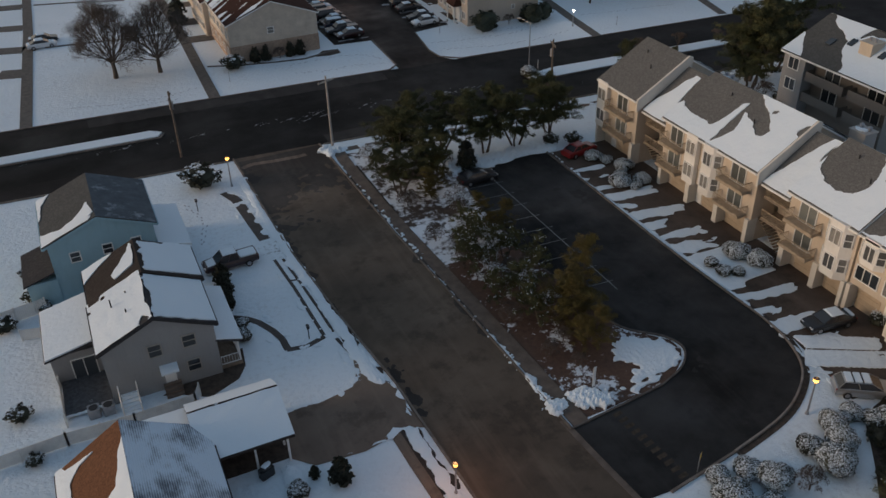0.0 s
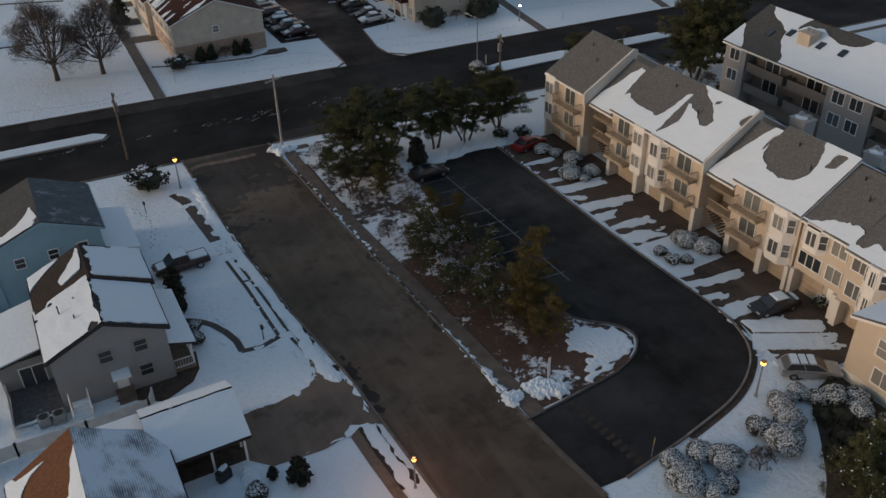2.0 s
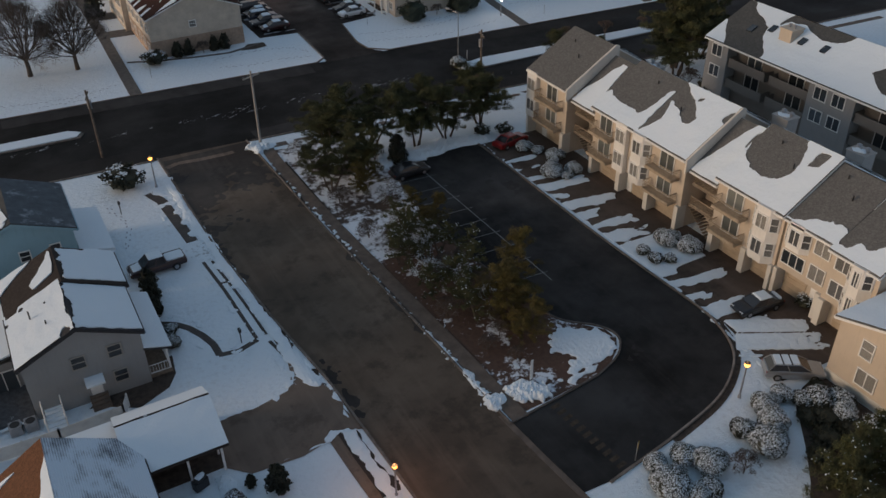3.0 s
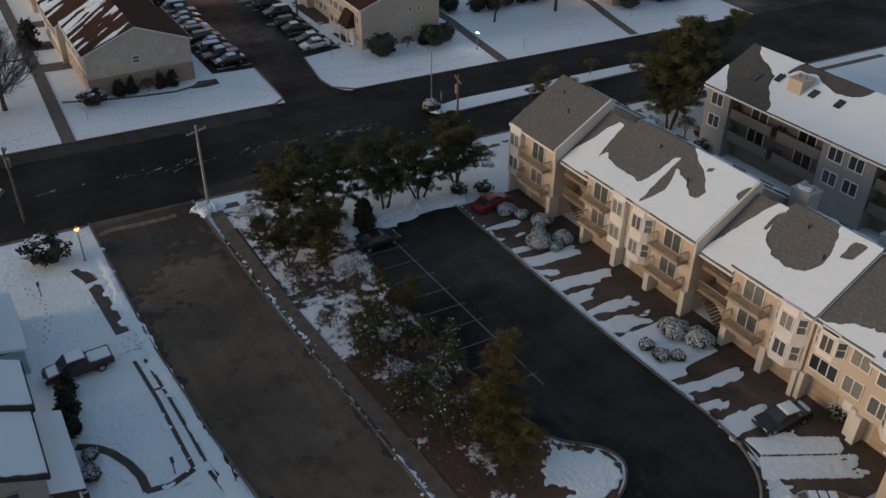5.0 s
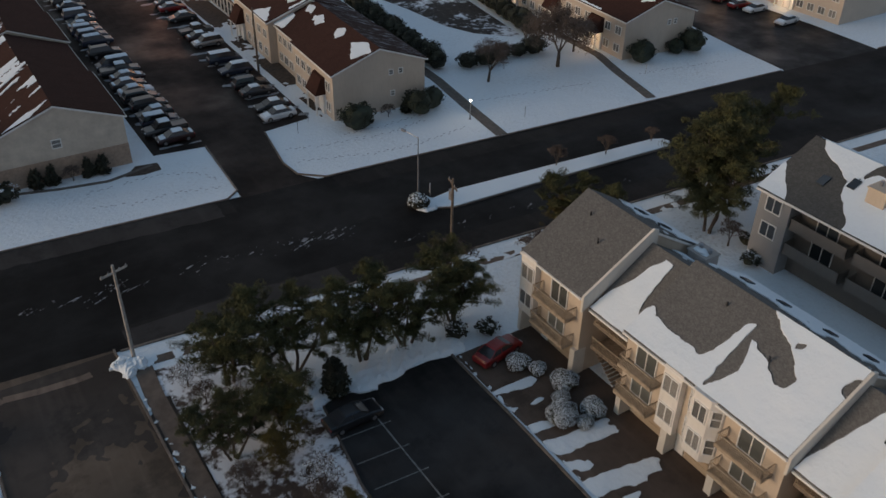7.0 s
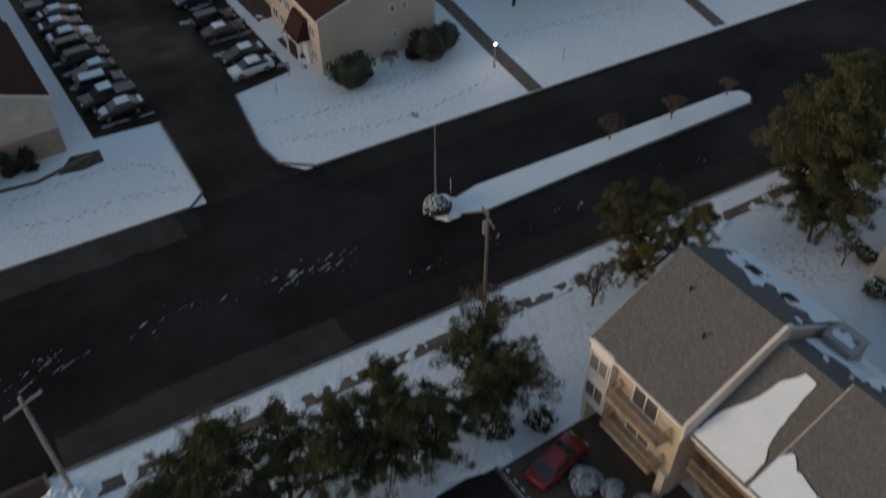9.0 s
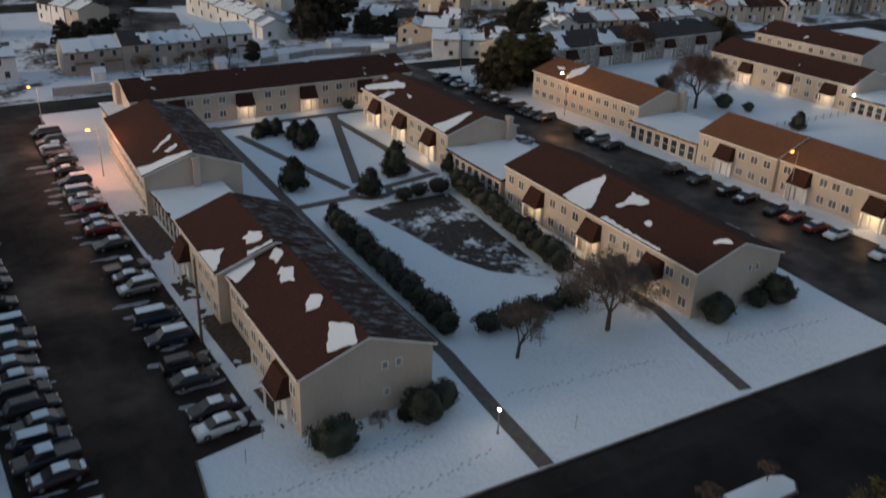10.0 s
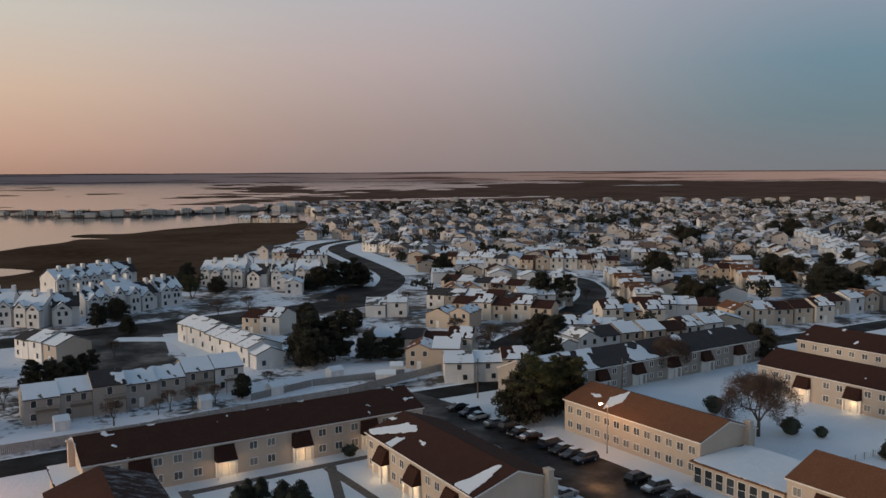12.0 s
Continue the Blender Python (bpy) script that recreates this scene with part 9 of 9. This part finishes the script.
CONDOS = [condo(CL, 61.0), condo(CL, 71.0, 8.0, ((0.5, 5.2, -2.0),), (6.9,), 6.0, 9.6, 0.0), condo(CL, 81.0, 9.5, ((0.3, 3.6, -0.8), (5.2, 4.0, -2.2)), (4.5, 9.0), 7.2, 10.8, 0.35)]
used = set()
for k, (x, y, ang, tall) in enumerate(((66, 372, -18, 1.0), (75, 366, -38, 0.92), (85, 361, -10, 1.0), (97, 371, 14, 0.95), (106, 372, 22, 1.05), (115, 376, 20, 0.95), (123, 379, 12, 1.02), (52, 384, -20, 0.9),
                                       (98, 434, 20, 0.9), (107, 438, 14, 1.0), (115, 441, 24, 0.95), (124, 444, 8, 1.05), (154, 428, -40, 0.95), (161, 421, -38, 1.05), (169, 413, -40, 0.95), (177, 407, -30, 1.05), (186, 402, -36, 1.0), (30, 402, -10, 1.0), (40, 400, -16, 0.9))):
    i = k * 2 % 3 if k % 4 else 2
    m = pose(x, y, 0, 0, 0, ang) @ Matrix.Diagonal((1, 1, tall, 1))
    if i in used:
        copy_thing(CONDOS[i], m)
    else:
        CONDOS[i].matrix_world = m
        CONDOS[i]["group"] = "condominiums"
        used.add(i)
    TAKEN.append((x + 4, y + 4, 11))

# sheds and yards
for x, y, a, w in ((133, 238.5, -30, 4.5), (109, 241, 10, 3.0), (140, 244, -30, 3), (66, 240, 0, 2.6), (93, 239, 0, 2.4), (126, 247, 10, 3.6)):
    ob = thing("garden_shed", "small white garden shed with a snowy roof", "shed", pose(x, y, 0, 0, 0, a), "garden sheds")
    rect = (0, 0, w, 2.4)
    part("wall", gable_block(rect, "x", 0, 1.9, 2.7), SID_WHITE, ob)
    part("roof", gable_roof(rect, "x", 1.9, 2.7, 0.15, 0.1, 0.12), SNOW, ob)
    g = Geo()
    g.box(w / 2 - 0.5, -0.04, 0, w / 2 + 0.5, 0, 1.7)
    part("door", g, TRIM, ob)

LINES = [curve_pts(p) for p in (S_ROAD, LOOP, LOOP_B, [(300, 205), (420, 196), (640, 190), (900, 180)], [(360, 230), (470, 330), (600, 430), (780, 520)], [(330, 640), (520, 560), (760, 470), (1040, 380)], [(420, 700), (640, 700), (900, 640), (1250, 560)])]
OPEN_SNOW = [(150, 335), (205, 420), (240, 545), (290, 610), (330, 600), (285, 520), (268, 440), (222, 350)]


def free(x, y, gap):
    if inside(OPEN_SNOW, x, y):
        return False
    for p in LINES:
        for q in p:
            if abs(q[0] - x) < gap + 8 and abs(q[1] - y) < gap + 8 and math.hypot(q[0] - x, q[1] - y) < gap + 4:
                return False
    return all(math.hypot(a - x, b - y) > gap + r * 0.75 for a, b, r in TAKEN)


random.seed(5)
FILL = [CB, WS, TB, WSD, WG, CG, WS, TS, BS, UD, WG, TG, CB]
count, tries = 0, 0
FILL_TREES = []
while count < 95 and tries < 3000:
    tries += 1
    az, d = random.uniform(19, 62), random.uniform(195, 480)
    x, y = 40 + d * math.sin(radians(az)), 71 + d * math.cos(radians(az))
    if y < 222 or (y < 236 and x < 150) or (d > 330 and az < 21) or (d < 340 and az < 32) or not free(x, y, 6.0):
        continue
    turn = -33 + 90 * round(1.6 * nz(x, y, 70, 6.0)) + random.uniform(-7, 7)
    if random.random() < 0.3 or tries < 30:
        FILL_TREES.append((x, y))
        TAKEN.append((x, y, 5))
        continue
    for q in range(random.choice((1, 2, 2, 3))):
        put_house(FILL[random.randrange(len(FILL))], pose(x, y, 0, 0, 0, turn) @ pose(-3.3 + 6.6 * q, -4.8 + random.uniform(-0.8, 0.8), 0) @ Matrix.Diagonal((1, 1, random.uniform(0.85, 1.05), 1)))
        count += 1

# the far town: too many and too small to tell apart
FAR_W = Mat("far_walls", 0.8)
FAR_W.color(FAR_W.mix(FAR_W.island(), FAR_W.mix(FAR_W.remap(FAR_W.noise(0.02, 2), 0.4, 0.6), (0.66, 0.645, 0.62), (0.50, 0.43, 0.36)), (0.33, 0.33, 0.335)))
FAR_R = Mat("far_roofs", 0.9)
FAR_R.color(FAR_R.mix(FAR_R.remap(FAR_R.island(), 0.52, 0.56), FAR_R.mix(FAR_R.remap(FAR_R.noise(0.25, 3), 0.5, 0.62), (0.66, 0.68, 0.72), (0.13, 0.115, 0.105)), FAR_R.mix(FAR_R.remap(FAR_R.noise(0.02, 2), 0.45, 0.55), (0.085, 0.078, 0.075), (0.14, 0.095, 0.072))))
far = Geo()


def far_house(x, y, a, w, d, he, hr, ridge=0.0):
    m = pose(x, y, 0, 0, 0, a)
    P = lambda px, py, pz: tuple(m @ Vector((px, py, pz)))
    r = ridge * d
    far.sweep(None, [[P(px, -d / 2, 0), P(px, d / 2, 0), P(px, d / 2, he), P(px, r, hr), P(px, -d / 2, he)] for px in (-w / 2, w / 2)], 0)
    o = 0.35
    far.sweep(None, [[P(px, -d / 2 - o, he - 0.1), P(px, r, hr + 0.08), P(px, r, hr + 0.3), P(px, -d / 2 - o, he + 0.15)] for px in (-w / 2 - o, w / 2 + o)], 1)
    far.sweep(None, [[P(px, d / 2 + o, he - 0.1), P(px, d / 2 + o, he + 0.15), P(px, r, hr + 0.3), P(px, r, hr + 0.08)] for px in (-w / 2 - o, w / 2 + o)], 1)
    for s in (-w * 0.25, w * 0.22):
        for z in (1.0, 3.7):
            for yy in (-d / 2 - 0.05, d / 2 + 0.05):
                far.face([P(s - 0.55, yy, z), P(s + 0.55, yy, z), P(s + 0.55, yy, z + 1.3), P(s - 0.55, yy, z + 1.3)][:: 1 if yy < 0 else -1], 2)
    for xx in (-w / 2 - 0.05, w / 2 + 0.05):
        far.face([P(xx, -1.5, 3.7), P(xx, -0.5, 3.7), P(xx, -0.5, 4.9), P(xx, -1.5, 4.9)][:: -1 if xx < 0 else 1], 2)


def far_group(x, y, a):
    """One house with its wings, porch roof or garage."""
    w, d, he = random.uniform(6.5, 10), random.uniform(7, 10), random.choice((2.8, 3.2, 4.4, 4.8, 5.2, 6.0))
    far_house(x, y, a, w, d, he, he + random.uniform(1.2, 2.4), random.uniform(-0.15, 0.15))
    if random.random() < 0.6:
        b = radians(a)
        k = random.choice((-1, 1))
        far_house(x + k * (w * 0.5 + 1) * math.cos(b) - 2 * math.sin(b), y + k * (w * 0.5 + 1) * math.sin(b) + 2 * math.cos(b), a + 90, random.uniform(5, 8), random.uniform(4.5, 6.5), he * random.uniform(0.55, 0.95), he + random.uniform(-0.6, 1.2))


DARK_SPOTS, BROWN_SPOTS = [], []
FAR_TAKEN = {}


def roomy(x, y, r):
    i, j = int(x // 14), int(y // 14)
    for a in (-1, 0, 1):
        for b in (-1, 0, 1):
            for p in FAR_TAKEN.get((i + a, j + b), ()):
                if math.hypot(p[0] - x, p[1] - y) < r:
                    return False
    FAR_TAKEN.setdefault((i, j), []).append((x, y))
    return True


for i in range(5200):
    az, t = random.uniform(13.5, 64), random.random()
    d = 400 + 960 * t ** 0.72
    if d > reach(az) - 18 - 40 * random.random():
        continue
    x, y = d * math.sin(radians(az)), d * math.cos(radians(az))
    if math.hypot(x - 40, y - 71) < 440 or edge_dist(BAY_MARSH, x, y) > -12 or edge_dist([(-900, 400), (300, 700), (400, 840), (500, 1090), (255, 1049), (100, 1400)], x, y) > -6:
        continue
    # streets run between blocks about 40 m deep
    turn = 36 + 24 * round(1.4 * nz(x, y, 260, 2.0))
    c, s = math.cos(radians(turn)), math.sin(radians(turn))
    u, v = (x * c + y * s) % 46, (y * c - x * s) % 150
    if u < 8 or v < 9 or not free(x, y, 5.0) or not roomy(x, y, 9.2 if d < 900 else 10.2):
        continue
    n = fbm(x, y, 70, 3.3) + 0.5 * fbm(x, y, 28, 6.1)
    if n > 0.36 or random.random() < 0.09:
        DARK_SPOTS.append((x, y))
    elif n < -0.45 or random.random() < 0.13:
        BROWN_SPOTS.append((x, y))
    else:
        far_group(x, y, turn + random.choice((0, 0, 90)) + random.uniform(-6, 6))
for x, y, n, dx, dy in ((1000, 930, 17, 17, -13), (850, 1040, 10, 15, -9), (700, 1190, 9, 16, -8), (470, 1090, 12, 19, 9)):
    for i in range(n):
        if random.random() < 0.2:
            continue
        hh = random.choice((5.0, 6.4, 7.6, 8.6, 9.4))
        far_house(x + dx * i + random.uniform(-3, 3), y + dy * i, 50 + random.uniform(-8, 8), random.uniform(11, 21), 11, hh, hh + random.uniform(0.7, 1.6))
solo("far_houses", far, [FAR_W.m, FAR_R.m, GLASS], "distant snow-roofed houses packed to the bay", "houses", kind="stuff")


def shore_house():
    """A tall waterfront house on pilings with decks on every storey."""
    ob = thing("shore_house", "tall pale waterfront house above its own dock", "house")
    rect = (-6.5, 0, 6.5, 11)
    part("wall", gable_block(rect, "y", 1.6, 9.2, 11.0), SID_CREAM, ob)
    part("roof", gable_roof(rect, "y", 9.2, 11.0, 0.4, 0.2), plain("dusted_shingle", (0.34, 0.335, 0.34), 0.9, var=0.5, scale=0.3), ob)
    for z in (4.4, 7.4):
        g = Geo()
        g.box(-5.6, -2.0, z - 0.3, 5.6, 0, z)
        g.box(-5.6, -2.0, z, 5.6, -1.9, z + 1.0)
        part("deck", g, TRIM, ob)
    for z in (2.0, 4.8, 7.8):
        for x in (-3.4, 0, 3.4):
            part("window", plain_window(2.0, 1.8), None, ob, m=face_pose(rect, "S", x + 6.5, z))
    g = Geo()
    for x in (-6, -2, 2, 6):
        g.box(x - 0.25, -2.0, -0.5, x + 0.25, -1.5, 4.2)
    part("piling", g, DECKW, ob, "dark timber pilings")
    g = Geo()
    g.prism([(-1, -14), (1, -14), (1, -2), (-1, -2)], 0.3, 0.9)
    part("dock", g, TRIM, ob, "narrow white dock")
    return ob


SHORE = None
line = curve_pts(SHORE_LINE, 24)
gone, last = 0.0, line[0]
for p in line:
    gone += math.hypot(p[0] - last[0], p[1] - last[1])
    ang = math.degrees(math.atan2(p[1] - last[1], p[0] - last[0]))
    last = p
    if gone < random.uniform(7, 20) or random.random() < 0.15:
        continue
    gone = 0.0
    m = pose(p[0] + random.uniform(-2, 2), p[1] + random.uniform(0, 9), 0, 0, 0, -20 + random.choice((0, 0, 90)) + random.uniform(-14, 14)) @ Matrix.Diagonal((random.uniform(0.6, 1.05), 1, random.choice((0.62, 0.85, 1.0, 1.15, 1.25)), 1))
    if SHORE is None:
        SHORE = shore_house()
        SHORE["group"] = "waterfront houses"
        SHORE.matrix_world = m
    else:
        copy_thing(SHORE, m)
    for _ in range(random.choice((0, 1, 1, 2))):
        (DARK_SPOTS if random.random() < 0.5 else BROWN_SPOTS).append((p[0] + random.uniform(-9, 9), p[1] + random.uniform(4, 20)))
g = Geo()
lo, hi = shifted(line, -5), shifted(line, 55)
for i in range(len(line) - 1):
    for a, b in ((lo, hi),):
        g.face([(*a[i], 0.9), (*a[i + 1], 0.9), (*b[i + 1], 0.9), (*b[i], 0.9)])
        g.face([(*a[i], -0.2), (*a[i + 1], -0.2), (*a[i + 1], 0.9), (*a[i], 0.9)])
solo("far_shore", g, plain("shore_soil", (0.06, 0.045, 0.036), 0.95, var=0.3, scale=0.05), "narrow bulkheaded shore across the bay", "shore", kind="structure")

# far and middle-distance trees
EV = [(131, 268, 0, 1.25), (135.5, 265, 60, 1.15), (128, 263, 200, 1.0), (143, 259, 30, 0.75), (148, 256.5, 90, 0.62), (187, 245, 0, 1.0), (191.5, 242.5, 70, 0.95), (67, 277.4, 20, 0.62), (71.5, 275.6, 50, 0.66), (75.4, 278.4, 0, 0.64), (79.4, 281, 90, 0.6), (141.2, 196.4, 0, 0.95), (145.4, 197.4, 70, 1.1), (150.2, 196.2, 30, 1.05), (152.6, 199.4, 0, 0.85), (101.5, 334, 0, 0.55), (103, 243, 0, 0.5),
      (191, 392, 0, 0.95), (197, 389, 40, 1.05), (203, 388, 80, 1.1), (210, 390, 0, 0.9), (185, 386, 10, 0.6), (96, 350, 0, 0.7), (104, 360, 30, 0.75), (145, 420, 0, 0.9), (148, 431, 60, 0.9), (152, 402, 10, 0.7), (238, 304, 0, 1.2), (243, 300, 50, 1.0), (246, 274, 0, 0.6), (251, 271, 60, 0.55), (241, 277, 60, 0.5),
      (364, 291, 0, 1.2), (370, 303, 40, 1.1), (359, 300, 10, 0.9), (342, 262, 0, 1.25), (334, 256, 30, 1.2), (326, 248, 80, 1.15), (338, 249, 0, 1.1), (350, 258, 50, 1.0), (277, 274, 0, 1.0), (274, 264, 40, 1.1), (268, 254, 70, 0.8), (283, 280, 20, 0.8), (468, 440, 0, 1.3), (460, 424, 50, 1.3), (474, 430, 90, 1.1), (335, 340, 0, 1.2), (347, 346, 30, 1.0), (328, 331, 60, 0.9),
      (586, 442, 0, 1.4), (580, 450, 50, 1.2), (629, 408, 0, 1.3), (620, 400, 30, 1.2), (240, 232, 0, 0.8), (172, 226, 40, 0.9), (226, 206, 0, 0.9), (228, 210, 0, 0.7), (310, 440, 0, 0.9), (262, 420, 0, 0.8), (268, 412, 40, 0.9), (256, 402, 0, 0.7), (300, 330, 0, 0.6), (395, 292, 50, 1.1), (420, 300, 0, 1.0), (384, 262, 0, 1.1), (398, 250, 30, 1.2), (160, 300, 0, 0.6), (152, 318, 0, 0.7)]
OLIVE_D = leaf_mat("dark_olive_foliage", (0.034, 0.031, 0.017), (0.072, 0.060, 0.034))
EV_B = [p for i, p in enumerate(EV) if i % 3 == 1]
EV_C = [p for i, p in enumerate(EV) if i % 3 == 2]
scatter(pine(10.5, 4.6, "tall dark evergreen among the terraced houses", 41, YEW, 60, 110, 0.03, 1, 0.05, 0.30, 1.45), EV[::3], "evergreens")
scatter(pine(11.0, 3.8, "tall dark evergreen among the terraced houses", 45, YEW, 56, 110, 0.02, 2, 0.0, 0.30, 1.4), EV_B, "evergreens")
scatter(pine(9.5, 5.2, "broad dark evergreen beside snowy yards", 46, OLIVE_D, 56, 110, 0.04, 3, 0.05, 0.30, 1.4), EV_C, "evergreens")
BR = [(150, 268, 0, 1.0), (169, 246, 90, 0.9), (76, 238, 30, 0.7), (172, 330, 0, 0.9), (255, 300, 40, 0.7), (228, 310, 60, 0.7), (190, 255, 20, 0.9), (320, 300, 0, 0.8), (84, 366, 0, 1.0), (134, 348, 60, 0.8), (146, 352, 0, 0.8), (330, 210, 0, 0.8), (210, 300, 0, 0.7), (236, 330, 40, 0.8), (270, 300, 0, 0.7), (160, 300, 30, 0.8), (150, 290, 0, 0.7), (196, 330, 0, 0.8), (300, 300, 60, 0.8), (360, 280, 0, 0.8), (340, 230, 0, 0.8), (275, 252, 0, 0.6), (212, 262, 0, 0.8), (230, 268, 80, 0.7), (90, 300, 0, 0.7), (120, 330, 60, 0.7), (60, 262, 0, 0.7), (100, 262, 10, 0.6), (140, 275, 0, 0.8), (176, 252, 0, 1.0), (179, 246, 50, 0.9), (88, 243, 0, 0.6), (92, 241, 60, 0.7), (97, 242, 10, 0.6), (85, 240.5, 0, 0.5), (112, 250, 0, 0.5)]
BR += [(x, y, 57 * i % 360, 0.55 + 0.07 * (i % 6)) for i, (x, y) in enumerate(FILL_TREES) if i % 2]
scatter(bare_tree(8.5, 0.6, "bare brown tree among terraced houses", 42, 4, 0, RUSTLEAF), BR, "bare brown trees")


def far_clumps(spots, each, lo, hi):
    cs, rs = [], []
    for x, y in spots:
        h = random.uniform(lo, hi)
        for _ in range(each):
            cs.append((x + random.gauss(0, 2.6), y + random.gauss(0, 2.6), h * random.uniform(0.15, 0.85)))
            rs.append(random.uniform(1.3, 2.8))
    return cs, rs


DARK_SPOTS += [p for i, p in enumerate(FILL_TREES) if i % 2 == 0]
cs, rs = far_clumps(DARK_SPOTS, 7, 5, 10)
solo("far_trees", card_mesh("far_trees", cards(cs, rs, 30, 0.7), YEW), None, "distant dark trees between the houses", "trees", kind="stuff")
cs, rs = far_clumps(BROWN_SPOTS, 6, 4, 8)
solo("far_brush", card_mesh("far_brush", cards(cs, rs, 26, 0.5, 0.9), TWIG), None, "distant leafless grey-brown brush and trees", "trees", kind="stuff")
